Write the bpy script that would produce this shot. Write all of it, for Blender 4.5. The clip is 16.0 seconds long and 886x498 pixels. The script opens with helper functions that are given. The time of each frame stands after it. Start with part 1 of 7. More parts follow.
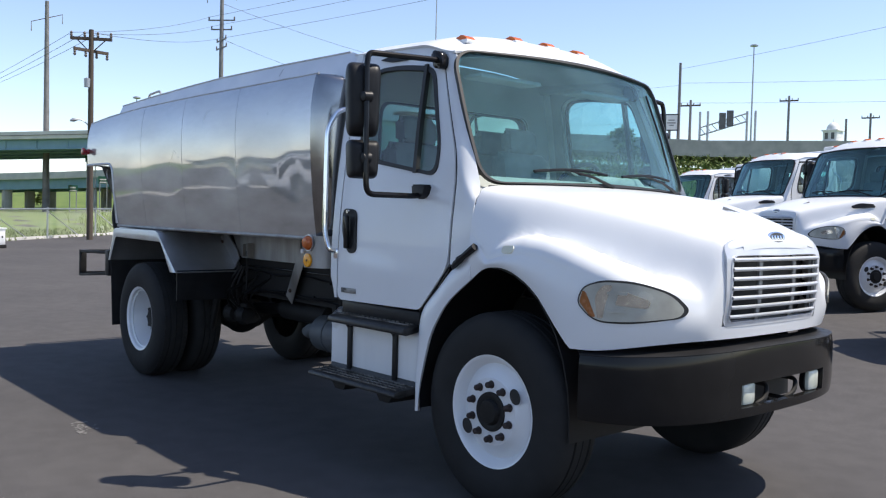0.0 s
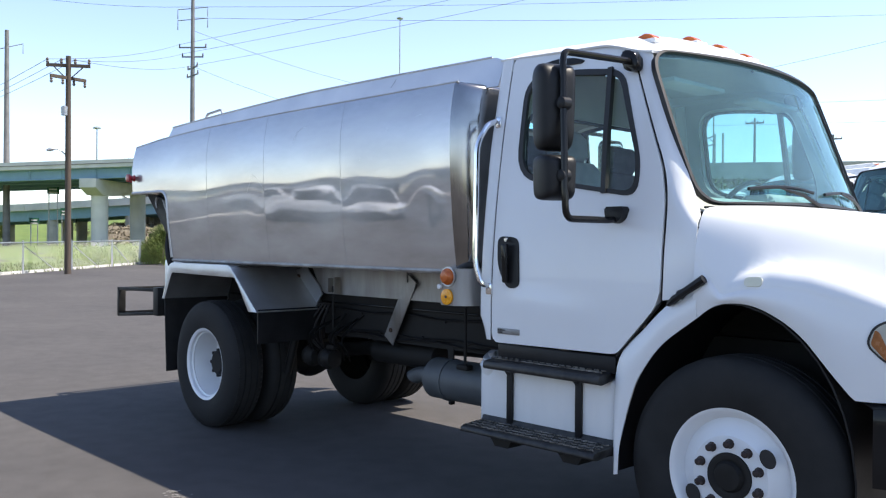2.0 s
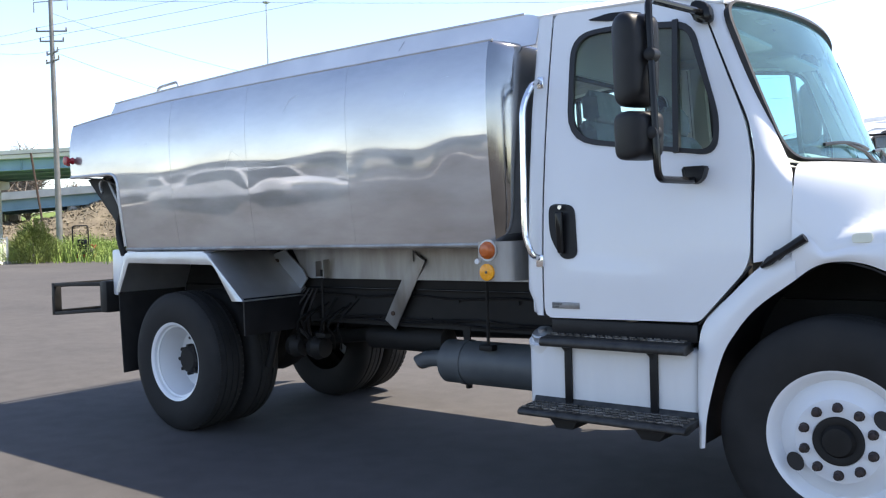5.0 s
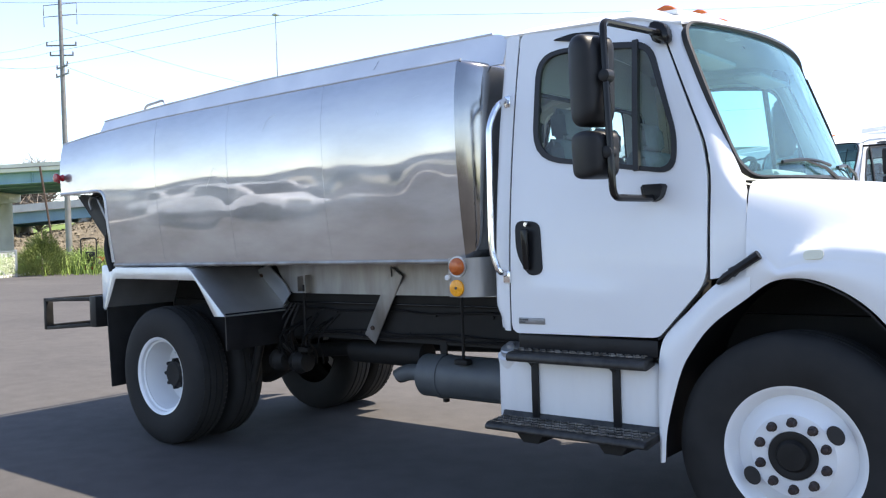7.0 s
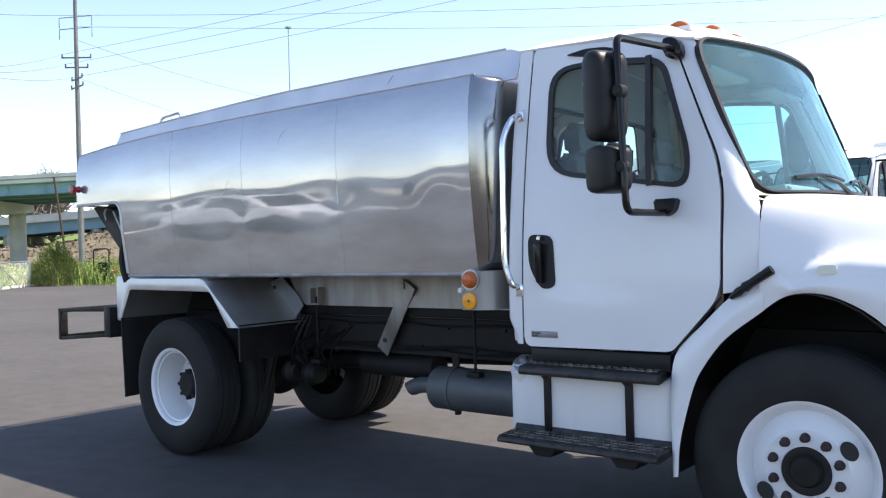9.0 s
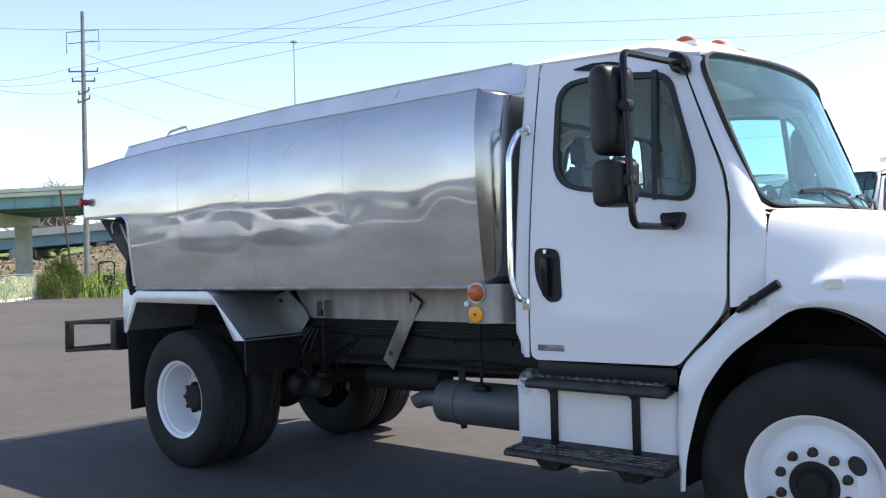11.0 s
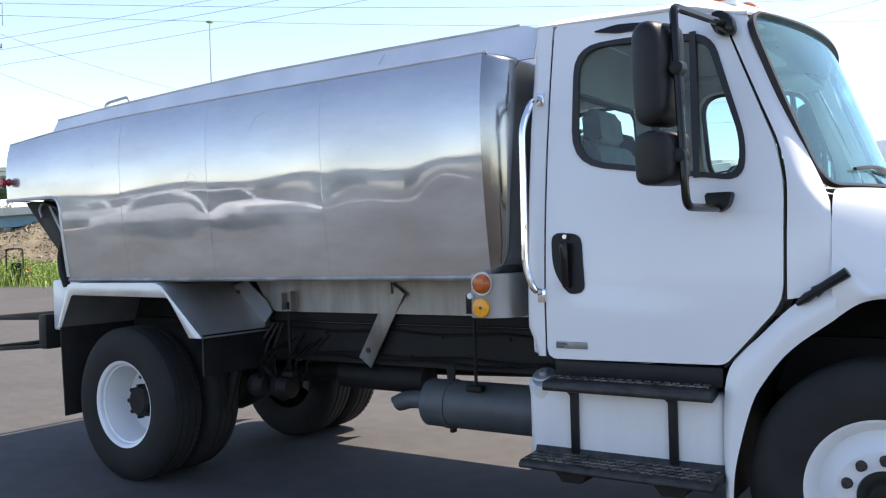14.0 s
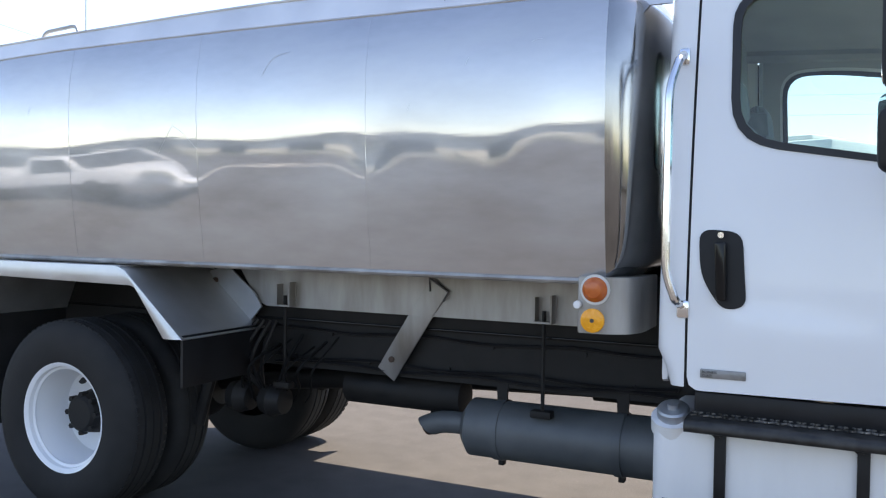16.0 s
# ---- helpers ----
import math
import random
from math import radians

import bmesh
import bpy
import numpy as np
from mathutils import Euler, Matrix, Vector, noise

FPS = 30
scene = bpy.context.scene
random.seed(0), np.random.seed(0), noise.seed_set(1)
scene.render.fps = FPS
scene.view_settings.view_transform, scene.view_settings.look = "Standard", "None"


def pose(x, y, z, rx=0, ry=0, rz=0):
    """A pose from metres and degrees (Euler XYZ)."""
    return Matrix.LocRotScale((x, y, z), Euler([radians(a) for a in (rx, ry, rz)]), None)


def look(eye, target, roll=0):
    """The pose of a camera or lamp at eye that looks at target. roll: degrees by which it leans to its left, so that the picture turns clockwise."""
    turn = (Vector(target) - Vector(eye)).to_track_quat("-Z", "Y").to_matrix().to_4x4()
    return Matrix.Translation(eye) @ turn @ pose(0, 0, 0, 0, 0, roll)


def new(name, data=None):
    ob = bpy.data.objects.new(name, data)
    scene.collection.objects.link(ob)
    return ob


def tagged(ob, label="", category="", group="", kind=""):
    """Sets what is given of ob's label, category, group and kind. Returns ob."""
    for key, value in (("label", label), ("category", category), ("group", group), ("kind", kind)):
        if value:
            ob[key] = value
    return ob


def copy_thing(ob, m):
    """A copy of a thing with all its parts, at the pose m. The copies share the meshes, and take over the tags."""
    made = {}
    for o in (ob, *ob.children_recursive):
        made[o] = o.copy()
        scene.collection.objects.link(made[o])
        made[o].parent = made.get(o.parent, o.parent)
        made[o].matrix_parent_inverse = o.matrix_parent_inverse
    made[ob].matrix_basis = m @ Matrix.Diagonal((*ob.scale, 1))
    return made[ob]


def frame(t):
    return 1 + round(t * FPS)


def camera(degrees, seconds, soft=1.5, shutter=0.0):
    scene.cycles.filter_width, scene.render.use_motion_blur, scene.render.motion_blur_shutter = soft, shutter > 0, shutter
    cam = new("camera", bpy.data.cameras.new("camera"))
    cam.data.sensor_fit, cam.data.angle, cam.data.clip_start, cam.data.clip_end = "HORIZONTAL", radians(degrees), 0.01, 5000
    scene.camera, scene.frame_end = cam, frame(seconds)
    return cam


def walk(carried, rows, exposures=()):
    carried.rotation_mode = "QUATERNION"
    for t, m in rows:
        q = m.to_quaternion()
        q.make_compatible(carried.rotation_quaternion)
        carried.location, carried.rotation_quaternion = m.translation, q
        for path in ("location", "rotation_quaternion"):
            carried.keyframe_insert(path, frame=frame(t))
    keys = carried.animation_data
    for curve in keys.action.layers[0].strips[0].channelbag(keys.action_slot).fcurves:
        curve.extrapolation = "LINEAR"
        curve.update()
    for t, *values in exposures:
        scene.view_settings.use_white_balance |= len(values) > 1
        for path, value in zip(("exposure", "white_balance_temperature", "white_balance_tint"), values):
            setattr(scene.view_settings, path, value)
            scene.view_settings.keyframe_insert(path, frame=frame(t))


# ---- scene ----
SKY_STRENGTH, SUN_STRENGTH = 0.122, 3.2
EXPOSURES = [(0, 0.96, 6800, 10), (0.5, 1.01, 6800, 10), (1.5, 1.41, 6950, 10), (2.0, 1.43, 6950, 10), (3.5, 1.33, 7170, 10), (4.0, 1.38, 7170, 10), (5.0, 1.74, 7220, 10), (7.5, 1.84, 7220, 10), (9.0, 1.61, 7170, 10), (12.0, 1.51, 7170, 10), (14.0, 1.66, 7320, 10), (15.0, 1.74, 7420, 10), (16.0, 1.98, 7620, 10)]
cam = camera(54.0, 16.0, 1.2)
PATH = [
    (0, (3.223, -4.236, 1.545), (1.719, -2.919, 1.467), 1.4),
    (0.5, (2.886, -4.339, 1.516), (1.367, -3.04, 1.439), 1.5),
    (1, (2.534, -4.425, 1.508), (1.062, -3.074, 1.426), 1.0),
    (1.5, (2.159, -4.464, 1.519), (0.698, -3.101, 1.453), -0.8),
    (2, (1.87, -4.586, 1.538), (0.425, -3.203, 1.522), 0.4),
    (2.5, (1.598, -4.681, 1.552), (0.249, -3.204, 1.589), -1.2),
    (3, (1.294, -4.697, 1.518), (-0.014, -3.184, 1.574), -1.6),
    (3.5, (1.076, -4.743, 1.52), (-0.214, -3.216, 1.588), -1.6),
    (4, (0.946, -4.86, 1.503), (-0.31, -3.304, 1.547), -1.85),
    (4.5, (0.894, -4.94, 1.477), (-0.347, -3.372, 1.461), -1.8),
    (5, (0.938, -4.926, 1.472), (-0.29, -3.348, 1.421), -1.65),
    (5.2, (0.962, -4.905, 1.480), (-0.265, -3.327, 1.427), -1.7),
    (7.5, (1.173, -4.845, 1.502), (-0.076, -3.284, 1.49), -1.8),
    (8, (1.172, -4.849, 1.5), (-0.074, -3.284, 1.502), -1.5),
    (8.5, (1.163, -4.856, 1.499), (-0.088, -3.295, 1.501), -1.3),
    (9, (1.162, -4.874, 1.506), (-0.103, -3.325, 1.508), -1.6),
    (9.5, (1.166, -4.892, 1.508), (-0.107, -3.349, 1.525), -1.7),
    (12, (1.139, -4.889, 1.505), (-0.132, -3.345, 1.538), -1.4),
    (12.5, (1.037, -4.889, 1.507), (-0.217, -3.331, 1.511), -0.5),
    (13, (0.892, -4.89, 1.507), (-0.297, -3.282, 1.505), -1.5),
    (13.5, (0.724, -4.809, 1.492), (-0.424, -3.172, 1.495), -0.4),
    (14, (0.483, -4.692, 1.524), (-0.642, -3.038, 1.519), -1.7),
    (14.5, (0.178, -4.629, 1.525), (-0.915, -2.955, 1.491), -1.2),
    (15, (-0.113, -4.562, 1.545), (-1.125, -2.839, 1.499), -1.0),
    (15.5, (-0.453, -4.399, 1.557), (-1.393, -2.633, 1.524), -2.2),
    (16, (-0.815, -4.285, 1.574), (-1.699, -2.492, 1.519), 0.85),
]
walk(cam, [(t, look(eye, target, roll)) for t, eye, target, roll in PATH], EXPOSURES)

# ---- world, sun ----
SUN = Vector((0.40, 0.42, 1.0)).normalized()
world = bpy.data.worlds.new("world")
scene.world = world
world.use_nodes = True
wn, wl = world.node_tree.nodes, world.node_tree.links
sky = wn.new("ShaderNodeTexSky")
sky.sky_type, sky.sun_disc = "NISHITA", False
sky.sun_elevation = math.asin(SUN.z)
sky.sun_rotation = math.atan2(SUN.x, SUN.y)
sky.air_density, sky.dust_density, sky.ozone_density = 0.80, 0.30, 1.0
wn["Background"].inputs["Strength"].default_value = SKY_STRENGTH
cast = wn.new("ShaderNodeMix")
cast.data_type, cast.blend_type = "RGBA", "MULTIPLY"
cast.inputs[0].default_value = 1.0
cast.inputs[7].default_value = (1.0, 0.965, 1.0, 1)
wl.new(sky.outputs["Color"], cast.inputs[6])
wl.new(cast.outputs[2], wn["Background"].inputs["Color"])
sun = new("sun", bpy.data.lights.new("sun", "SUN"))
sun.data.energy, sun.data.angle, sun.data.color = SUN_STRENGTH, radians(0.55), (1.0, 0.95, 0.88)
sun.matrix_world = look(SUN * 50, (0, 0, 0))


# ---- materials ----
def nodes(name):
    m = bpy.data.materials.new(name)
    m.use_nodes = True
    return m, m.node_tree.nodes, m.node_tree.links, m.node_tree.nodes["Principled BSDF"]


def noise_tex(n, l, scale, detail=4.0, stretch=None, kind="Object"):
    tc = n.new("ShaderNodeTexCoord")
    tx = n.new("ShaderNodeTexNoise")
    tx.inputs["Scale"].default_value = scale
    tx.inputs["Detail"].default_value = detail
    if stretch:
        mp = n.new("ShaderNodeMapping")
        mp.inputs["Scale"].default_value = stretch
        l.new(tc.outputs[kind], mp.inputs["Vector"])
        l.new(mp.outputs["Vector"], tx.inputs["Vector"])
    else:
        l.new(tc.outputs[kind], tx.inputs["Vector"])
    return tx.outputs["Fac"]


def ramp(n, l, fac, stops):
    r = n.new("ShaderNodeValToRGB")
    els = r.color_ramp.elements
    while len(els) < len(stops):
        els.new(0.5)
    for e, (p, c) in zip(els, stops):
        e.position, e.color = p, (*c, 1) if len(c) == 3 else c
    l.new(fac, r.inputs["Fac"])
    return r.outputs["Color"]


def mapped(n, l, fac, a, b, lo=0.3, hi=0.7):
    r = n.new("ShaderNodeMapRange")
    r.inputs["From Min"].default_value, r.inputs["From Max"].default_value = lo, hi
    r.inputs["To Min"].default_value, r.inputs["To Max"].default_value = a, b
    l.new(fac, r.inputs["Value"])
    return r.outputs["Result"]


def bump(n, l, fac, bsdf, strength, dist):
    b = n.new("ShaderNodeBump")
    b.inputs["Strength"].default_value, b.inputs["Distance"].default_value = strength, dist
    l.new(fac, b.inputs["Height"])
    l.new(b.outputs["Normal"], bsdf.inputs["Normal"])


def surface(name, dark, light, scale=6.0, rough=(0.5, 0.6), metal=0.0, coat=0.0, relief=0.0, grain=80.0, stretch=None, spec=0.5):
    """A material whose colour and gloss vary softly at one scale, with fine relief at another."""
    m, n, l, b = nodes(name)
    fac = noise_tex(n, l, scale, 5.0, stretch)
    l.new(ramp(n, l, fac, [(0.3, dark), (0.7, light)]), b.inputs["Base Color"])
    l.new(mapped(n, l, fac, *rough), b.inputs["Roughness"])
    b.inputs["Metallic"].default_value = metal
    b.inputs["Coat Weight"].default_value = coat
    b.inputs["Specular IOR Level"].default_value = spec
    b.inputs["Coat Roughness"].default_value = 0.06
    if relief:
        bump(n, l, noise_tex(n, l, grain, 3.0, stretch), b, 0.5, relief)
    return m


def glass(name, tint, gloss=1.0, sheen=(1, 1, 1), dust=0.0, film=(0.6, 0.7, 0.7)):
    """Clear tinted glass; dust is the share of a thin pale film that lies on it."""
    m, n, l, b = nodes(name)
    n.remove(b)
    out = n["Material Output"]
    tr, gl, mix, fr = (n.new("ShaderNode" + k) for k in ("BsdfTransparent", "BsdfGlossy", "MixShader", "Fresnel"))
    tr.inputs["Color"].default_value = (*tint, 1)
    gl.inputs["Roughness"].default_value = 0.02
    gl.inputs["Color"].default_value = (*sheen, 1)
    fr.inputs["IOR"].default_value = 1.5 * gloss
    l.new(fr.outputs[0], mix.inputs["Fac"])
    l.new(tr.outputs[0], mix.inputs[1])
    l.new(gl.outputs[0], mix.inputs[2])
    last = mix.outputs[0]
    if dust:
        df, mx = n.new("ShaderNodeBsdfDiffuse"), n.new("ShaderNodeMixShader")
        df.inputs["Color"].default_value = (*film, 1)
        l.new(mapped(n, l, noise_tex(n, l, 3.0, 5.0), dust * 0.6, dust * 1.4), mx.inputs["Fac"])
        l.new(last, mx.inputs[1])
        l.new(df.outputs[0], mx.inputs[2])
        last = mx.outputs[0]
    l.new(last, out.inputs["Surface"])
    return m


def tank_steel():
    m, n, l, b = nodes("polished_steel")
    big = noise_tex(n, l, 1.6, 3.0)
    brush = noise_tex(n, l, 14.0, 5.0, (0.35, 6.0, 6.0))
    l.new(ramp(n, l, big, [(0.3, (0.42, 0.42, 0.435)), (0.7, (0.53, 0.53, 0.545))]), b.inputs["Base Color"])
    b.inputs["Metallic"].default_value = 1.0
    l.new(mapped(n, l, brush, 0.02, 0.06), b.inputs["Roughness"])
    wave = noise_tex(n, l, 1.1, 2.0, (0.8, 1.0, 1.3))
    b1 = n.new("ShaderNodeBump")
    b1.inputs["Strength"].default_value, b1.inputs["Distance"].default_value = 1.0, 0.0009
    l.new(wave, b1.inputs["Height"])
    b2 = n.new("ShaderNodeBump")
    b2.inputs["Strength"].default_value, b2.inputs["Distance"].default_value = 0.12, 0.0004
    l.new(brush, b2.inputs["Height"])
    l.new(b1.outputs[0], b2.inputs["Normal"])
    l.new(b2.outputs[0], b.inputs["Normal"])
    # a hazed share of the polish scatters more widely, in patches
    hazed = n.new("ShaderNodeBsdfPrincipled")
    hazed.inputs["Metallic"].default_value = 1.0
    hazed.inputs["Roughness"].default_value = 0.46
    hazed.inputs["Base Color"].default_value = (0.52, 0.52, 0.535, 1)
    l.new(b1.outputs[0], hazed.inputs["Normal"])
    mix = n.new("ShaderNodeMixShader")
    streak = noise_tex(n, l, 2.2, 6.0, (0.5, 1.0, 1.6))
    l.new(mapped(n, l, streak, 0.26, 0.72), mix.inputs["Fac"])
    l.new(b.outputs[0], mix.inputs[1])
    l.new(hazed.outputs[0], mix.inputs[2])
    l.new(mix.outputs[0], n["Material Output"].inputs["Surface"])
    return m


def asphalt_mat():
    m, n, l, b = nodes("asphalt")
    big = noise_tex(n, l, 0.35, 6.0)
    fine = noise_tex(n, l, 160.0, 4.0)
    mid = noise_tex(n, l, 5.0, 6.0)
    c1 = ramp(n, l, big, [(0.3, (0.071, 0.067, 0.067)), (0.72, (0.096, 0.090, 0.088))])
    c2 = ramp(n, l, fine, [(0.3, (0.70, 0.70, 0.70)), (0.55, (1.0, 1.0, 1.0)), (0.8, (1.3, 1.3, 1.28))])
    mx = n.new("ShaderNodeMix")
    mx.data_type, mx.blend_type = "RGBA", "MULTIPLY"
    mx.inputs["Factor"].default_value = 1.0
    l.new(c1, mx.inputs["A"])
    l.new(c2, mx.inputs["B"])
    stain = ramp(n, l, mid, [(0.35, (0.90, 0.90, 0.90)), (0.6, (1.03, 1.03, 1.03)), (0.74, (1.05, 1.05, 1.04)), (0.79, (1.35, 1.34, 1.30))])
    speck = ramp(n, l, noise_tex(n, l, 55.0, 2.0), [(0.70, (1, 1, 1)), (0.76, (2.4, 2.35, 2.3))])
    m3 = n.new("ShaderNodeMix")
    m3.data_type, m3.blend_type = "RGBA", "MULTIPLY"
    m3.inputs["Factor"].default_value = 1.0
    l.new(stain, m3.inputs["A"])
    l.new(speck, m3.inputs["B"])
    stain = m3.outputs["Result"]
    m2 = n.new("ShaderNodeMix")
    m2.data_type, m2.blend_type = "RGBA", "MULTIPLY"
    m2.inputs["Factor"].default_value = 1.0
    l.new(mx.outputs["Result"], m2.inputs["A"])
    l.new(stain, m2.inputs["B"])
    l.new(m2.outputs["Result"], b.inputs["Base Color"])
    b.inputs["Roughness"].default_value = 0.85
    b.inputs["Specular IOR Level"].default_value = 0.16
    bump(n, l, fine, b, 0.7, 0.004)
    return m


WHITE = surface("white_paint", (0.70, 0.71, 0.72), (0.76, 0.77, 0.775), 1.3, (0.28, 0.38), 0, 0.35)
OLDWHITE = surface("weathered_white_paint", (0.66, 0.66, 0.66), (0.76, 0.76, 0.75), 5, (0.45, 0.6), 0, 0, 0.0006, 40, (1, 1, 0.25))
STEEL = tank_steel()
ALU = surface("dull_aluminium", (0.47, 0.48, 0.49), (0.62, 0.63, 0.64), 4, (0.36, 0.5), 0.85, 0, 0.0006, 12)
ALUDARK = surface("stained_aluminium", (0.24, 0.225, 0.205), (0.47, 0.46, 0.445), 5, (0.42, 0.6), 0.75, 0, 0.0008, 25, (1.6, 1.6, 0.35))
CHROME = surface("chrome", (0.75, 0.76, 0.77), (0.82, 0.82, 0.83), 8, (0.08, 0.16), 1.0)
BLACK = surface("black_plastic", (0.008, 0.008, 0.009), (0.016, 0.016, 0.017), 7, (0.38, 0.5), 0, 0, 0.0004, 220, None, 0.25)
GLOSSBLACK = surface("glossy_black_paint", (0.009, 0.0088, 0.009), (0.014, 0.0138, 0.014), 5, (0.08, 0.14), 0, 0, 0, 80, None, 0.22)
FRAMEBLACK = surface("chassis_black", (0.010, 0.010, 0.010), (0.026, 0.0245, 0.023), 6, (0.45, 0.75), 0, 0, 0.001, 60, None, 0.22)
TREAD = surface("worn_step_metal", (0.014, 0.014, 0.014), (0.05, 0.048, 0.045), 22, (0.35, 0.6), 0.3, 0, 0.0008, 90)
BLACKLINE = surface("rubber_hose", (0.006, 0.006, 0.006), (0.012, 0.012, 0.012), 9, (0.7, 0.85), 0, 0, 0, 80, None, 0.15)
RUBBER = surface("tyre_rubber", (0.014, 0.014, 0.0142), (0.026, 0.0255, 0.025), 9, (0.65, 0.85), 0, 0, 0.0008, 120, None, 0.25)
SEAL = surface("window_rubber", (0.010, 0.010, 0.011), (0.018, 0.018, 0.019), 20, (0.5, 0.6))
GREY = surface("grey_exhaust_paint", (0.075, 0.085, 0.09), (0.12, 0.13, 0.135), 6, (0.45, 0.6), 0.2, 0, 0.0006, 50)
RUST = surface("rusty_steel", (0.05, 0.03, 0.022), (0.12, 0.08, 0.06), 40, (0.6, 0.8), 0.4, 0, 0.001, 120)
NUT = surface("dark_nut_steel", (0.03, 0.022, 0.02), (0.07, 0.05, 0.045), 60, (0.5, 0.7), 0.5)
INTERIOR = surface("grey_cab_trim", (0.34, 0.35, 0.35), (0.42, 0.43, 0.43), 4, (0.6, 0.75), 0, 0, 0.0006, 150)
SEATCLOTH = surface("grey_seat_cloth", (0.19, 0.195, 0.20), (0.27, 0.275, 0.28), 12, (0.8, 0.95), 0, 0, 0.001, 200)
DASH = surface("dashboard_grey", (0.30, 0.32, 0.31), (0.40, 0.42, 0.40), 5, (0.6, 0.7), 0, 0, 0.0005, 150)
AMBER = surface("amber_lens", (0.46, 0.095, 0.02), (0.60, 0.15, 0.03), 30, (0.15, 0.25))
ORANGE = surface("orange_reflector", (0.85, 0.32, 0.015), (0.95, 0.40, 0.02), 60, (0.2, 0.3))
RED = surface("red_lens", (0.28, 0.012, 0.02), (0.38, 0.02, 0.03), 20, (0.2, 0.3))
YELLOWED = surface("yellowed_lens", (0.62, 0.60, 0.45), (0.74, 0.72, 0.58), 12, (0.25, 0.4))
HEADLENS = surface("hazed_headlight_lens", (0.33, 0.33, 0.29), (0.48, 0.48, 0.42), 7, (0.18, 0.3), 0, 0.6)
FOGLENS = surface("fog_lens", (0.45, 0.48, 0.40), (0.6, 0.62, 0.55), 15, (0.15, 0.25), 0, 0.5)
BADGE = surface("badge_grey", (0.20, 0.20, 0.20), (0.3, 0.3, 0.3), 30, (0.35, 0.5), 0.6)
INK = surface("dark_lettering", (0.03, 0.03, 0.03), (0.05, 0.05, 0.05), 30, (0.5, 0.6))
WINDOW = glass("side_glass", (0.68, 0.80, 0.77), 1.0, (1, 1, 1), 0.03, (0.5, 0.55, 0.56))
SCREEN = glass("windscreen_glass", (0.42, 0.76, 0.80), 0.95, (0.60, 0.86, 0.92), 0.10, (0.34, 0.58, 0.64))
SIGNAL = surface("faded_amber_signal", (0.22, 0.075, 0.02), (0.36, 0.13, 0.04), 25, (0.2, 0.3))
LAMPBOWL = surface("lamp_bowl", (0.60, 0.60, 0.55), (0.80, 0.80, 0.75), 14, (0.06, 0.16), 0.9)
SILVER = surface("silver_plastic", (0.56, 0.57, 0.59), (0.66, 0.67, 0.69), 6, (0.28, 0.4), 0.35)
# tank head steel, its base colour darkened for the dim gap it mirrors
GAPSTEEL = surface("gap_shaded_steel", (0.22, 0.22, 0.22), (0.42, 0.42, 0.42), 2.5, (0.06, 0.22), 1.0, 0, 0.001, 6)
WORN = surface("worn_cleat_steel", (0.03, 0.03, 0.03), (0.30, 0.29, 0.28), 16, (0.3, 0.5), 0.7)
PALESTAIN = surface("pale_residue", (0.11, 0.105, 0.10), (0.24, 0.23, 0.22), 30, (0.8, 0.9))
MIRROR = surface("mirror_glass", (0.85, 0.86, 0.87), (0.9, 0.9, 0.9), 3, (0.01, 0.02), 1.0)
RAILALU = surface("pale_sheet_aluminium", (0.60, 0.61, 0.63), (0.72, 0.73, 0.75), 3, (0.35, 0.5), 0.6, 0, 0.0004, 14)
ASPHALT = asphalt_mat()
CONCRETE = surface("concrete", (0.36, 0.35, 0.32), (0.50, 0.48, 0.44), 1.2, (0.8, 0.9), 0, 0, 0.003, 20)
GIRDER = surface("blue_green_girder_paint", (0.16, 0.29, 0.37), (0.22, 0.36, 0.44), 0.6, (0.5, 0.65))
GRASS = surface("grass_ground", (0.07, 0.12, 0.022), (0.14, 0.19, 0.042), 0.5, (0.9, 0.95), 0, 0, 0.04, 6)
BRIDGECONC = surface("pale_bridge_concrete", (0.50, 0.49, 0.45), (0.64, 0.62, 0.57), 0.7, (0.8, 0.9), 0, 0, 0.003, 12)
DIRT = surface("dry_bank", (0.10, 0.082, 0.058), (0.19, 0.16, 0.115), 0.8, (0.9, 0.95), 0, 0, 0.03, 4)
SCRUB = surface("dry_scrub", (0.09, 0.075, 0.05), (0.30, 0.26, 0.19), 2.2, (0.85, 0.95))
LEAF = surface("green_leaves", (0.06, 0.10, 0.018), (0.14, 0.18, 0.035), 1.5, (0.6, 0.75))
LEAFDARK = surface("evergreen_leaves", (0.03, 0.055, 0.014), (0.07, 0.09, 0.025), 2.5, (0.6, 0.75))
LEAFYEW = surface("evergreen_sprays", (0.08, 0.115, 0.024), (0.17, 0.20, 0.05), 3.0, (0.6, 0.75))
WEED = surface("bright_weeds", (0.13, 0.21, 0.035), (0.26, 0.34, 0.075), 1.2, (0.6, 0.75))
TWIG = surface("bare_twigs", (0.13, 0.105, 0.085), (0.22, 0.19, 0.16), 3, (0.8, 0.9))
WOOD = surface("pole_wood", (0.055, 0.04, 0.03), (0.10, 0.075, 0.055), 5, (0.8, 0.9), 0, 0, 0.003, 30, (6, 6, 0.5))
GALV = surface("galvanised_steel", (0.34, 0.35, 0.36), (0.46, 0.47, 0.48), 3, (0.4, 0.55), 0.8)
POLESTEEL = surface("weathered_pole_steel", (0.16, 0.155, 0.15), (0.24, 0.23, 0.22), 2, (0.5, 0.65), 0.5)
WIRE = surface("cable", (0.05, 0.055, 0.06), (0.08, 0.085, 0.09), 2, (0.5, 0.6))
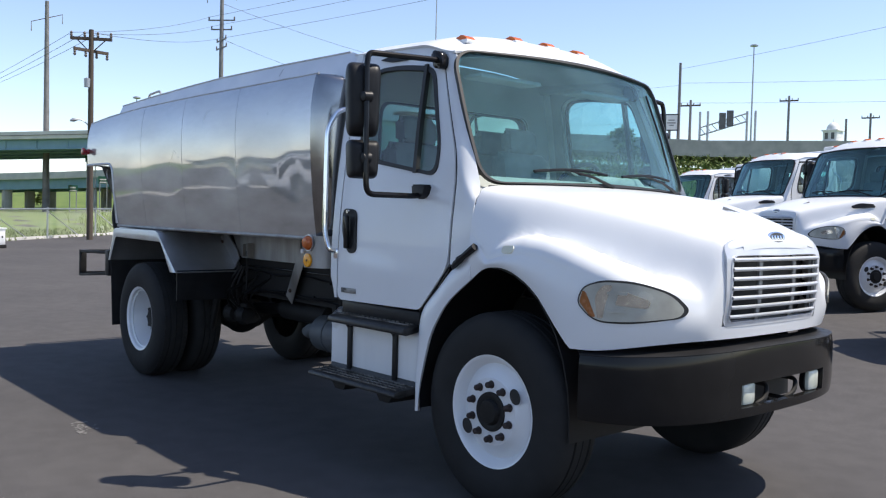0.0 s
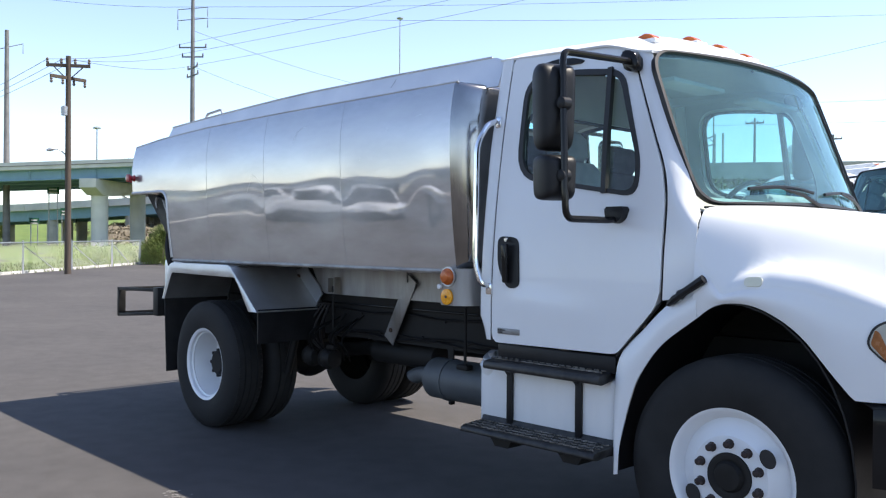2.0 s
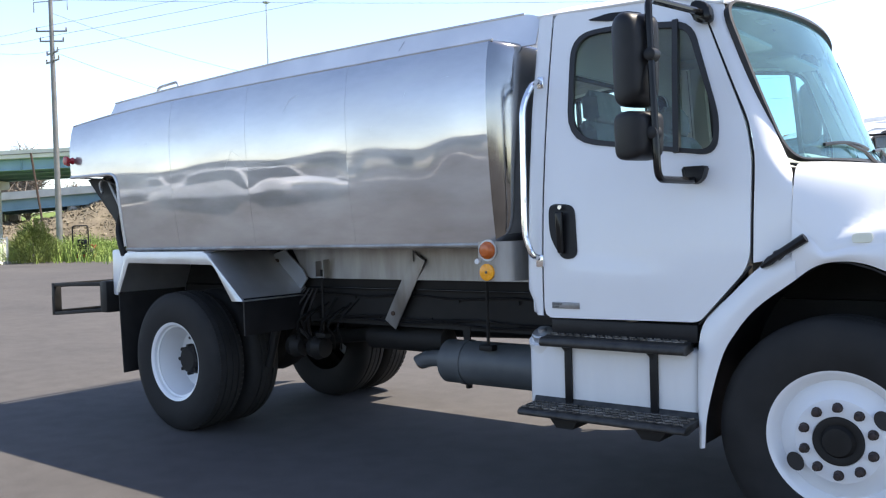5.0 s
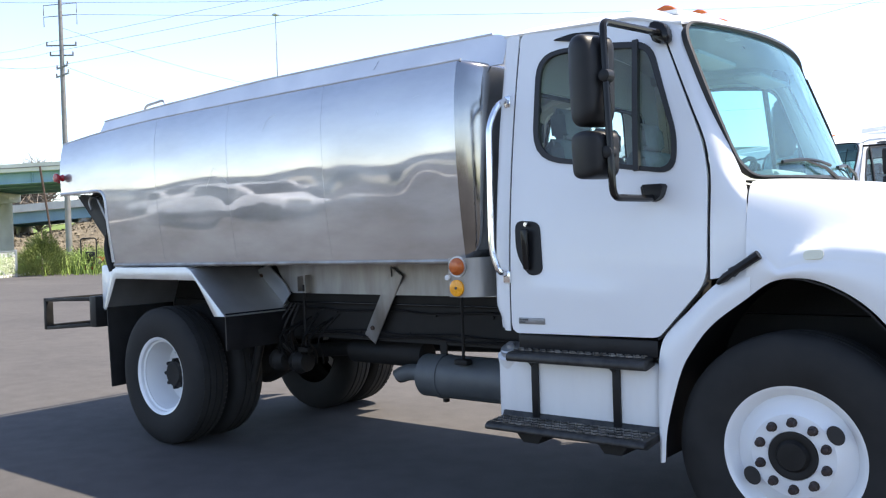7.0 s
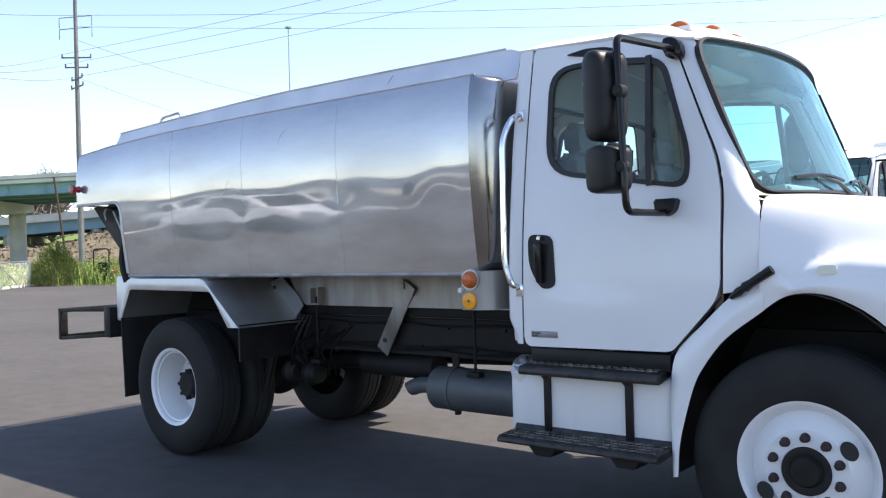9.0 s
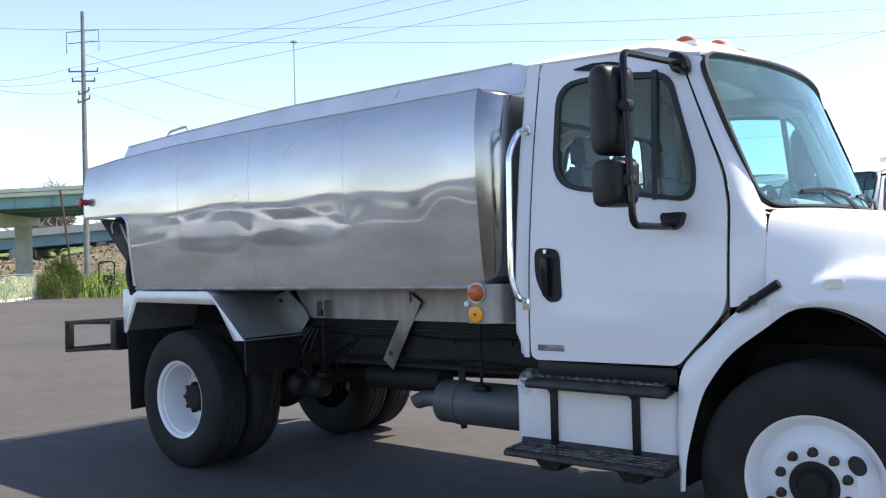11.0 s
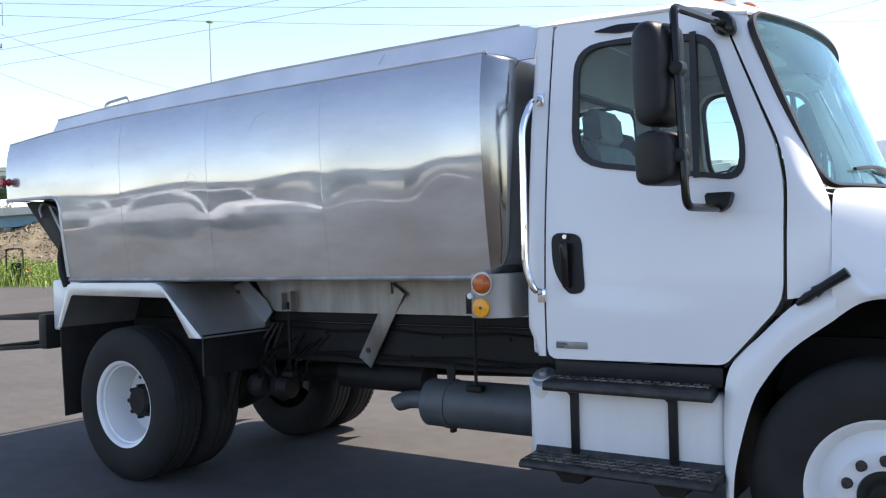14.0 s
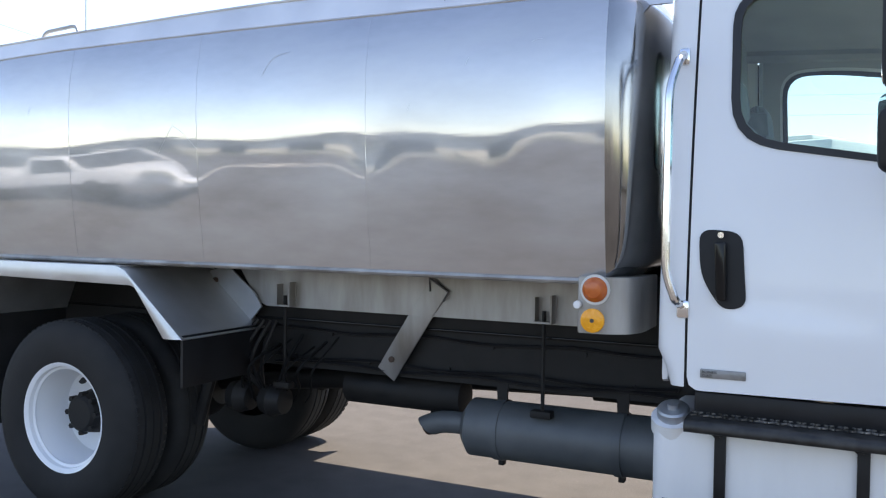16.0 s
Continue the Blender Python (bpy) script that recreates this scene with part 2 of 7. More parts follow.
INSUL = surface("insulator", (0.10, 0.08, 0.07), (0.2, 0.17, 0.15), 20, (0.3, 0.5))
SIGNGREEN = surface("sign_green", (0.01, 0.10, 0.06), (0.015, 0.13, 0.08), 3, (0.5, 0.6))
SIGNGREY = surface("sign_back_grey", (0.10, 0.10, 0.10), (0.15, 0.15, 0.15), 3, (0.5, 0.6), 0.5)
TAN = surface("tan_siding", (0.58, 0.54, 0.44), (0.68, 0.64, 0.54), 0.7, (0.75, 0.85))
ROOFING = surface("grey_roofing", (0.16, 0.15, 0.14), (0.22, 0.21, 0.2), 1, (0.8, 0.9))


# ---- mesh helpers ----
def shaded(bm, angle=0.6):
    bmesh.ops.recalc_face_normals(bm, faces=bm.faces)
    for f in bm.faces:
        f.smooth = True
    for e in bm.edges:
        e.smooth = len(e.link_faces) != 2 or e.calc_face_angle(0.0) < angle


def thicken(bm, t):
    """Gives a sheet the thickness t, behind its faces."""
    bmesh.ops.recalc_face_normals(bm, faces=bm.faces)
    bm.normal_update()
    front = bm.faces[:]
    back = {v: bm.verts.new(v.co - v.normal * t) for v in bm.verts[:]}
    rim = [e for e in bm.edges if len(e.link_faces) == 1]
    sides = []
    for e in rim:
        l = e.link_loops[0]
        sides.append((l.link_loop_next.vert, l.vert))
    for f in front:
        bm.faces.new([back[v] for v in reversed(f.verts)])
    for a, b in sides:
        bm.faces.new((a, b, back[b], back[a]))


def part(name, bm, material, parent=None, label="", angle=0.6, fix=True):
    if fix:
        shaded(bm, angle)
    me = bpy.data.meshes.new(name)
    bm.to_mesh(me)
    bm.free()
    me.materials.append(material)
    ob = new(name, me)
    ob.parent = parent
    if label:
        ob["label"] = label
    return ob


def thing(name, label, category, group="", kind="", at=(0, 0, 0), turn=0):
    ob = new(name)
    ob.empty_display_size = 0.2
    ob.matrix_basis = pose(*at, 0, 0, turn)
    return tagged(ob, label, category, group, kind)


def box(bm, lo, hi, bev=0.0, seg=2):
    mid = (Vector(lo) + Vector(hi)) / 2
    size = [abs(b - a) for a, b in zip(lo, hi)]
    r = bmesh.ops.create_cube(bm, size=1, matrix=Matrix.Translation(mid) @ Matrix.Diagonal((*size, 1)))
    if bev:
        es = list({e for v in r["verts"] for e in v.link_edges})
        bmesh.ops.bevel(bm, geom=es, offset=min(bev, min(size) * 0.45), segments=seg, affect="EDGES", profile=0.5)
    return bm


def boxed(lo, hi, bev=0.0, seg=2):
    return box(bmesh.new(), lo, hi, bev, seg)


def beam(bm, a, b, w, h, up=(0, 0, 1), bev=0.0):
    """A bar of w by h from a to b."""
    a, b = Vector(a), Vector(b)
    d = (b - a).normalized()
    s = d.cross(Vector(up)).normalized()
    u = s.cross(d)
    m = Matrix((s, d, u)).transposed().to_4x4()
    m.translation = (a + b) / 2
    r = bmesh.ops.create_cube(bm, size=1, matrix=m @ Matrix.Diagonal((w, (b - a).length, h, 1)))
    if bev:
        es = list({e for v in r["verts"] for e in v.link_edges})
        bmesh.ops.bevel(bm, geom=es, offset=bev, segments=2, affect="EDGES", profile=0.5)
    return bm


def tube(bm, pts, radius, seg=8, caps=True):
    """A round bar along pts; radius is a number or one for each point."""
    pts = [Vector(p) for p in pts]
    rr = radius if isinstance(radius, (list, tuple)) else [radius] * len(pts)
    ref = None
    rings = []
    for i, p in enumerate(pts):
        d = (pts[min(i + 1, len(pts) - 1)] - pts[max(i - 1, 0)]).normalized()
        if ref is None:
            ref = d.orthogonal().normalized()
        ref = (ref - d * ref.dot(d)).normalized()
        s = d.cross(ref)
        rings.append([bm.verts.new(p + rr[i] * (math.cos(a) * ref + math.sin(a) * s)) for a in (2 * math.pi * k / seg for k in range(seg))])
    for a, b in zip(rings, rings[1:]):
        for k in range(seg):
            bm.faces.new((a[k], a[(k + 1) % seg], b[(k + 1) % seg], b[k]))
    if caps:
        bm.faces.new(rings[0][::-1])
        bm.faces.new(rings[-1])
    return bm


def smooth_path(pts, n=6):
    """Points along a smooth curve through pts."""
    p = [Vector(q) for q in pts]
    p = [2 * p[0] - p[1], *p, 2 * p[-1] - p[-2]]
    out = []
    for a, b, c, d in zip(p, p[1:], p[2:], p[3:]):
        for k in range(n):
            t = k / n
            out.append(0.5 * (2 * b + (c - a) * t + (2 * a - 5 * b + 4 * c - d) * t * t + (3 * b - a - 3 * c + d) * t ** 3))
    return [*out, p[-2]]


def bent(pts, r=0.05, n=5):
    """The corners of a path rounded to the radius r."""
    p = [Vector(q) for q in pts]
    out = [p[0]]
    for a, b, c in zip(p, p[1:], p[2:]):
        u, v = (a - b), (c - b)
        k = min(r, u.length * 0.45, v.length * 0.45)
        s, e = b + u.normalized() * k, b + v.normalized() * k
        for i in range(n + 1):
            t = i / n
            out.append((1 - t) ** 2 * s + 2 * t * (1 - t) * b + t * t * e)
    return [*out, p[-1]]


def rounded(corners, n=5):
    """A closed 2D loop from corners (x, y, radius)."""
    out = []
    k = len(corners)
    for i in range(k):
        a, b, c = (Vector(corners[j % k][:2]) for j in (i - 1, i, i + 1))
        r = corners[i][2]
        u, v = a - b, c - b
        q = min(r, u.length * 0.48, v.length * 0.48)
        s, e = b + u.normalized() * q, b + v.normalized() * q
        if q < 1e-5:
            out.append(b)
            continue
        for j in range(n + 1):
            t = j / n
            out.append((1 - t) ** 2 * s + 2 * t * (1 - t) * b + t * t * e)
    return out


def ray_loop(loop, c, ang):
    """Where the ray from c at the angle meets the closed loop."""
    d = Vector((math.cos(ang), math.sin(ang)))
    best = None
    for a, b in zip(loop, [*loop[1:], loop[0]]):
        e = b - a
        den = d.x * e.y - d.y * e.x
        if abs(den) < 1e-9:
            continue
        w = a - c
        t = (w.x * e.y - w.y * e.x) / den
        s = (w.x * d.y - w.y * d.x) / den
        if t > 0 and -1e-6 <= s <= 1 + 1e-6 and (best is None or t > best):
            best = t
    return c + d * (best or 0)


def angles_of(c, loops, n=72):
    vals = sorted([2 * math.pi * k / n - math.pi for k in range(n)] + [math.atan2(p.y - c.y, p.x - c.x) for l in loops for p in l])
    out = [vals[0]]
    for v in vals[1:]:
        if v - out[-1] > 0.012:
            out.append(v)
    return out


def annulus(outer, inner, surf, thick, rings=4, n=72):
    """A sheet between two closed 2D loops, laid on the surface surf(a, b) -> point, and thickened."""
    bm = bmesh.new()
    c = sum(inner, Vector((0, 0))) / len(inner)
    angs = angles_of(c, [outer, inner], n)
    grid = []
    for a in angs:
        o, i = ray_loop(outer, c, a), ray_loop(inner, c, a)
        grid.append([bm.verts.new(surf(*(i.lerp(o, k / rings)))) for k in range(rings + 1)])
    for g, h in zip(grid, [*grid[1:], grid[0]]):
        for k in range(rings):
            bm.faces.new((g[k], g[k + 1], h[k + 1], h[k]))
    if thick:
        thicken(bm, thick)
    return bm


def disc(loop, surf, thick, rings=4, n=48):
    """A filled closed 2D loop laid on a surface."""
    bm = bmesh.new()
    c = sum(loop, Vector((0, 0))) / len(loop)
    angs = angles_of(c, [loop], n)
    mid = bm.verts.new(surf(*c))
    grid = []
    for a in angs:
        o = ray_loop(loop, c, a)
        grid.append([bm.verts.new(surf(*(c.lerp(o, (k + 1) / rings)))) for k in range(rings)])
    for g, h in zip(grid, [*grid[1:], grid[0]]):
        bm.faces.new((mid, g[0], h[0]))
        for k in range(rings - 1):
            bm.faces.new((g[k], g[k + 1], h[k + 1], h[k]))
    if thick:
        thicken(bm, thick)
    return bm


def sheet(f, nu, nv, thick=0.0, keep=None):
    """A grid f(u, v), u and v from 0 to 1, with the cells for which keep(u, v) holds."""
    bm = bmesh.new()
    vs = [[bm.verts.new(f(i / nu, j / nv)) for j in range(nv + 1)] for i in range(nu + 1)]
    for i in range(nu):
        for j in range(nv):
            if keep is None or keep((i + 0.5) / nu, (j + 0.5) / nv):
                bm.faces.new((vs[i][j], vs[i + 1][j], vs[i + 1][j + 1], vs[i][j + 1]))
    bmesh.ops.delete(bm, geom=[v for v in bm.verts if not v.link_faces], context="VERTS")
    bmesh.ops.remove_doubles(bm, verts=bm.verts, dist=1e-5)
    if thick:
        thicken(bm, thick)
    return bm


def lathe(profile, seg=40, at=(0, 0, 0), axis="y", caps=True):
    """A turned body: profile of (along, radius)."""
    bm = bmesh.new()
    rings = []
    for a, r in profile:
        ring = []
        for k in range(seg):
            t = 2 * math.pi * k / seg
            c, s = r * math.cos(t), r * math.sin(t)
            p = {"y": (c, a, s), "x": (a, c, s), "z": (c, s, a)}[axis]
            ring.append(bm.verts.new(Vector(p) + Vector(at)))
        rings.append(ring)
    for a, b in zip(rings, rings[1:]):
        for k in range(seg):
            bm.faces.new((a[k], a[(k + 1) % seg], b[(k + 1) % seg], b[k]))
    for ring, r in ((rings[0], profile[0][1]), (rings[-1], profile[-1][1])):
        if caps and r > 1e-6:
            bm.faces.new(ring)
    bmesh.ops.remove_doubles(bm, verts=bm.verts, dist=1e-6)
    return bm


def prism(loop, lo, hi, axis="y", bev=0.0):
    """A closed 2D loop drawn out along an axis; for axis y the loop is in x, z."""
    bm = bmesh.new()
    put = {"y": lambda p, a: (p[0], a, p[1]), "x": lambda p, a: (a, p[0], p[1]), "z": lambda p, a: (p[0], p[1], a)}[axis]
    a = [bm.verts.new(put(p, lo)) for p in loop]
    b = [bm.verts.new(put(p, hi)) for p in loop]
    n = len(loop)
    fa, fb = bm.faces.new(a), bm.faces.new(b[::-1])
    for k in range(n):
        bm.faces.new((a[k], b[k], b[(k + 1) % n], a[(k + 1) % n]))
    if bev:
        es = [e for f in (fa, fb) for e in f.edges]
        bmesh.ops.bevel(bm, geom=es, offset=bev, segments=2, affect="EDGES", profile=0.5)
    return bm


def lerp_table(x, table):
    for (a, p), (b, q) in zip(table, table[1:]):
        if x <= b:
            t = max(0.0, (x - a) / (b - a))
            return p + (q - p) * t
    return table[-1][1]


def smoothstep(a, b, x):
    t = min(1.0, max(0.0, (x - a) / (b - a)))
    return t * t * (3 - 2 * t)


# ---- the truck cab ----
def half_width(z):
    return 1.075 - 0.15 * (max(0.0, z - 1.2) / 1.25) ** 1.7


def side(sg, off=0.0):
    """The cab's side as a surface over x, z; sg -1 is the kerb side."""
    return lambda x, z: Vector((x, sg * (half_width(z) + off), z))


def nose_x(y, grow=0.0):
    return 0.35 + (0.65 + grow) * max(0.0, 1 - (abs(y) / (1.075 + grow)) ** 2.8) ** (1 / 2.8)


def nose_y(x, grow=0.0):
    if x <= 0.35:
        return 1.075 + grow
    return (1.075 + grow) * max(0.0, 1 - ((x - 0.35) / (0.65 + grow)) ** 2.8) ** (1 / 2.8)


ARCH = [(p.x, p.y) for p in smooth_path([(a, b, 0) for a, b in [(-0.165, 1.196), (-0.07, 1.262), (0.03, 1.281), (0.13, 1.268), (0.245, 1.215), (0.34, 1.14), (0.435, 1.03), (0.527, 0.926)]], 4)]


def hood_z(x, y):
    y = abs(y)
    zc = lerp_table(x, [(-0.165, 1.742), (0.2, 1.70), (0.5, 1.632), (0.75, 1.562), (0.9, 1.515), (1.0, 1.498)])
    yh = lerp_table(x, [(-0.165, 1.045), (0.1, 0.95), (0.35, 0.825), (0.6, 0.69), (1.0, 0.475)])
    s = (y - yh) / 0.024
    hood = zc - 0.045 * (min(y, yh) / yh) ** 2.5 - 0.084 * (math.log1p(math.exp(s)) if s < 30 else s)
    zf = lerp_table(x, [(-0.165, 1.325), (-0.05, 1.41), (0.06, 1.440), (0.2, 1.455), (0.35, 1.442), (0.5, 1.408), (0.7, 1.35), (0.9, 1.25), (1.0, 1.20)])
    fender = zf - min(0.13, 0.45 * max(0.0, 0.95 - y) ** 1.3 + 0.8 * max(0.0, 0.80 - y) ** 1.2) * (1 - 0.85 * smoothstep(0.60, 0.86, x))
    k = 0.016 + 0.108 * smoothstep(0.5, 0.9, x)
    h = max(0.0, k - abs(hood - fender)) / k
    return max(hood, fender) + h * h * k * 0.25


def hood_edge(x, y):
    """How far the hood's edge has rounded down at x, y."""
    y = abs(y)
    side_d = 1.075 - y
    if x > 0.35:
        q = (((x - 0.35) / 0.65) ** 2.8 + (y / 1.075) ** 2.8) ** (1 / 2.8)
        front = smoothstep(0.35, 0.9, x)
        side_d = (1 - q) * (1.075 + (0.65 - 1.075) * front)
    r = 0.10 - 0.045 * smoothstep(0.7, 0.98, x)
    d = min(r, max(0.0, side_d))
    return r - math.sqrt(max(0.0, r * r - (r - d) ** 2))


def hood_top(x, y):
    return hood_z(x, y) - hood_edge(x, y)


def build_hood(truck):
    def top(u, v):
        y = 1.075 * math.sin((v - 0.5) * math.pi)
        x = -0.165 + (nose_x(y) + 0.165) * (1 - (1 - u) ** 1.5)
        return (x, y, hood_top(x, y))

    nu, nv = 48, 132
    edge = [Vector((-0.165 + 0.515 * (1 - (1 - i / nu) ** 1.5), -1.075)) for i in range(nu)]
    edge += [Vector(top(1.0, j / nv)[:2]) for j in range(nv + 1)]
    edge += [Vector((p.x, 1.075)) for p in reversed(edge[:nu])]
    ne = len(edge) - 1

    def skirt(u, v):
        p = edge[round(v * ne)]
        hi = hood_top(p.x, p.y)
        lo = lerp_table(p.x, ARCH) if p.x < 0.527 else 0.926 + 0.05 * smoothstep(0.6, 1.0, p.x)
        z = hi + (lo - hi) * u
        out = 1 + 0.012 * math.sin(u * math.pi) - 0.015 * u * u * smoothstep(0.5, 0.9, p.x)
        return (0.2 + (p.x - 0.2) * out if p.x > 0.2 else p.x, p.y * out, z)

    bm = sheet(top, nu, nv)
    def solid(u, v):
        # open where the grille sits
        p = skirt(round(u * 20 - 0.5) / 20 + 0.025, v)
        return not (p[0] > 0.7 and abs(p[1]) < 0.448 and 1.045 < p[2] < 1.415)
    b2 = sheet(skirt, 20, ne, 0.0, solid)
    me = bpy.data.meshes.new("join")
    b2.to_mesh(me)
    b2.free()
    bm.from_mesh(me)
    bpy.data.meshes.remove(me)
    bmesh.ops.remove_doubles(bm, verts=bm.verts, dist=0.0005)
    thicken(bm, 0.006)
    hood = part("hood", bm, WHITE, truck, "gloss white sloping hood with flared fenders", 0.75)
    return hood


def build_fender_tail(truck, sg):
    inner = smooth_path([(-0.150, 1.205, 0), (-0.319, 1.078, 0), (-0.42, 0.955, 0), (-0.483, 0.837, 0), (-0.549, 0.595, 0), (-0.566, 0.425, 0)], 5)
    outer = smooth_path([(-0.150, 1.345, 0), (-0.300, 1.262, 0), (-0.44, 1.13, 0), (-0.572, 0.985, 0), (-0.600, 0.75, 0), (-0.600, 0.418, 0)], 5)
    n = len(inner) - 1

    def f(u, v):
        i = round(u * n)
        p = inner[i].lerp(outer[i], v)
        return (p.x, sg * (1.082 + 0.012 * math.sin(v * math.pi) - 0.02 * v * v), p.y)

    return part("fender", sheet(f, n, 5, 0.02), WHITE, truck)


def build_arch_liner(truck, sg):
    def f(u, v):
        a = math.pi * (-0.02 + 1.06 * u)
        return (-0.018 + 0.562 * math.cos(a), sg * (1.06 - 0.64 * v), 0.50 + 0.785 * abs(math.sin(a)) ** 0.9 * (1 if math.sin(a) > 0 else -0.5))
    return part("wheel_arch_liner", sheet(f, 20, 3, 0.008), BLACK, truck)


def door_loops():
    outer = rounded([(-1.405, 0.99, 0.05), (-0.585, 1.0, 0.03), (-0.348, 1.262, 0.08), (-0.343, 1.74, 0.3), (-0.372, 1.90, 0.3), (-0.612, 2.490, 0.04), (-0.70, 2.530, 0.05), (-0.80, 2.551, 0.08), (-1.0, 2.561, 0.2), (-1.405, 2.579, 0.05)])
    hole = rounded([(-1.275, 1.885, 0.16), (-0.500, 1.762, 0.10), (-0.492, 1.93, 0.3), (-0.645, 2.405, 0.09), (-1.0, 2.452, 0.3), (-1.288, 2.445, 0.13)])
    return outer, hole


def inset(loop, d):
    c = sum(loop, Vector((0, 0))) / len(loop)
    return [p + (c - p).normalized() * d for p in loop]


def build_door(truck, sg):
    outer, hole = door_loops()

    def pressed(x, z):
        """The door's skin with its shallow pressed ledge below the handle."""
        step = 0.009 * smoothstep(1.305, 1.245, z + 0.08 * (x + 1.2)) * smoothstep(1.0, 1.2, z)
        return side(sg, step * smoothstep(-1.33, -1.22, x) * (1 - smoothstep(-1.0, -0.62, x)))(x, z)
    door = part("door", annulus(outer, hole, pressed, 0.035, 22, 96), WHITE, truck, "white cab door with a dark window seal", 0.9)
    part("window_seal", annulus([p for p in inset(hole, -0.004)], inset(hole, 0.027), side(sg, 0.006), 0.02, 1, 72), SEAL, door, "black rubber window seal")
    pane = part("window", disc(inset(hole, 0.02), side(sg, -0.012), 0, 3, 60), WINDOW, door, "tinted side window")
    pane.visible_shadow = False
    bm = bmesh.new()
    for z0, z1 in ((1.785, 2.09), (2.09, 2.425)):
        x0, x1 = (-0.69 - (z - 1.785) * 0.055 for z in (z0, z1))
        beam(bm, (x0, sg * half_width(z0), z0), (x1, sg * half_width(z1), z1), 0.028, 0.03, (0, 1, 0))
    part("window_divider", bm, SEAL, door)
    # handle
    cup = rounded([(-1.375, 1.575, 0.05), (-1.225, 1.565, 0.05), (-1.205, 1.30, 0.07), (-1.285, 1.285, 0.08), (-1.365, 1.40, 0.1)])
    hd = part("handle", disc(cup, side(sg, 0.008), 0.012, 3), BLACK, door, "black recessed pull handle")
    part("grip", prism(rounded([(-1.315, 1.53, 0.01), (-1.275, 1.53, 0.01), (-1.270, 1.32, 0.01), (-1.305, 1.32, 0.01)], 2), sg * 1.085, sg * 1.108, "y", 0.006), GLOSSBLACK, door)
    part("lock", lathe([(sg * 1.078, 0.011), (sg * 1.09, 0.011), (sg * 1.09, 0.0)], 12, (-1.295, 0, 1.553)), CHROME, door)
    # badge
    bd = part("badge", boxed((-1.357, sg * 1.072, 1.040), (-1.200, sg * 1.083, 1.072), 0.003), BADGE, door, "small grey name badge")
    if sg < 0:
        lettering(door, ["BUSINESS", "CLASS"], (-1.350, -1.084, 1.058), 0.0125)
    # upper trim at the roof
    part("drip_trim", disc(rounded([(-1.195, 2.506, 0.01), (-1.08, 2.482, 0.03), (-0.92, 2.478, 0.02), (-0.90, 2.492, 0.01), (-0.97, 2.512, 0.02), (-1.08, 2.522, 0.03)]), side(sg, 0.014), 0.02, 2), BLACK, door)
    # grab rail on the pillar behind
    rail = part("grab_rail", tube(bmesh.new(), bent([(-1.455, sg * 1.0, 2.215), (-1.455, sg * 1.07, 2.19), (-1.478, sg * 1.125, 2.08), (-1.478, sg * 1.135, 1.42), (-1.44, sg * 1.125, 1.31), (-1.425, sg * 1.07, 1.295)], 0.06), 0.016, 10), CHROME, truck, "polished grab rail")
    for z in (2.215, 1.285):
        part("rail_foot", boxed((-1.475 if z > 2 else -1.445, sg * (half_width(z) - 0.01), z - 0.035), (-1.435 if z > 2 else -1.40, sg * (half_width(z) + 0.014), z + 0.03), 0.008), CHROME, rail)
    return door


def lettering(parent, rows, at, size, material=None):
    for k, text in enumerate(rows):
        cu = bpy.data.curves.new("lettering", "FONT")
        cu.body, cu.size, cu.extrude = text, size, 0.0008
        tmp = new("lettering_curve", cu)
        me = bpy.data.meshes.new_from_object(tmp.evaluated_get(bpy.context.evaluated_depsgraph_get()))
        bpy.data.objects.remove(tmp)
        me.transform(Matrix.Rotation(math.pi / 2, 4, "X"))
        me.materials.clear()
        me.materials.append(material or INK)
        ob = new("lettering", me)
        ob.parent = parent
        ob.location = (at[0], at[1], at[2] - k * size * 1.05)


def screen_x(y, z):
    return -0.215 - 0.386 * (z - 1.735) + 0.14 * (1 - (y / 0.9) ** 2)


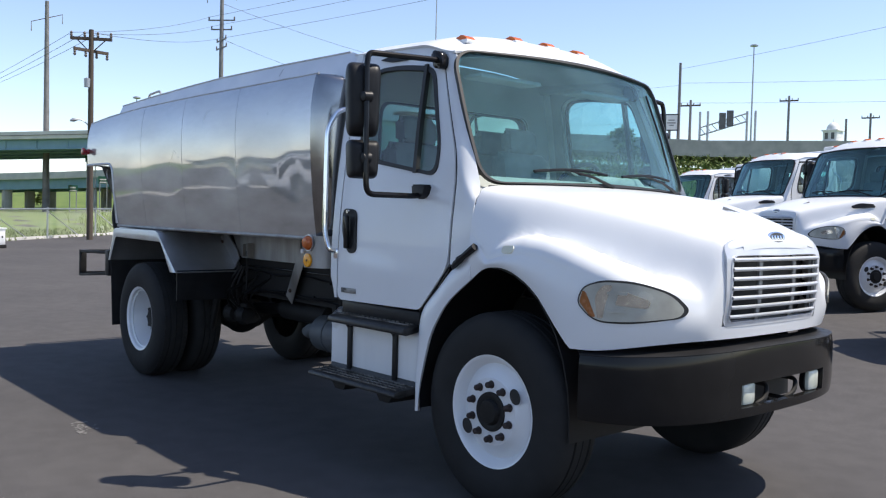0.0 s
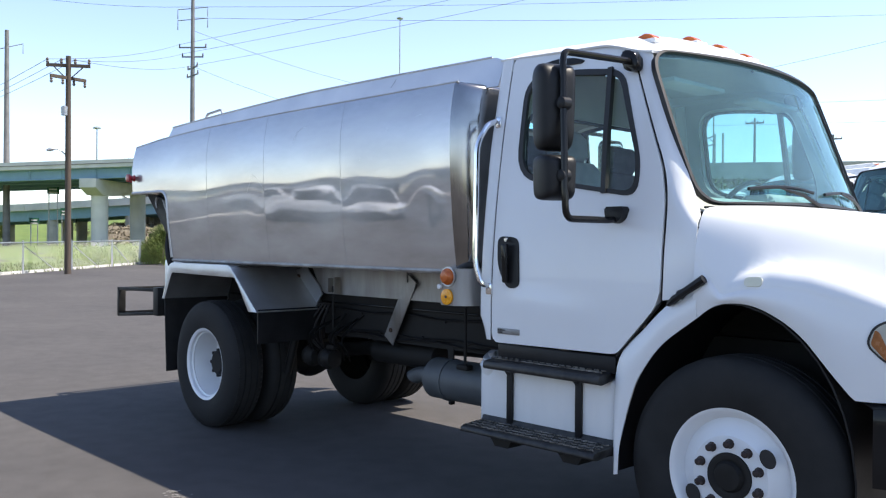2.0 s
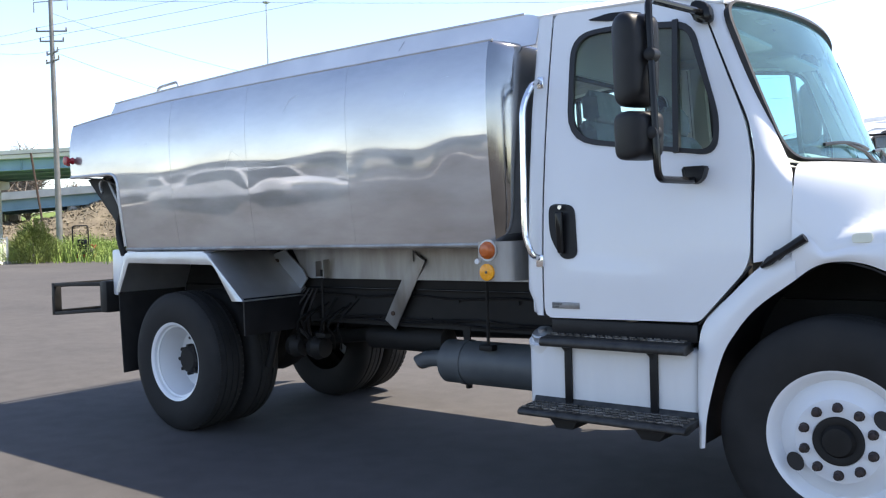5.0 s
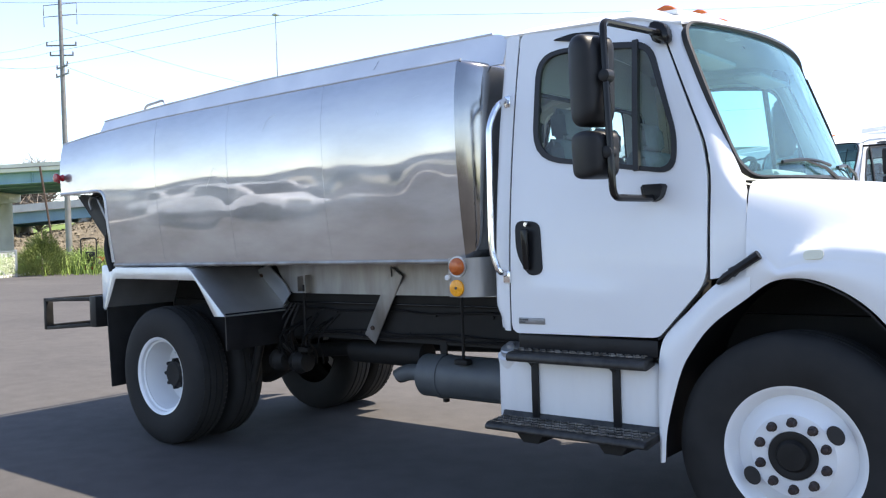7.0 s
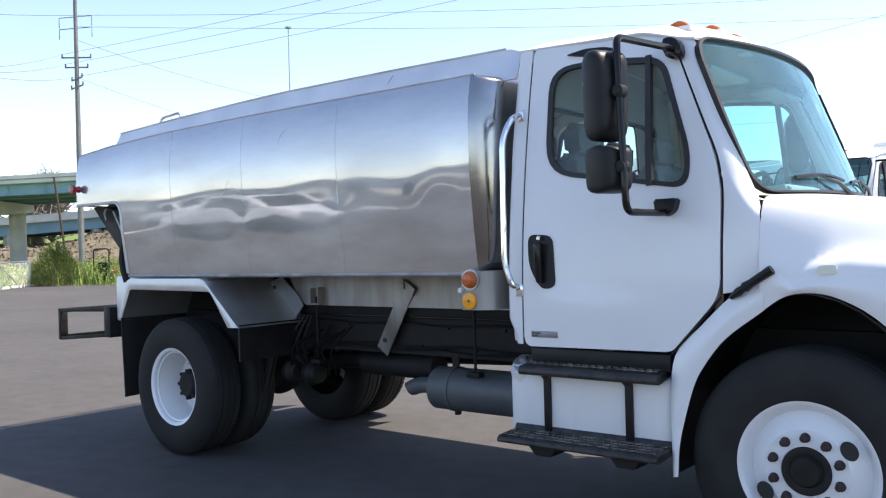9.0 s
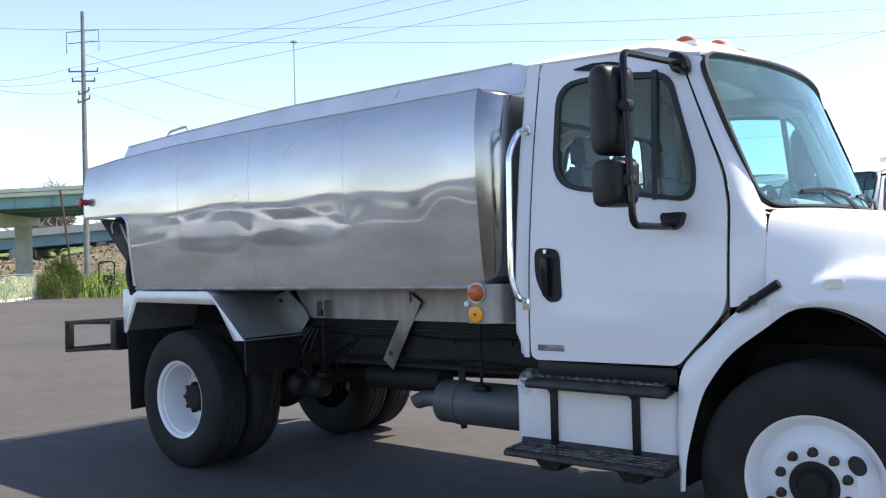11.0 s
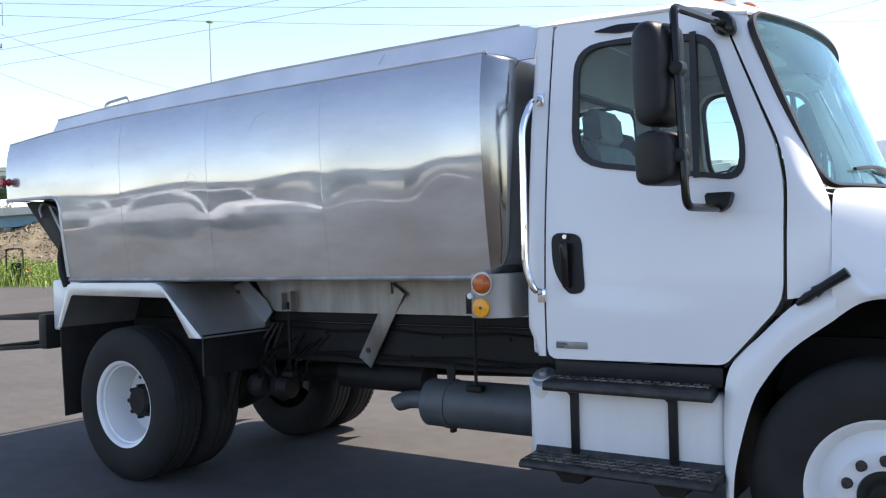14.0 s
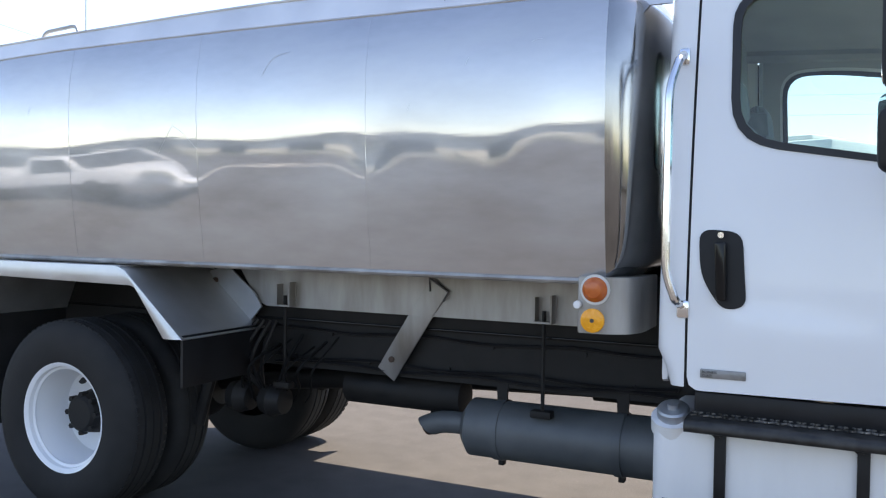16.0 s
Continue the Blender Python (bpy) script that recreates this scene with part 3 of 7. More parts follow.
def build_cab_shell(truck):
    cab = part("cab_roof", sheet(roof_point, 40, 40, 0.012), WHITE, truck, "white rounded cab roof", 0.9)
    # pillars and cowl sides
    for sg in (-1, 1):
        rear = [(-0.334, 1.275), (-0.332, 1.50), (-0.331, 1.74), (-0.360, 1.90), (-0.429, 2.07), (-0.512, 2.27), (-0.600, 2.482)]
        lead = [(-0.168, 1.068, 1.30), (-0.168, 1.066, 1.50), (-0.169, 1.048, 1.618), (-0.200, 0.982, 1.716), (-0.338, 0.955, 2.03), (-0.425, 0.945, 2.25), (-0.50, 0.912, 2.474)]
        rp = smooth_path([(x, sg * (half_width(z) - 0.004), z) for x, z in rear], 5)
        lp = smooth_path([(x, sg * y, z) for x, y, z in lead], 5)
        n = len(rp) - 1

        def f(u, v):
            i = round(u * n)
            p = rp[i].lerp(lp[i], v)
            p.y += sg * 0.010 * math.sin(v * math.pi) * (0.35 + 0.65 * smoothstep(0.2, 0.5, u))
            return p
        part("pillar", sheet(f, n, 8, 0.03), WHITE, truck, "white windscreen pillar and cowl side", 0.9)
        # rear pillar with rounded back corner
        def g(u, v):
            z = 1.0 + u * 1.575
            lowcut = -1.470 - 0.047 * smoothstep(1.02, 1.13, z)
            w = half_width(z)
            if v < 0.5:
                x = -1.415 + (lowcut + 0.045 + 1.415) * v * 2 if lowcut < -1.46 else -1.415 + (lowcut + 1.415) * v * 2
                return (x, sg * w, z)
            a = (v - 0.5) * 2 * math.pi / 2
            return (lowcut + 0.045 - 0.045 * math.sin(a), sg * (w - 0.045 + 0.045 * math.cos(a)), z)
        part("rear_pillar", sheet(g, 24, 12, 0.02), WHITE, truck, "", 0.9)
        # dark sill and inner sill under the door
        part("sill", boxed((-1.38, sg * 0.80, 0.90), (-0.60, sg * 1.055, 0.985), 0.01), BLACK, truck)
    # windscreen, its seal and wipers
    loop = rounded([(-0.958, 1.722, 0.13), (0, 1.738, 0.4), (0.958, 1.722, 0.13), (0.965, 2.05, 0.5), (0.945, 2.478, 0.13), (0, 2.502, 0.6), (-0.945, 2.478, 0.13), (-0.965, 2.05, 0.5)], 8)
    surf = lambda y, z: Vector((screen_x(y, z) + 0.004, y, z))
    part("windscreen_seal", annulus([p for p in inset(loop, -0.006)], inset(loop, 0.011), lambda y, z: surf(y, z) + Vector((0.022, 0, 0.008)), 0.03, 2, 96), SEAL, truck, "dark brown-black windscreen seal")
    pane = part("windscreen", disc(inset(loop, 0.008), lambda y, z: surf(y, z) + Vector((0.004, 0, 0.002)), 0, 10, 72), SCREEN, truck, "large curved green-tinted windscreen")
    pane.visible_shadow = False
    for y0, y1, z1 in ((-0.62, -0.05, 1.83), (0.10, 0.72, 1.86)):
        bm = bmesh.new()
        pv = Vector((screen_x(y1, 1.73) + 0.03, y1 + 0.02, 1.735))
        tip = Vector((screen_x(y0 + 0.2, 1.83) + 0.035, y0 + 0.25, 1.822))
        tube(bm, [pv, pv.lerp(tip, 0.5) + Vector((0.015, 0, 0.01)), tip], [0.012, 0.009, 0.006], 6)
        w = part("wiper", bm, BLACK, truck, "black wiper arm")
        bl = [Vector((screen_x(y, 1.80) + 0.022, y, 1.805 + 0.02 * math.sin((y - y0) / (y1 - y0) * 3))) for y in [y0 + (y1 - y0) * k / 8 for k in range(9)]]
        part("blade", tube(bmesh.new(), bl, 0.009, 6), BLACK, w)
    tip0, tip1 = Vector((screen_x(0.78, 2.40) + 0.02, 0.78, 2.40)), Vector((screen_x(0.80, 1.85) + 0.02, 0.84, 1.75))
    part("wiper", tube(bmesh.new(), [tip0, tip0.lerp(tip1, 0.5) + Vector((0.015, 0, 0)), tip1], 0.007, 6), BLACK, truck, "long upright wiper blade")
    # cowl behind the hood
    part("cowl_panel", sheet(lambda u, v: (screen_x((v - 0.5) * 1.8, 1.72) - 0.01 + u * (-0.15 - screen_x((v - 0.5) * 1.8, 1.72)), (v - 0.5) * 1.8, min(1.715, hood_z(-0.165, (v - 0.5) * 1.8) + 0.006) - 0.02 * u), 4, 24, 0.01), BLACK, truck)
    # back wall
    outer = rounded([(-1.02, 1.0, 0.03), (1.02, 1.0, 0.03), (1.02, 1.9, 0.3), (0.885, 2.572, 0.06), (0.45, 2.612, 0.3), (-0.45, 2.612, 0.3), (-0.885, 2.572, 0.06), (-1.02, 1.9, 0.3)])
    hole = rounded([(-0.72, 1.82, 0.1), (0.72, 1.82, 0.1), (0.70, 2.30, 0.1), (-0.70, 2.30, 0.1)])
    part("rear_wall", annulus(outer, hole, lambda y, z: Vector((-1.505, y, z)), 0.02, 3, 72), WHITE, truck)
    part("rear_window_seal", annulus(inset(hole, -0.015), inset(hole, 0.02), lambda y, z: Vector((-1.512, y, z)), 0.03, 1), SEAL, truck)
    pane = part("rear_window", disc(hole, lambda y, z: Vector((-1.505, y, z)), 0, 2), WINDOW, truck, "cab rear window")
    pane.visible_shadow = False
    return cab


def roof_point(u, v):
    """u runs from the windscreen to the back, v across."""
    y = 0.928 * math.sin((v - 0.5) * math.pi) * 1.0
    t = abs(y) / 0.928
    x0 = screen_x(min(abs(y), 0.90), 2.472 + 0.024 * (1 - t * t)) + 0.006
    ue = 1 - (1 - u) ** 1.0
    x = x0 + (-1.515 - x0) * ue
    edge = 2.480 + 0.024 * (1 - t ** 2.2) * (1 - ue) + 0.058 * smoothstep(0, 0.3, ue) + 0.045 * ue + 0.03 * (1 - t ** 2.4) * ue
    rise = 0.088 * min(1.0, (1 - (1 - min(1.0, (x0 - x) / 0.34)) ** 2.2)) * min(1.0, max(0.0, 1 - (max(0.0, -1.33 - x) / 0.19) ** 2.2) ** 0.6 + 0.15)
    return (x, y * (1 - 0.03 * ue), edge + rise * (1 - t ** 4.5))


def roof_z(x, y):
    v = 0.5 + math.asin(max(-1, min(1, y / 0.928))) / math.pi
    lo, hi = 0.0, 1.0
    for _ in range(30):
        u = (lo + hi) / 2
        lo, hi = (u, hi) if roof_point(u, v)[0] > x else (lo, u)
    return roof_point(lo, v)[2]


def build_roof_lamps(truck):
    for y in (-0.70, -0.29, 0.01, 0.31):
        x = -0.65
        z = roof_z(x, y) - (0.008 if abs(y) > 0.7 else 0.016)
        lamp = part("roof_lamp", prism(rounded([(x - 0.07, z + 0.004, 0.01), (x + 0.055, z - 0.01, 0.01), (x + 0.035, z + 0.030, 0.02), (x - 0.03, z + 0.042, 0.02)], 4), y - 0.038, y + 0.038, "y", 0.012), AMBER, truck, "amber roof marker lamp")
        part("lamp_base", boxed((x - 0.085, y - 0.055, z - 0.02), (x + 0.065, y + 0.055, z + 0.006), 0.006), WHITE, lamp)
    part("aerial", tube(bmesh.new(), [(-0.70, 0.52, 2.60), (-0.74, 0.47, 2.655)], 0.006, 6), BLACK, truck)


def build_mirror(truck, sg):
    arm = part("mirror_arm", tube(bmesh.new(), bent([(-0.575, sg * 0.93, 2.425), (-0.585, sg * 1.0, 2.43), (-0.640, sg * 1.425, 2.418), (-0.634, sg * 1.438, 2.35), (-0.606, sg * 1.452, 1.76), (-0.604, sg * 1.445, 1.648), (-0.590, sg * 1.13, 1.648), (-0.588, sg * 1.07, 1.655)], 0.055), 0.0165, 10), GLOSSBLACK, truck, "black tubular mirror arm")
    if sg > 0:
        arm.location.y = -0.13
    head = part("upper_bracket", prism(rounded([(-0.635, 2.495, 0.03), (-0.55, 2.475, 0.03), (-0.53, 2.385, 0.03), (-0.585, 2.375, 0.03), (-0.63, 2.41, 0.03)]), sg * 0.93, sg * 0.985, "y", 0.012), GLOSSBLACK, arm)
    part("lower_bracket", prism(rounded([(-0.645, 1.715, 0.012), (-0.530, 1.715, 0.012), (-0.548, 1.655, 0.015), (-0.585, 1.630, 0.015), (-0.635, 1.652, 0.015)]), sg * 1.045, sg * 1.10, "y", 0.012), BLACK, arm)
    for z0, z1, w, deep in ((1.965, 2.372, 0.215, 0.098), (1.735, 1.948, 0.20, 0.12)):
        xm = -0.742 + (z0 - 1.75) * -0.03

        def shell(u, v, z0=z0, z1=z1, w=w, deep=deep, xm=xm):
            a, b = (u - 0.5) * math.pi, v * 2 * math.pi
            ex = lambda c: math.copysign(abs(c) ** 0.27, c)
            yy = ex(math.cos(b)) * abs(math.cos(a)) ** 0.3
            zz = ex(math.sin(b)) * abs(math.cos(a)) ** 0.3
            yy *= 0.96 + 0.06 * zz
            return (xm + 0.035 + deep * math.sin(a) * 0.75, sg * (1.405 + yy * w * 0.5 * 0.62), (z0 + z1) / 2 + zz * (z1 - z0) / 2)

        def shell2(u, v, z0=z0, z1=z1, w=w, deep=deep, xm=xm):
            p = Vector(shell(u, v))
            c = Vector((xm + 0.035, sg * 1.405, (z0 + z1) / 2))
            return c + Matrix.Rotation(sg * radians(24), 3, "Z") @ Vector(((p - c).x * 1.0, (p - c).y * 1.45, (p - c).z))
        hs = part("mirror_housing", sheet(shell2, 14, 32), BLACK, arm, "black mirror housing", 0.9)
        m = part("mirror_glass", disc(rounded([(-0.055 * w / 0.2, z0 + 0.035, 0.03), (0.055 * w / 0.2, z0 + 0.035, 0.03), (0.055 * w / 0.2, z1 - 0.035, 0.03), (-0.055 * w / 0.2, z1 - 0.035, 0.03)]),
                                    lambda a, z, xm=xm, deep=deep: Vector((xm + 0.035, sg * 1.405, 0)) + Matrix.Rotation(sg * radians(24), 3, "Z") @ Vector((-deep * 0.69, a * 1.12, 0)) + Vector((0, 0, z)), 0.004, 2), MIRROR, arm)
        zc = z0 + (z1 - z0) * 0.52
        part("clamp", lathe([(sg * 1.42, 0.0), (sg * 1.42, 0.03), (sg * 1.468, 0.026), (sg * 1.476, 0.0)], 16, (-0.622, 0, zc)), BLACK, arm)


def build_lights(truck, sg):
    loop = rounded([(0.572, 1.150, 0.03), (0.596, 1.225, 0.05), (0.680, 1.260, 0.06), (0.805, 1.256, 0.09), (0.895, 1.208, 0.06), (0.926, 1.130, 0.025), (0.914, 1.090, 0.02), (0.80, 1.066, 0.05), (0.655, 1.066, 0.06)], 5)

    def on(off):
        def s(x, z):
            y = nose_y(x) + 0.004
            nx, ny = (0.9 * ((x - 0.35) / 0.65) ** 1.8, (y / 1.075) ** 1.8)
            k = math.hypot(nx, ny) or 1
            return Vector((x + off * nx / k, sg * (y + off * ny / k), z))
        return s
    rim = part("headlight", disc([p for p in inset(loop, -0.004)], on(0.011), 0.012, 6, 60), SEAL, truck, "hazed headlight behind a curved lens", 0.9)
    part("lens", disc(inset(loop, 0.006), on(0.018), 0.012, 6, 60), HEADLENS, rim, "yellowing hazed plastic lens", 0.9)
    part("turn_signal", disc(rounded([(0.588, 1.155, 0.01), (0.602, 1.212, 0.01), (0.618, 1.200, 0.02), (0.662, 1.088, 0.01), (0.640, 1.090, 0.02)]), on(0.0200), 0.003, 3), SIGNAL, rim, "amber turn signal")
    part("reflector_bowl", disc(rounded([(0.668, 1.085, 0.02), (0.690, 1.085, 0.02), (0.700, 1.160, 0.05), (0.725, 1.240, 0.01), (0.690, 1.243, 0.02), (0.655, 1.190, 0.05)]), on(0.0196), 0.003, 3), LAMPBOWL, rim)
    part("inner_bezel", disc(rounded([(0.735, 1.150, 0.01), (0.835, 1.135, 0.01), (0.845, 1.172, 0.02), (0.75, 1.222, 0.03)]), on(0.0198), 0.003, 3), LAMPBOWL, rim)
    for z0, z1, x0, x1 in ((1.112, 1.128, 0.70, 0.775), (1.196, 1.210, 0.705, 0.775)):
        part("lens_flute", disc(rounded([(x0, z0, 0.004), (x1, z0, 0.004), (x1, z1, 0.004), (x0, z1, 0.004)]), on(0.0222), 0.002, 2), HEADLENS, rim)
    # side marker on the fender
    part("side_marker", disc(rounded([(0.070, 1.370, 0.03), (0.150, 1.372, 0.03), (0.150, 1.412, 0.03), (0.070, 1.408, 0.03)], 5),
                             lambda x, z: Vector((x, sg * (1.058 + 0.055 * (1.43 - z) / 0.06 * 0.35 + 0.004), z - 0.012)), 0.02, 2), YELLOWED, truck, "faded cream side marker lamp")
    # hood latch
    bm = tube(bmesh.new(), [(-0.295, sg * 1.082, 1.258), (-0.255, sg * 1.095, 1.285), (-0.20, sg * 1.10, 1.322)], [0.010, 0.020, 0.012], 8)
    tube(bm, [(-0.225, sg * 1.10, 1.305), (-0.20, sg * 1.10, 1.322), (-0.105, sg * 1.10, 1.383)], [0.024, 0.018, 0.021], 8)
    part("hood_latch", bm, BLACK, truck, "black rubber hood latch")
    # dark gap between door and hood parts
    gap = smooth_path([(-0.345, 1.26, 0), (-0.47, 1.115, 0), (-0.588, 0.99, 0)], 4)
    part("gap_seal", tube(bmesh.new(), [side(sg, -0.010)(p.x, p.y) for p in gap], 0.0055, 6), BLACK, truck)
    part("gap_seal", tube(bmesh.new(), [side(sg, -0.012)(x, z) for x, z in ((-0.340, 1.27), (-0.338, 1.50), (-0.337, 1.74), (-0.366, 1.90), (-0.436, 2.07), (-0.520, 2.27), (-0.607, 2.48))], 0.006, 6), BLACK, truck)
    part("gap_seal", tube(bmesh.new(), [side(sg, -0.012)(-1.410, 1.0 + k * 0.1) for k in range(16)], 0.008, 6), BLACK, truck)
    part("gap_seal", tube(bmesh.new(), [(-0.1665, sg * 1.060, 1.33), (-0.1665, sg * 1.060, 1.50), (-0.1665, sg * 1.042, 1.615)], 0.004, 6), BLACK, truck)


def build_front(truck):
    # bumper, open between the fog lamps
    def f(u, v):
        a = (v - 0.5) * 2
        ang = abs(a) * 1.335
        x = 0.35 + 0.69 * math.cos(ang) ** (2 / 2.9)
        y = math.copysign(1.095 * math.sin(ang) ** (2 / 2.9), a)
        lo, hi = 0.590 + 0.01 * abs(a), 0.925 - 0.02 * abs(a)
        z = lo + (hi - lo) * u
        bul = 0.010 * (1 - (abs(u - 0.5) * 2) ** 4)
        k = 1 + bul
        return (0.3 + (x - 0.3) * k, y * k, z)
    keep = lambda u, v: not (0.14 < u < 0.50 and -0.36 < f(u, v)[1] < 0.50)
    bumper = part("bumper", sheet(f, 14, 90, 0.03, keep), GLOSSBLACK, truck, "glossy black wraparound bumper", 0.9)
    part("top_pad", sheet(lambda u, v: (lambda p: (p[0] - 0.115 * u, p[1] * (1 - 0.10 * u), p[2] + 0.004 + 0.022 * u))(f(1.0, v)), 3, 60, 0.006), BLACK, bumper)
    part("opening_back", boxed((0.86, -0.50, 0.62), (0.90, 0.12, 0.79), 0.01), FRAMEBLACK, bumper)
    for y in (-0.265, 0.405):
        fl = part("fog_lamp", lathe([(0.97, 0.0), (0.97, 0.07), (1.00, 0.075)], 20, (0, y, 0.695), "x"), BLACK, bumper, "rectangular fog lamp")
        part("fog_lens", boxed((0.97, y - 0.060, 0.640), (1.022, y + 0.060, 0.752), 0.020), FOGLENS, fl)
    for y in (-0.28, 0.02):
        part("tow_hook", tube(bmesh.new(), bent([(0.90, y + 0.1, 0.63), (1.0, y + 0.1, 0.63), (1.02, y + 0.17, 0.66), (1.0, y + 0.22, 0.72), (0.9, y + 0.22, 0.72)], 0.03), 0.012, 6), FRAMEBLACK, bumper)
    # grille
    at = lambda off: lambda y, z: Vector((nose_x(y) - 0.006 + off - 0.02 * smoothstep(1.2, 1.03, z) - 0.03 * smoothstep(1.36, 1.46, z), y, z))
    ring = rounded([(-0.462, 1.032, 0.05), (0.462, 1.032, 0.05), (0.474, 1.43, 0.07), (0.41, 1.462, 0.05), (0.175, 1.466, 0.03), (0.125, 1.428, 0.03), (-0.125, 1.428, 0.03), (-0.175, 1.466, 0.03), (-0.41, 1.462, 0.05), (-0.474, 1.43, 0.07)])
    hole = rounded([(-0.432, 1.056, 0.03), (0.432, 1.056, 0.03), (0.438, 1.386, 0.05), (0.0, 1.394, 0.2), (-0.438, 1.386, 0.05)])
    grille = part("grille", annulus(ring, hole, at(0.022), 0.045, 3, 80), SILVER, truck, "silver-white grille with level bars", 0.9)
    part("grille_rim", annulus(inset(hole, -0.003), inset(hole, 0.010), at(0.026), 0.010, 1, 64), SILVER, grille)
    part("grille_back", disc(inset(ring, 0.01), at(-0.07), 0.004, 6, 80), SEAL, grille)
    for k in range(7):
        z = 1.084 + k * 0.0465
        part("grille_bar", sheet(lambda u, v, z=z: at(0.024 + 0.010 * math.sin(u * 2 * math.pi))((v - 0.5) * 0.86, z + 0.0105 * math.cos(u * 2 * math.pi)), 8, 20), SILVER, grille, "", 0.9)
    for y in (-0.425, -0.17, 0.17, 0.425):
        bm = bmesh.new()
        for k in range(8):
            z = 1.064 + k * 0.0465
            p = at(0.008)(y, z)
            box(bm, (p.x - 0.01, y - 0.017, z - 0.019), (p.x + 0.004, y + 0.017, z + 0.019), 0.003, 1)
        part("grille_bracket", bm, BADGE, grille)
    em = part("emblem", lathe([(0.0, 0.0), (0.0, 0.05), (0.010, 0.05), (0.014, 0.042), (0.014, 0.0)], 28, (0, 0, 0), "x"), CHROME, grille, "oval chrome emblem")
    em.matrix_basis = pose(0.978, 0, 1.468, 0, -14, 0) @ Matrix.Diagonal((1, 1.9, 0.66, 1))
    em2 = part("emblem_field", lathe([(0.013, 0.0), (0.013, 0.040), (0.016, 0.038), (0.016, 0.0)], 28, (0, 0, 0), "x"), INK, grille)
    em2.matrix_basis = em.matrix_basis.copy()
    for k in range(5):
        eb = part("emblem_bar", boxed((0.0155, -0.034 + k * 0.015, -0.016), (0.0185, -0.026 + k * 0.015, 0.016), 0.001), CHROME, grille)
        eb.matrix_basis = em.matrix_basis.copy()
    part("hood_ornament", prism([(0.55, 1.615), (0.66, 1.598), (0.555, 1.632)], 0.20, 0.215, "y"), BADGE, truck)


def build_interior(truck):
    part("cab_floor", boxed((-1.50, -0.98, 0.98), (-0.60, 0.98, 1.03)), BLACK, truck)
    part("firewall", boxed((-0.215, -0.95, 1.31), (-0.19, 0.95, 1.69)), BLACK, truck)
    dash = part("dashboard", prism(rounded([(-0.62, 1.42, 0.05), (-0.22, 1.33, 0.02), (-0.205, 1.69, 0.03), (-0.42, 1.785, 0.05), (-0.60, 1.765, 0.05), (-0.66, 1.65, 0.06)]), -0.97, 0.97, "y", 0.02), DASH, truck, "grey dashboard")
    part("instrument_hood", prism(rounded([(-0.66, 1.68, 0.03), (-0.40, 1.74, 0.03), (-0.42, 1.83, 0.05), (-0.63, 1.82, 0.04)]), 0.22, 0.78, "y", 0.03), DASH, dash)
    m = pose(-0.80, 0.50, 1.72, 0, -58, 0)
    bm = bmesh.new()
    ring = [m @ Vector((0.235 * math.cos(a), 0.235 * math.sin(a), 0)) for a in (2 * math.pi * k / 40 for k in range(41))]
    tube(bm, ring, 0.016, 8, False)
    wheel = part("steering_wheel", bm, INK, truck, "black steering wheel")
    bm = bmesh.new()
    for a in (0.3, math.pi - 0.3, -math.pi / 2):
        tube(bm, [m @ Vector((0.03 * math.cos(a), 0.03 * math.sin(a), -0.02)), m @ Vector((0.235 * math.cos(a), 0.235 * math.sin(a), 0))], 0.012, 6)
    tube(bm, [m @ Vector((0, 0, 0.0)), m @ Vector((0, 0, -0.3))], 0.03, 10)
    part("spokes", bm, INK, wheel)
    for y in (-0.5, 0.5):
        seat = part("seat", prism(rounded([(-1.36, 1.36, 0.05), (-0.86, 1.40, 0.06), (-0.84, 1.50, 0.05), (-1.30, 1.46, 0.05)]), y - 0.26, y + 0.26, "y", 0.05), SEATCLOTH, truck, "grey cloth seat")
        part("seat_back", prism(rounded([(-1.32, 1.42, 0.04), (-1.17, 1.44, 0.05), (-1.27, 2.02, 0.06), (-1.40, 2.02, 0.06)]), y - 0.24, y + 0.24, "y", 0.05), SEATCLOTH, seat)
        part("head_rest", prism(rounded([(-1.39, 2.02, 0.03), (-1.29, 2.02, 0.03), (-1.31, 2.20, 0.05), (-1.40, 2.20, 0.05)]), y - 0.14, y + 0.14, "y", 0.04), SEATCLOTH, seat)
        part("seat_base", boxed((-1.30, y - 0.22, 1.02), (-0.92, y + 0.22, 1.39), 0.03), INK, seat)
    part("headliner", sheet(lambda u, v: (lambda p: (p[0] * 0.99 - 0.005, p[1] * 0.975, p[2] - 0.03))(roof_point(0.02 + 0.96 * u, 0.03 + 0.94 * v)), 12, 16, 0.006), INTERIOR, truck)
    for sg in (-1, 1):
        rim = [roof_point(0.03 + 0.95 * k / 16, 0.02 if sg < 0 else 0.98) for k in range(17)]
        part("roof_side_trim", tube(bmesh.new(), [(p[0], p[1] * 0.955, p[2] - 0.042) for p in rim], 0.036, 8), INTERIOR, truck)
    hole = rounded([(-0.72, 1.82, 0.1), (0.72, 1.82, 0.1), (0.70, 2.30, 0.1), (-0.70, 2.30, 0.1)])
    wall = rounded([(-1.0, 1.05, 0.03), (1.0, 1.05, 0.03), (1.0, 1.9, 0.3), (0.875, 2.565, 0.06), (0.45, 2.615, 0.3), (-0.45, 2.615, 0.3), (-0.875, 2.565, 0.06), (-1.0, 1.9, 0.3)])
    part("back_trim", annulus(wall, inset(hole, -0.02), lambda y, z: Vector((-1.475, y, z)), 0.008, 2), INTERIOR, truck)
    outer, gap = door_loops()
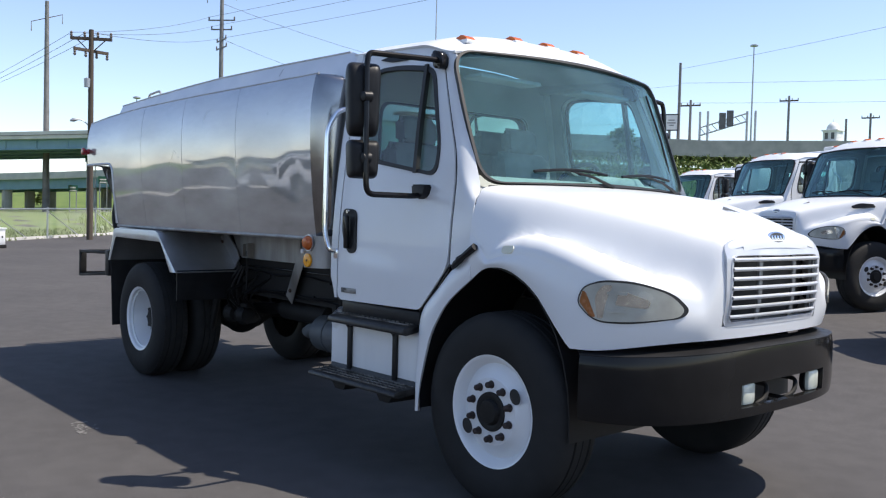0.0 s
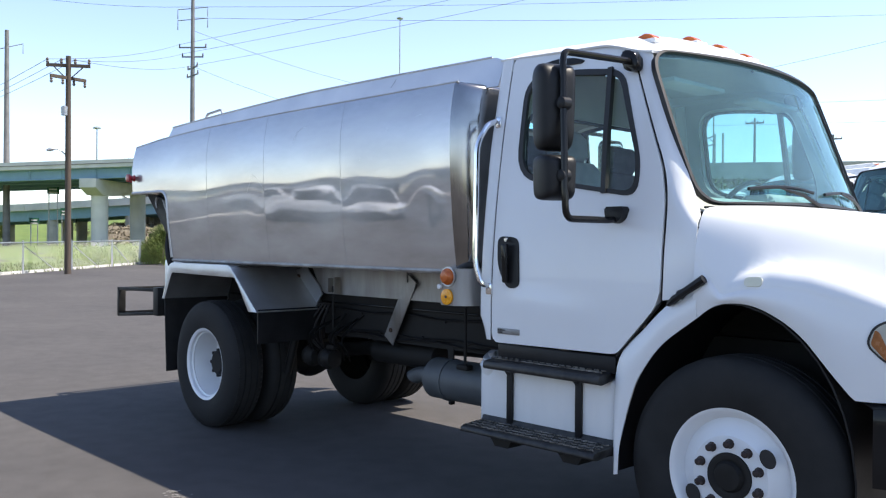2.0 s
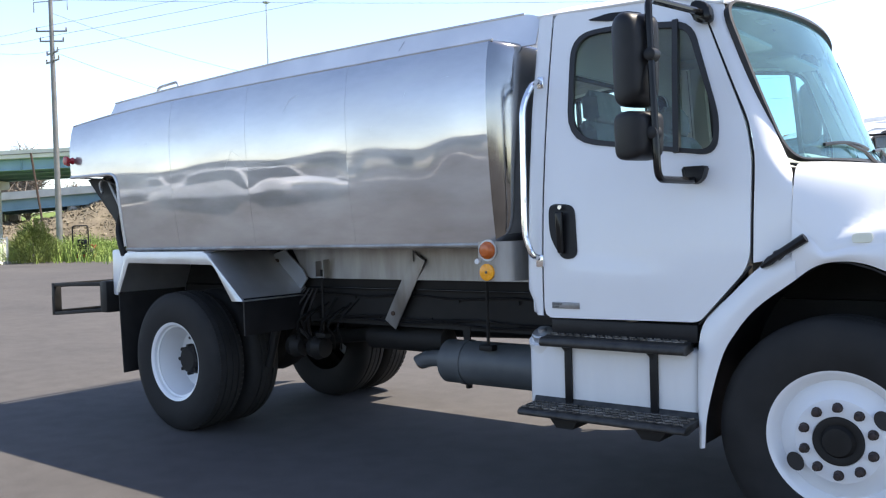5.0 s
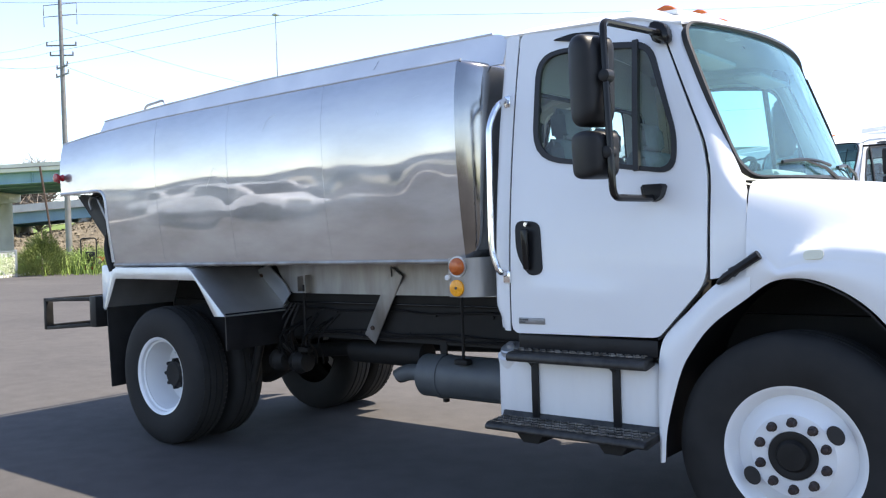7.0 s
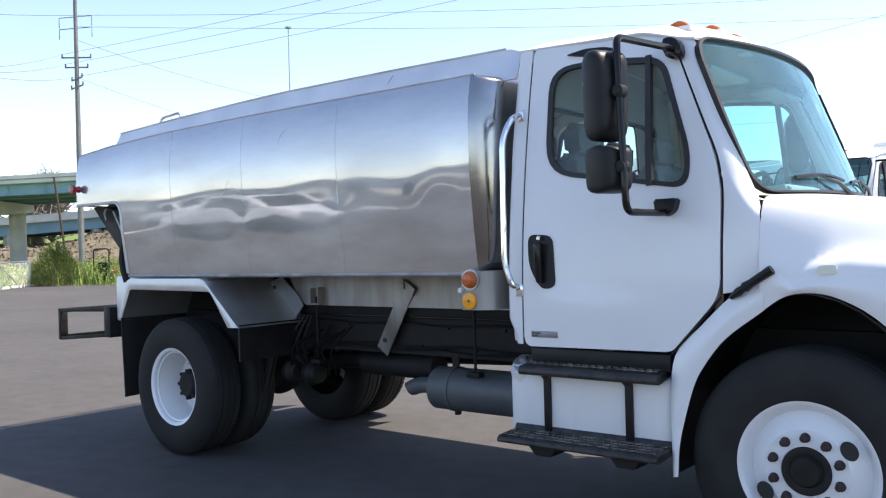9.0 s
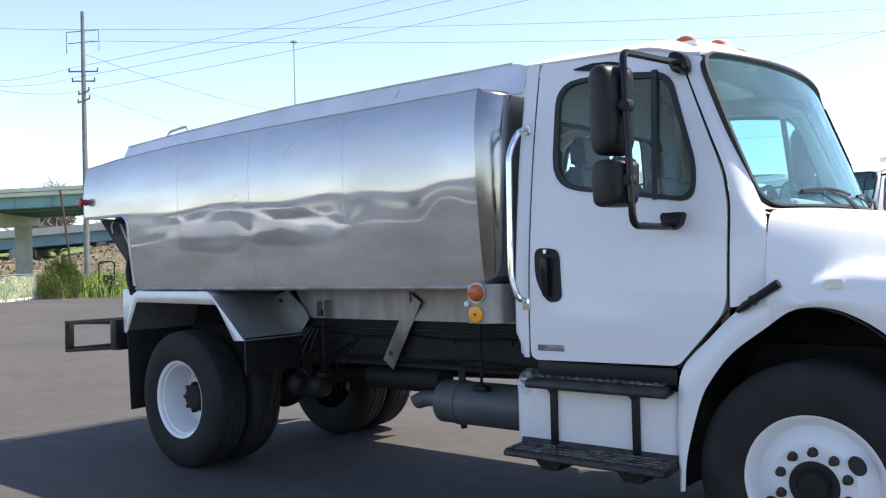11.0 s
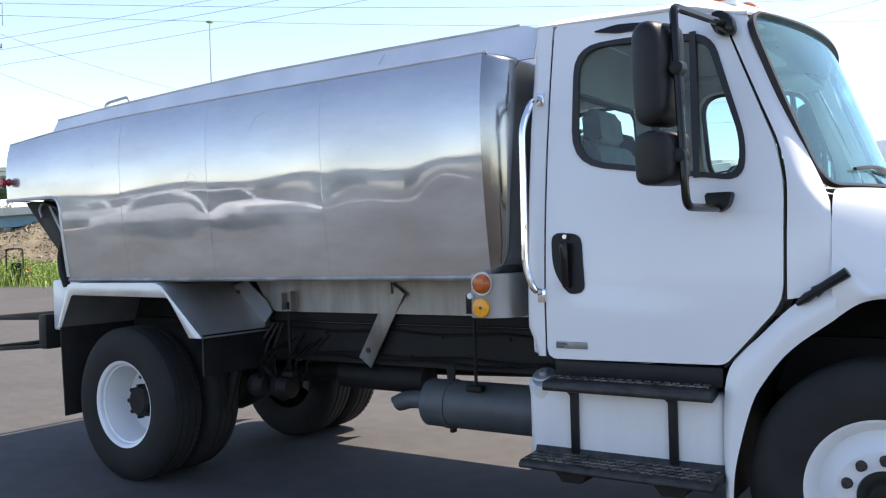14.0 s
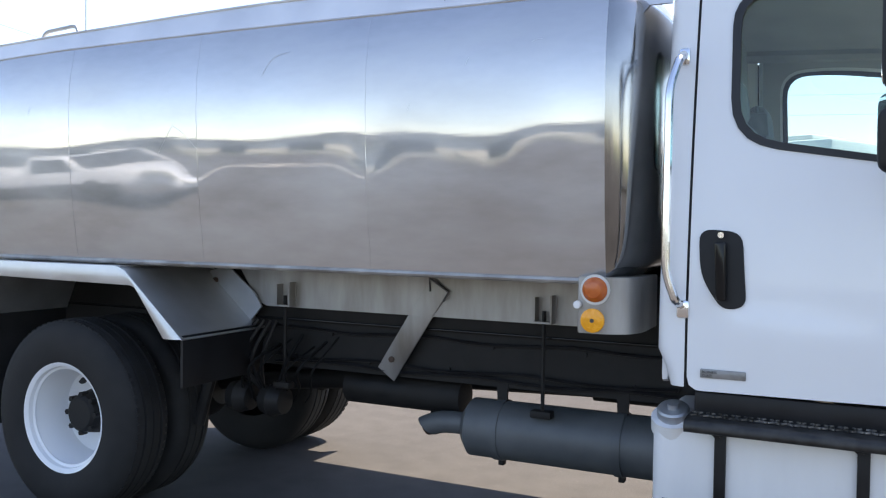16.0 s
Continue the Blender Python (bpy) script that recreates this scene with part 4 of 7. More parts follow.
    for sg in (-1, 1):
        part("door_trim", annulus(inset(outer, 0.03), inset(gap, -0.01), side(sg, -0.042), 0.008, 3), INTERIOR, truck)
    for y in (-0.45, 0.45):
        part("sun_visor", boxed((-0.66, y - 0.26, 2.36), (-0.50, y + 0.26, 2.385), 0.01), INTERIOR, truck)


def wheel_set(truck, x, y_out, sg, dual=False, front=False):
    """One tyre and disc wheel; y_out is how far out the rim's lip stands."""
    R, half = 0.522, 0.135
    yc = y_out - half + 0.008
    prof = [(-half + 0.01, 0.300), (-half - 0.004, 0.33), (-half - 0.012, 0.40), (-half + 0.002, 0.468), (-half + 0.022, 0.506), (-half + 0.055, 0.519),
            (-0.062, 0.521), (-0.058, 0.509), (-0.050, 0.509), (-0.046, 0.521), (-0.004, 0.522), (0.0, 0.510), (0.004, 0.522), (0.046, 0.521), (0.050, 0.509), (0.058, 0.509), (0.062, 0.521),
            (half - 0.055, 0.519), (half - 0.022, 0.506), (half - 0.002, 0.468), (half + 0.012, 0.40), (half + 0.004, 0.33), (half - 0.01, 0.300)]
    fk = 0.955 if front else 0.945
    prof = [(a, r * (fk if r < 0.31 else 1.0)) for a, r in prof]
    tyre = part("wheel", lathe([(sg * (yc + a), r) for a, r in prof], 64, (x, 0, R), "y", False), RUBBER, truck, "black road tyre on a white disc wheel", 0.9)
    # tread blocks on the shoulders
    bm = bmesh.new()
    for k in range(72 if dual else 0):
        a = 2 * math.pi * k / 72
        for s in (-1, 1):
            m = Matrix.Translation((x, 0, R)) @ Matrix.Rotation(a, 4, "Y") @ Matrix.Translation((0.511, sg * (yc + s * 0.088), 0))
            bmesh.ops.create_cube(bm, size=1, matrix=m @ Matrix.Diagonal((0.012, 0.030, 0.030, 1)))
    if dual:
        tagged(part("tread_pattern", bm, RUBBER, tyre), kind="stuff")
    else:
        bm.free()
    L = y_out
    if front:
        rp = [(L - 0.10, 0.296), (L - 0.012, 0.300), (L, 0.306), (L + 0.004, 0.312), (L + 0.002, 0.303), (L - 0.008, 0.290), (L - 0.035, 0.277), (L - 0.05, 0.262), (L - 0.042, 0.250), (L - 0.018, 0.205), (L + 0.002, 0.185), (L + 0.004, 0.110), (L - 0.012, 0.102)]
    else:
        rp = [(L - 0.10, 0.296), (L - 0.012, 0.300), (L, 0.306), (L + 0.004, 0.312), (L + 0.002, 0.303), (L - 0.008, 0.288), (L - 0.030, 0.284), (L - 0.036, 0.270), (L - 0.044, 0.270), (L - 0.050, 0.280), (L - 0.085, 0.266), (L - 0.19, 0.256), (L - 0.225, 0.240), (L - 0.238, 0.20), (L - 0.238, 0.112), (L - 0.25, 0.10)]
    rim = part("rim", lathe([(sg * a, r * fk) for a, r in rp], 64, (x, 0, R), "y", False), WHITE, tyre, "white painted steel rim", 0.5)
    base = L if front else L - 0.242
    hub = [(base - 0.02, 0.106), (base + 0.012, 0.102), (base + 0.014, 0.085), (base + 0.008, 0.07), (base + 0.03, 0.058), (base + 0.034, 0.0)] if front else \
          [(base - 0.02, 0.125), (base + 0.02, 0.122), (base + 0.07, 0.112), (base + 0.12, 0.100), (base + 0.135, 0.082), (base + 0.135, 0.0)]
    part("hub", lathe([(sg * a, r) for a, r in hub], 32, (x, 0, R)), FRAMEBLACK, tyre)
    if not front:
        for k in range(8):
            a = 2 * math.pi * k / 8
            part("hub_bolt", lathe([(sg * (base + 0.085), 0.015), (sg * (base + 0.128), 0.015), (sg * (base + 0.128), 0)], 6, (x + 0.104 * math.cos(a), 0, R + 0.104 * math.sin(a))), FRAMEBLACK, tyre)
    for k in range(10 if front else 0):
        a = math.pi / 2 + 2 * math.pi * k / 10
        px, pz = x + 0.150 * fk * math.cos(a), R + 0.150 * fk * math.sin(a)
        nut = [(base, 0.022), (base + 0.006, 0.022), (base + 0.008, 0.0175), (base + 0.036, 0.016), (base + 0.043, 0.009), (base + 0.043, 0.0)]
        part("nut", lathe([(sg * q, r) for q, r in nut], 10, (px, 0, pz)), NUT, tyre)
    for k in range(2 if front else 4):
        a = (0.55 + k * math.pi) if front else (0.6 + k * math.pi / 2)
        c = Vector((x + 0.205 * math.cos(a), sg * (base - (0.012 if front else -0.002)), R + 0.205 * math.sin(a)))
        loop = [c + Vector((0.042 * math.cos(t) * math.cos(a + 1.57) + 0.034 * math.sin(t) * math.cos(a), 0, 0.042 * math.cos(t) * math.sin(a + 1.57) + 0.034 * math.sin(t) * math.sin(a))) for t in (2 * math.pi * j / 20 for j in range(20))]
        bm = bmesh.new()
        bm.faces.new([bm.verts.new(p + Vector((0, sg * 0.016 if front else 0.004 * sg, 0))) for p in loop])
        thicken(bm, 0.004)
        part("vent_hole", bm, SEAL, tyre)
    if dual:
        prof2 = [(a, r) for a, r in prof]
        part("inner_tyre", lathe([(sg * (yc - 0.325 + a), r) for a, r in prof2], 64, (x, 0, R), "y", False), RUBBER, tyre, "", 0.9)
    return tyre


# ---- the tank body ----
def tank_top(x):
    return lerp_table(x, [(-5.95, 2.392), (-5.45, 2.428), (-5.05, 2.446), (-4.65, 2.459), (-4.1, 2.465), (-3.5, 2.468), (-1.72, 2.464)])


def rail_top(x):
    return lerp_table(x, [(-5.63, 2.571), (-4.85, 2.602), (-4.0, 2.626), (-3.5, 2.636), (-2.5, 2.632), (-1.52, 2.619)])


def tank_y(z, x):
    """Half the tank's width at the height z."""
    lo, hi = 1.372, tank_top(x)
    mid = 2.12
    t = (z - mid) / ((hi - mid) if z > mid else (mid - lo))
    dents = 0.0019 * math.sin(x * 2.3 + 1.0) * math.exp(-((z - 1.70) / 0.15) ** 2) + 0.0014 * math.sin(x * 5.1) * math.exp(-((z - 1.8) / 0.2) ** 2)
    dents += 0.0035 * math.exp(-((x + 2.12) / 0.26) ** 2 - ((z - 1.66) / 0.13) ** 2) - 0.008 * math.exp(-((x + 1.95) / 0.11) ** 2 - ((z - 1.70) / 0.15) ** 2)
    dents += 0.004 * math.exp(-((x + 3.72) / 0.12) ** 2 - ((z - 1.72) / 0.1) ** 2) + 0.005 * math.exp(-((x + 2.74) / 0.10) ** 2 - ((z - 1.74) / 0.12) ** 2)
    return 1.10 - (0.042 * t ** 2.2 if t > 0 else 0.066 * abs(t) ** 1.8) + dents


def rear_edge(z):
    return -5.935 - 0.012 * (z - 1.97) / 0.42


def build_tank(truck):
    joints = [-1.72, -2.765, -3.70, -4.555, None]
    first = None
    for sg in (-1, 1):
        for a, b in zip(joints, joints[1:]):
            def f(u, v, a=a, b=b):
                x1 = a
                z = 1.372 + (tank_top(-1.72) - 1.372) * v
                end = b if b else -5.26 - 0.09 * (1 - math.sqrt(max(0.0, 1 - min(1.0, max(0.0, (z - 1.865) / 0.1)) ** 2)))
                x = x1 + (end - x1) * u
                z = 1.372 + (tank_top(x) - 1.372) * v
                return (x, sg * tank_y(z, x), z)
            ob = part("tank_panel", sheet(f, 24, 40, 0.006), STEEL, truck, "polished stainless steel tank panel with faint dents", 0.9)
            first = first or ob

        # rear overhang above the notch
        def g(u, v):
            x0 = -5.35
            x = x0 + (rear_edge(1.97 + 0.42 * v) - x0) * u
            z = 1.968 + (tank_top(x) - 1.968) * v
            return (x, sg * tank_y(z, x), z)
        part("overhang_panel", sheet(g, 12, 20, 0.006), STEEL, truck, "", 0.9)
        # rolled edge below, and the upper edge bead
        part("bottom_bead", tube(bmesh.new(), [(-1.70, sg * 1.032, 1.366), (-5.26, sg * 1.032, 1.366)], 0.013, 8), ALUDARK, truck)
        part("top_bead", tube(bmesh.new(), [(x, sg * (tank_y(tank_top(x), x) - 0.004), tank_top(x) + 0.002) for x in (-1.70, -2.7, -3.5, -4.1, -4.65, -5.05, -5.45, -5.94)], 0.008, 8), ALU, truck)
        # notch lining
        bm = tube(bmesh.new(), bent([(-5.262, sg * 1.04, 1.39), (-5.265, sg * 1.075, 1.70), (-5.268, sg * 1.092, 1.965), (-5.94, sg * 1.092, 1.968)], 0.11), 0.014, 8)
        part("notch_edge", bm, ALU, truck)
        # welds at the joints
        for x in joints[1:4]:
            wob = lambda z: 0.0015 * math.sin(z * 37 + x) + 0.001 * math.sin(z * 91)
            part("weld_seam", tube(bmesh.new(), [(x + wob(z), sg * (tank_y(z, x) + 0.0005), z) for z in (1.375 + (tank_top(x) - 1.38) * k / 40 for k in range(41))], 0.0011, 6), STEEL, truck)
    # scratches in the polish
    skin = lambda x, z: (x, -tank_y(z, x) - 0.0004, z)
    for path in ([(-3.315, 2.24), (-3.285, 2.29), (-3.24, 2.325), (-3.18, 2.335)], [(-3.945, 1.90), (-3.90, 1.965), (-3.85, 2.035)], [(-3.85, 2.035), (-3.78, 1.99), (-3.70, 1.92)],
                 [(-2.30, 2.22), (-2.285, 2.25)], [(-2.02, 2.29), (-2.0, 2.30), (-1.975, 2.30)], [(-4.86, 2.13), (-4.84, 2.17)], [(-2.56, 2.05), (-2.55, 2.08)]):
        wide = 0.0008 if path[0][0] == -3.315 else 0.0005
        part("scratch", tube(bmesh.new(), [skin(p.x, p.y) for p in smooth_path([(x, z, 0) for x, z in path], 4)], wide, 5), RAILALU, truck)
    part("scratch", tube(bmesh.new(), [(-2.47, -0.868, 2.60), (-2.50, -0.888, 2.545)], 0.0012, 5), SIGNGREY, truck)
    # crown between the side sheets and the spill rail
    part("tank_crown", sheet(lambda u, v: (-1.72 - 4.17 * u, (v - 0.5) * 2 * 1.05, tank_top(-1.72 - 4.17 * u) + 0.05 * (1 - (abs(v - 0.5) * 2) ** 2)), 12, 20, 0.006), ALU, truck, "", 0.9)
    for sg in (-1, 1):
        rail = part("spill_rail", sheet(lambda u, v, sg=sg: (-1.518 - 4.107 * u - 0.06 * (1 - v) * u, sg * (0.915 - 0.06 * v), (tank_top(-1.518 - 4.107 * u) - 0.03) * (1 - v) + rail_top(-1.518 - 4.107 * u) * v - 0.03 * v * max(0.0, 1 - u / 0.03) ** 2), 60, 4, 0.008), RAILALU, truck, "dull aluminium spill rail along the tank top", 0.9)
        part("rail_bead", tube(bmesh.new(), [(-1.62 - 4.005 * k / 24, sg * 0.855, rail_top(-1.62 - 4.005 * k / 24) + 0.001) for k in range(25)], 0.007, 8), ALU, rail)
        part("roof_hoop", tube(bmesh.new(), bent([(-4.80, sg * 0.80, 2.53), (-4.84, sg * 0.80, 2.662), (-5.10, sg * 0.80, 2.645), (-5.15, sg * 0.80, 2.53)], 0.04), 0.011, 8), GALV, truck, "small bent steel hoop")
    part("rail_end", sheet(lambda u, v: (-5.627 - 0.06 * (1 - v), (u - 0.5) * 2 * (0.913 - 0.06 * v), tank_top(-5.66) - 0.03 + 0.172 * v), 8, 4, 0.008), ALU, truck)
    part("rail_front", sheet(lambda u, v: (-1.70, (u - 0.5) * 2 * (0.915 - 0.06 * v), tank_top(-1.6) - 0.03 + 0.15 * v), 8, 4, 0.008), ALU, truck)
    for x in (-2.4, -3.5, -4.6):
        lid = part("manhole", lathe([(2.50, 0.0), (2.50, 0.26), (2.56, 0.26), (2.575, 0.24), (2.58, 0.0)], 28, (x, 0, -0.02), "z"), ALU, truck, "round tank hatch")
    # dished front head and its turned ledge
    def head(u, v):
        a, b = math.sin((u - 0.5) * math.pi), math.sin((v - 0.5) * math.pi)
        z = 1.918 + 0.5455 * b
        rim = (1 - abs(a) ** 9) ** 0.7 * (1 - max(0.0, b) ** 34) ** 0.5 * (1 - max(0.0, -b) ** 10) ** 0.6
        dish = 0.045 * smoothstep(0.0, 0.5, 0.86 - abs(a)) * smoothstep(0.0, 0.4, 0.86 - abs(b))
        x = -1.722 + 0.15 * rim - dish
        return (x, a * (tank_y(z, -1.72) - 0.0005), z)
    # the darker steel colour stands in for the gap's dark reflection
    part("tank_head", sheet(head, 48, 36, 0.004), GAPSTEEL, truck, "polished dished tank head", 0.9)
    part("tank_rear", prism(rounded([(-0.98, 1.38, 0.2), (0.98, 1.38, 0.2), (0.98, 2.40, 0.2), (-0.98, 2.40, 0.2)]), -5.25, -5.22, "x"), FRAMEBLACK, truck)
    part("overhang_back", sheet(lambda u, v: (rear_edge(1.98 + 0.41 * v) + 0.012, (u - 0.5) * 2 * (tank_y(1.98 + 0.41 * v, -5.9) - 0.008), 1.98 + 0.41 * v), 6, 4, 0.006), ALUDARK, truck)
    part("overhang_floor", sheet(lambda u, v: (-5.93 + 0.65 * u, (v - 0.5) * 2 * 1.06, 1.966 - 0.10 * u * u), 6, 6, 0.006), FRAMEBLACK, truck)
    part("rear_gusset", prism([(-5.92, 1.955), (-5.26, 1.955), (-5.26, 1.42), (-5.33, 1.42)], -0.96, 0.96, "y"), FRAMEBLACK, truck)
    # things in the rear notch: pipe, hose and hydraulic fittings
    for sg in (-1, 1):
        part("notch_strut", tube(bmesh.new(), [(-5.56, sg * 0.985, 1.93), (-5.30, sg * 1.0, 1.60)], 0.016, 8), ALUDARK, truck)
        part("notch_ring", tube(bmesh.new(), bent([(-5.36, sg * 0.99, 1.95), (-5.62, sg * 0.985, 1.955), (-5.70, sg * 0.985, 1.90), (-5.66, sg * 0.985, 1.83)], 0.06), 0.012, 8), ALUDARK, truck)
        bm = bmesh.new()
        tube(bm, smooth_path([(-5.33, sg * 1.02, 1.66), (-5.40, sg * 1.0, 1.58), (-5.38, sg * 1.02, 1.50), (-5.33, sg * 1.04, 1.42), (-5.30, sg * 1.03, 1.32)], 4), 0.028, 8)
        tube(bm, smooth_path([(-5.42, sg * 0.95, 1.62), (-5.44, sg * 0.98, 1.54), (-5.36, sg * 0.98, 1.44)], 4), 0.024, 8)
        part("discharge_pipe", bm, FRAMEBLACK, truck, "dark oily discharge pipes")
        lamp = part("marker_lamp", lathe([(sg * 1.07, 0.028), (sg * 1.10, 0.03), (sg * 1.125, 0.018), (sg * 1.145, 0.036), (sg * 1.165, 0.036), (sg * 1.172, 0.0)], 20, (-5.90, 0, 2.105)), RED, truck, "red marker lamp on a stalk")
        part("marker_lamp", lathe([(-6.04, 0.034), (-6.01, 0.036), (-5.98, 0.02), (-5.94, 0.034)], 20, (0, sg * 1.06, 2.105), "x"), RED, truck)
        # skirts under the tank
        part("under_skirt", prism([(-1.80, 1.37), (-3.95, 1.37), (-3.80, 1.15), (-3.74, 1.125), (-1.80, 1.125)], sg * 0.50, sg * 0.485, "y"), ALUDARK, truck, "stained aluminium skirt under the tank")
        part("tank_floor", boxed((-5.25, sg * 0.48, 1.352), (-1.75, sg * 1.03, 1.364)), ALUDARK, truck)
        # lamp box behind the cab
        bx = part("lamp_box", prism(rounded([(-1.820, sg * 1.075, 0.01), (-1.710, sg * 1.075, 0.012), (-1.63, sg * 1.03, 0.03), (-1.60, sg * 0.95, 0.04), (-1.60, sg * 0.70, 0.0), (-1.820, sg * 0.70, 0.0)]), 1.17, 1.385, "z", 0.006), ALUDARK, truck, "riveted aluminium lamp box")
        part("amber_lamp", lathe([(sg * 1.072, 0.048), (sg * 1.09, 0.048), (sg * 1.10, 0.044), (sg * 1.115, 0.03), (sg * 1.12, 0.0)], 24, (-1.750, 0, 1.338)), AMBER, bx, "round amber lamp")
        part("lamp_flange", lathe([(sg * 1.074, 0.058), (sg * 1.082, 0.058), (sg * 1.082, 0.047)], 24, (-1.750, 0, 1.338)), ALU, bx)
        part("reflector", lathe([(sg * 1.074, 0.046), (sg * 1.086, 0.046), (sg * 1.088, 0.042), (sg * 1.088, 0.0)], 24, (-1.758, 0, 1.220)), ORANGE, bx, "round orange reflector")
        part("reflector_pin", lathe([(sg * 1.088, 0.008), (sg * 1.091, 0.008), (sg * 1.091, 0.0)], 8, (-1.758, 0, 1.220)), INK, bx)
        part("clearance_light", lathe([(sg * 1.07, 0.016), (sg * 1.09, 0.015), (sg * 1.094, 0.0)], 10, (-1.818, 0, 1.278)), OLDWHITE, bx)
        # body brackets on the skirt
        for x in (-2.145, -3.59):
            bm = bmesh.new()
            for d in (-0.04, 0.04):
                box(bm, (x + d - 0.004, sg * 0.50, 1.140), (x + d + 0.004, sg * 0.56, 1.262 if d > 0 else 1.250))
            box(bm, (x - 0.044, sg * 0.50, 1.133), (x + 0.044, sg * 0.56, 1.141))
            box(bm, (x - 0.05, sg * 0.50, 1.15), (x + 0.05, sg * 0.506, 1.25))
            br = part("body_bracket", bm, ALUDARK, truck)
            part("body_bolt", tube(bmesh.new(), [(x, sg * 0.535, 1.19), (x, sg * 0.535, 0.70)], 0.010, 6), FRAMEBLACK, br)
            part("bolt_nut", boxed((x - 0.05, sg * 0.51, 0.70), (x + 0.05, sg * 0.57, 0.735), 0.008), FRAMEBLACK, br)
        # slanted strap
        bm = beam(bmesh.new(), (-2.690, sg * 0.515, 1.285), (-3.015, sg * 0.455, 0.812), 0.115, 0.008, (0, sg, 0), 0.002)
        st = part("strap", bm, ALUDARK, truck, "slanted aluminium strap with a bolt")
        part("strap_bolt", lathe([(sg * 0.46, 0.016), (sg * 0.478, 0.016), (sg * 0.478, 0)], 8, (-2.975, 0, 0.892)), RUST, st)
        part("strap_rim", tube(bmesh.new(), [(-2.737, sg * 0.522, 1.250), (-2.742, sg * 0.522, 1.318), (-2.640, sg * 0.522, 1.252), (-2.665, sg * 0.520, 1.205)], 0.005, 6), SIGNGREY, st)
        # rear fender
        prof = [(-3.777, 1.003), (-4.155, 1.326), (-4.215, 1.346), (-5.135, 1.346), (-5.18, 1.330), (-5.318, 1.03)]
        low = [(-3.895, 1.000), (-4.085, 1.243), (-4.120, 1.252), (-5.115, 1.262), (-5.140, 1.255), (-5.270, 1.03)]
        path = [Vector((x, 0, z)) for x, z in prof]

        def fend(u, v):
            i = u * (len(path) - 1)
            k = min(int(i), len(path) - 2)
            p = path[k].lerp(path[k + 1], i - k)
            return (p.x, sg * (0.46 + 0.64 * v), p.z)
        fd = part("rear_fender", sheet(fend, 5, 4, 0.006), ALU, truck, "bent aluminium fender over the rear wheels", 0.3)
        lip = sheet(lambda u, v: (lambda p, q: (p[0] + (q[0] - p[0]) * v, sg * (1.103 + 0.006 * math.sin(v * math.pi)), p[2] + (q[1] - p[2]) * v))(fend(u, 1), low[round(u * 5)]), 5, 3, 0.006)
        part("fender_lip", lip, ALU, fd)
        part("fender_inner", prism([(-3.90, 0.965), (-4.115, 1.30), (-3.985, 1.335), (-3.80, 1.19), (-3.755, 1.12)], sg * 0.512, sg * 0.524, "y"), ALU, fd)
        part("fender_seam", tube(bmesh.new(), [(-4.19, sg * 1.10, 1.344), (-4.19, sg * 0.48, 1.344)], 0.004, 6), ALUDARK, fd)
        for k in range(3):
            part("fender_bolt", lathe([(sg * 0.522, 0.018), (sg * 0.54, 0.016), (sg * 0.54, 0)], 8, (-3.945 - k * 0.062, 0, 1.035 + k * 0.108)), RUST, fd)
        part("front_flap", boxed((-3.800, sg * 0.47, 0.765), (-3.785, sg * 1.085, 1.02)), BLACK, fd)
        part("mud_flap", prism([(0.46 * sg, 0.40), (1.055 * sg, 0.385), (1.075 * sg, 1.03), (0.46 * sg, 1.03)], -5.335, -5.322, "x"), RUBBER, fd, "long black mud flap")
    return first


def tail_tip(bm):
    """Cuts the pipe's mouth off aslant, long above and short below."""
    bmesh.ops.bisect_plane(bm, geom=[*bm.verts, *bm.edges, *bm.faces], plane_co=(-2.80, -0.40, 0.56), plane_no=(-0.62, 0.0, -0.78), clear_outer=True)
    thicken(bm, 0.003)
    return bm


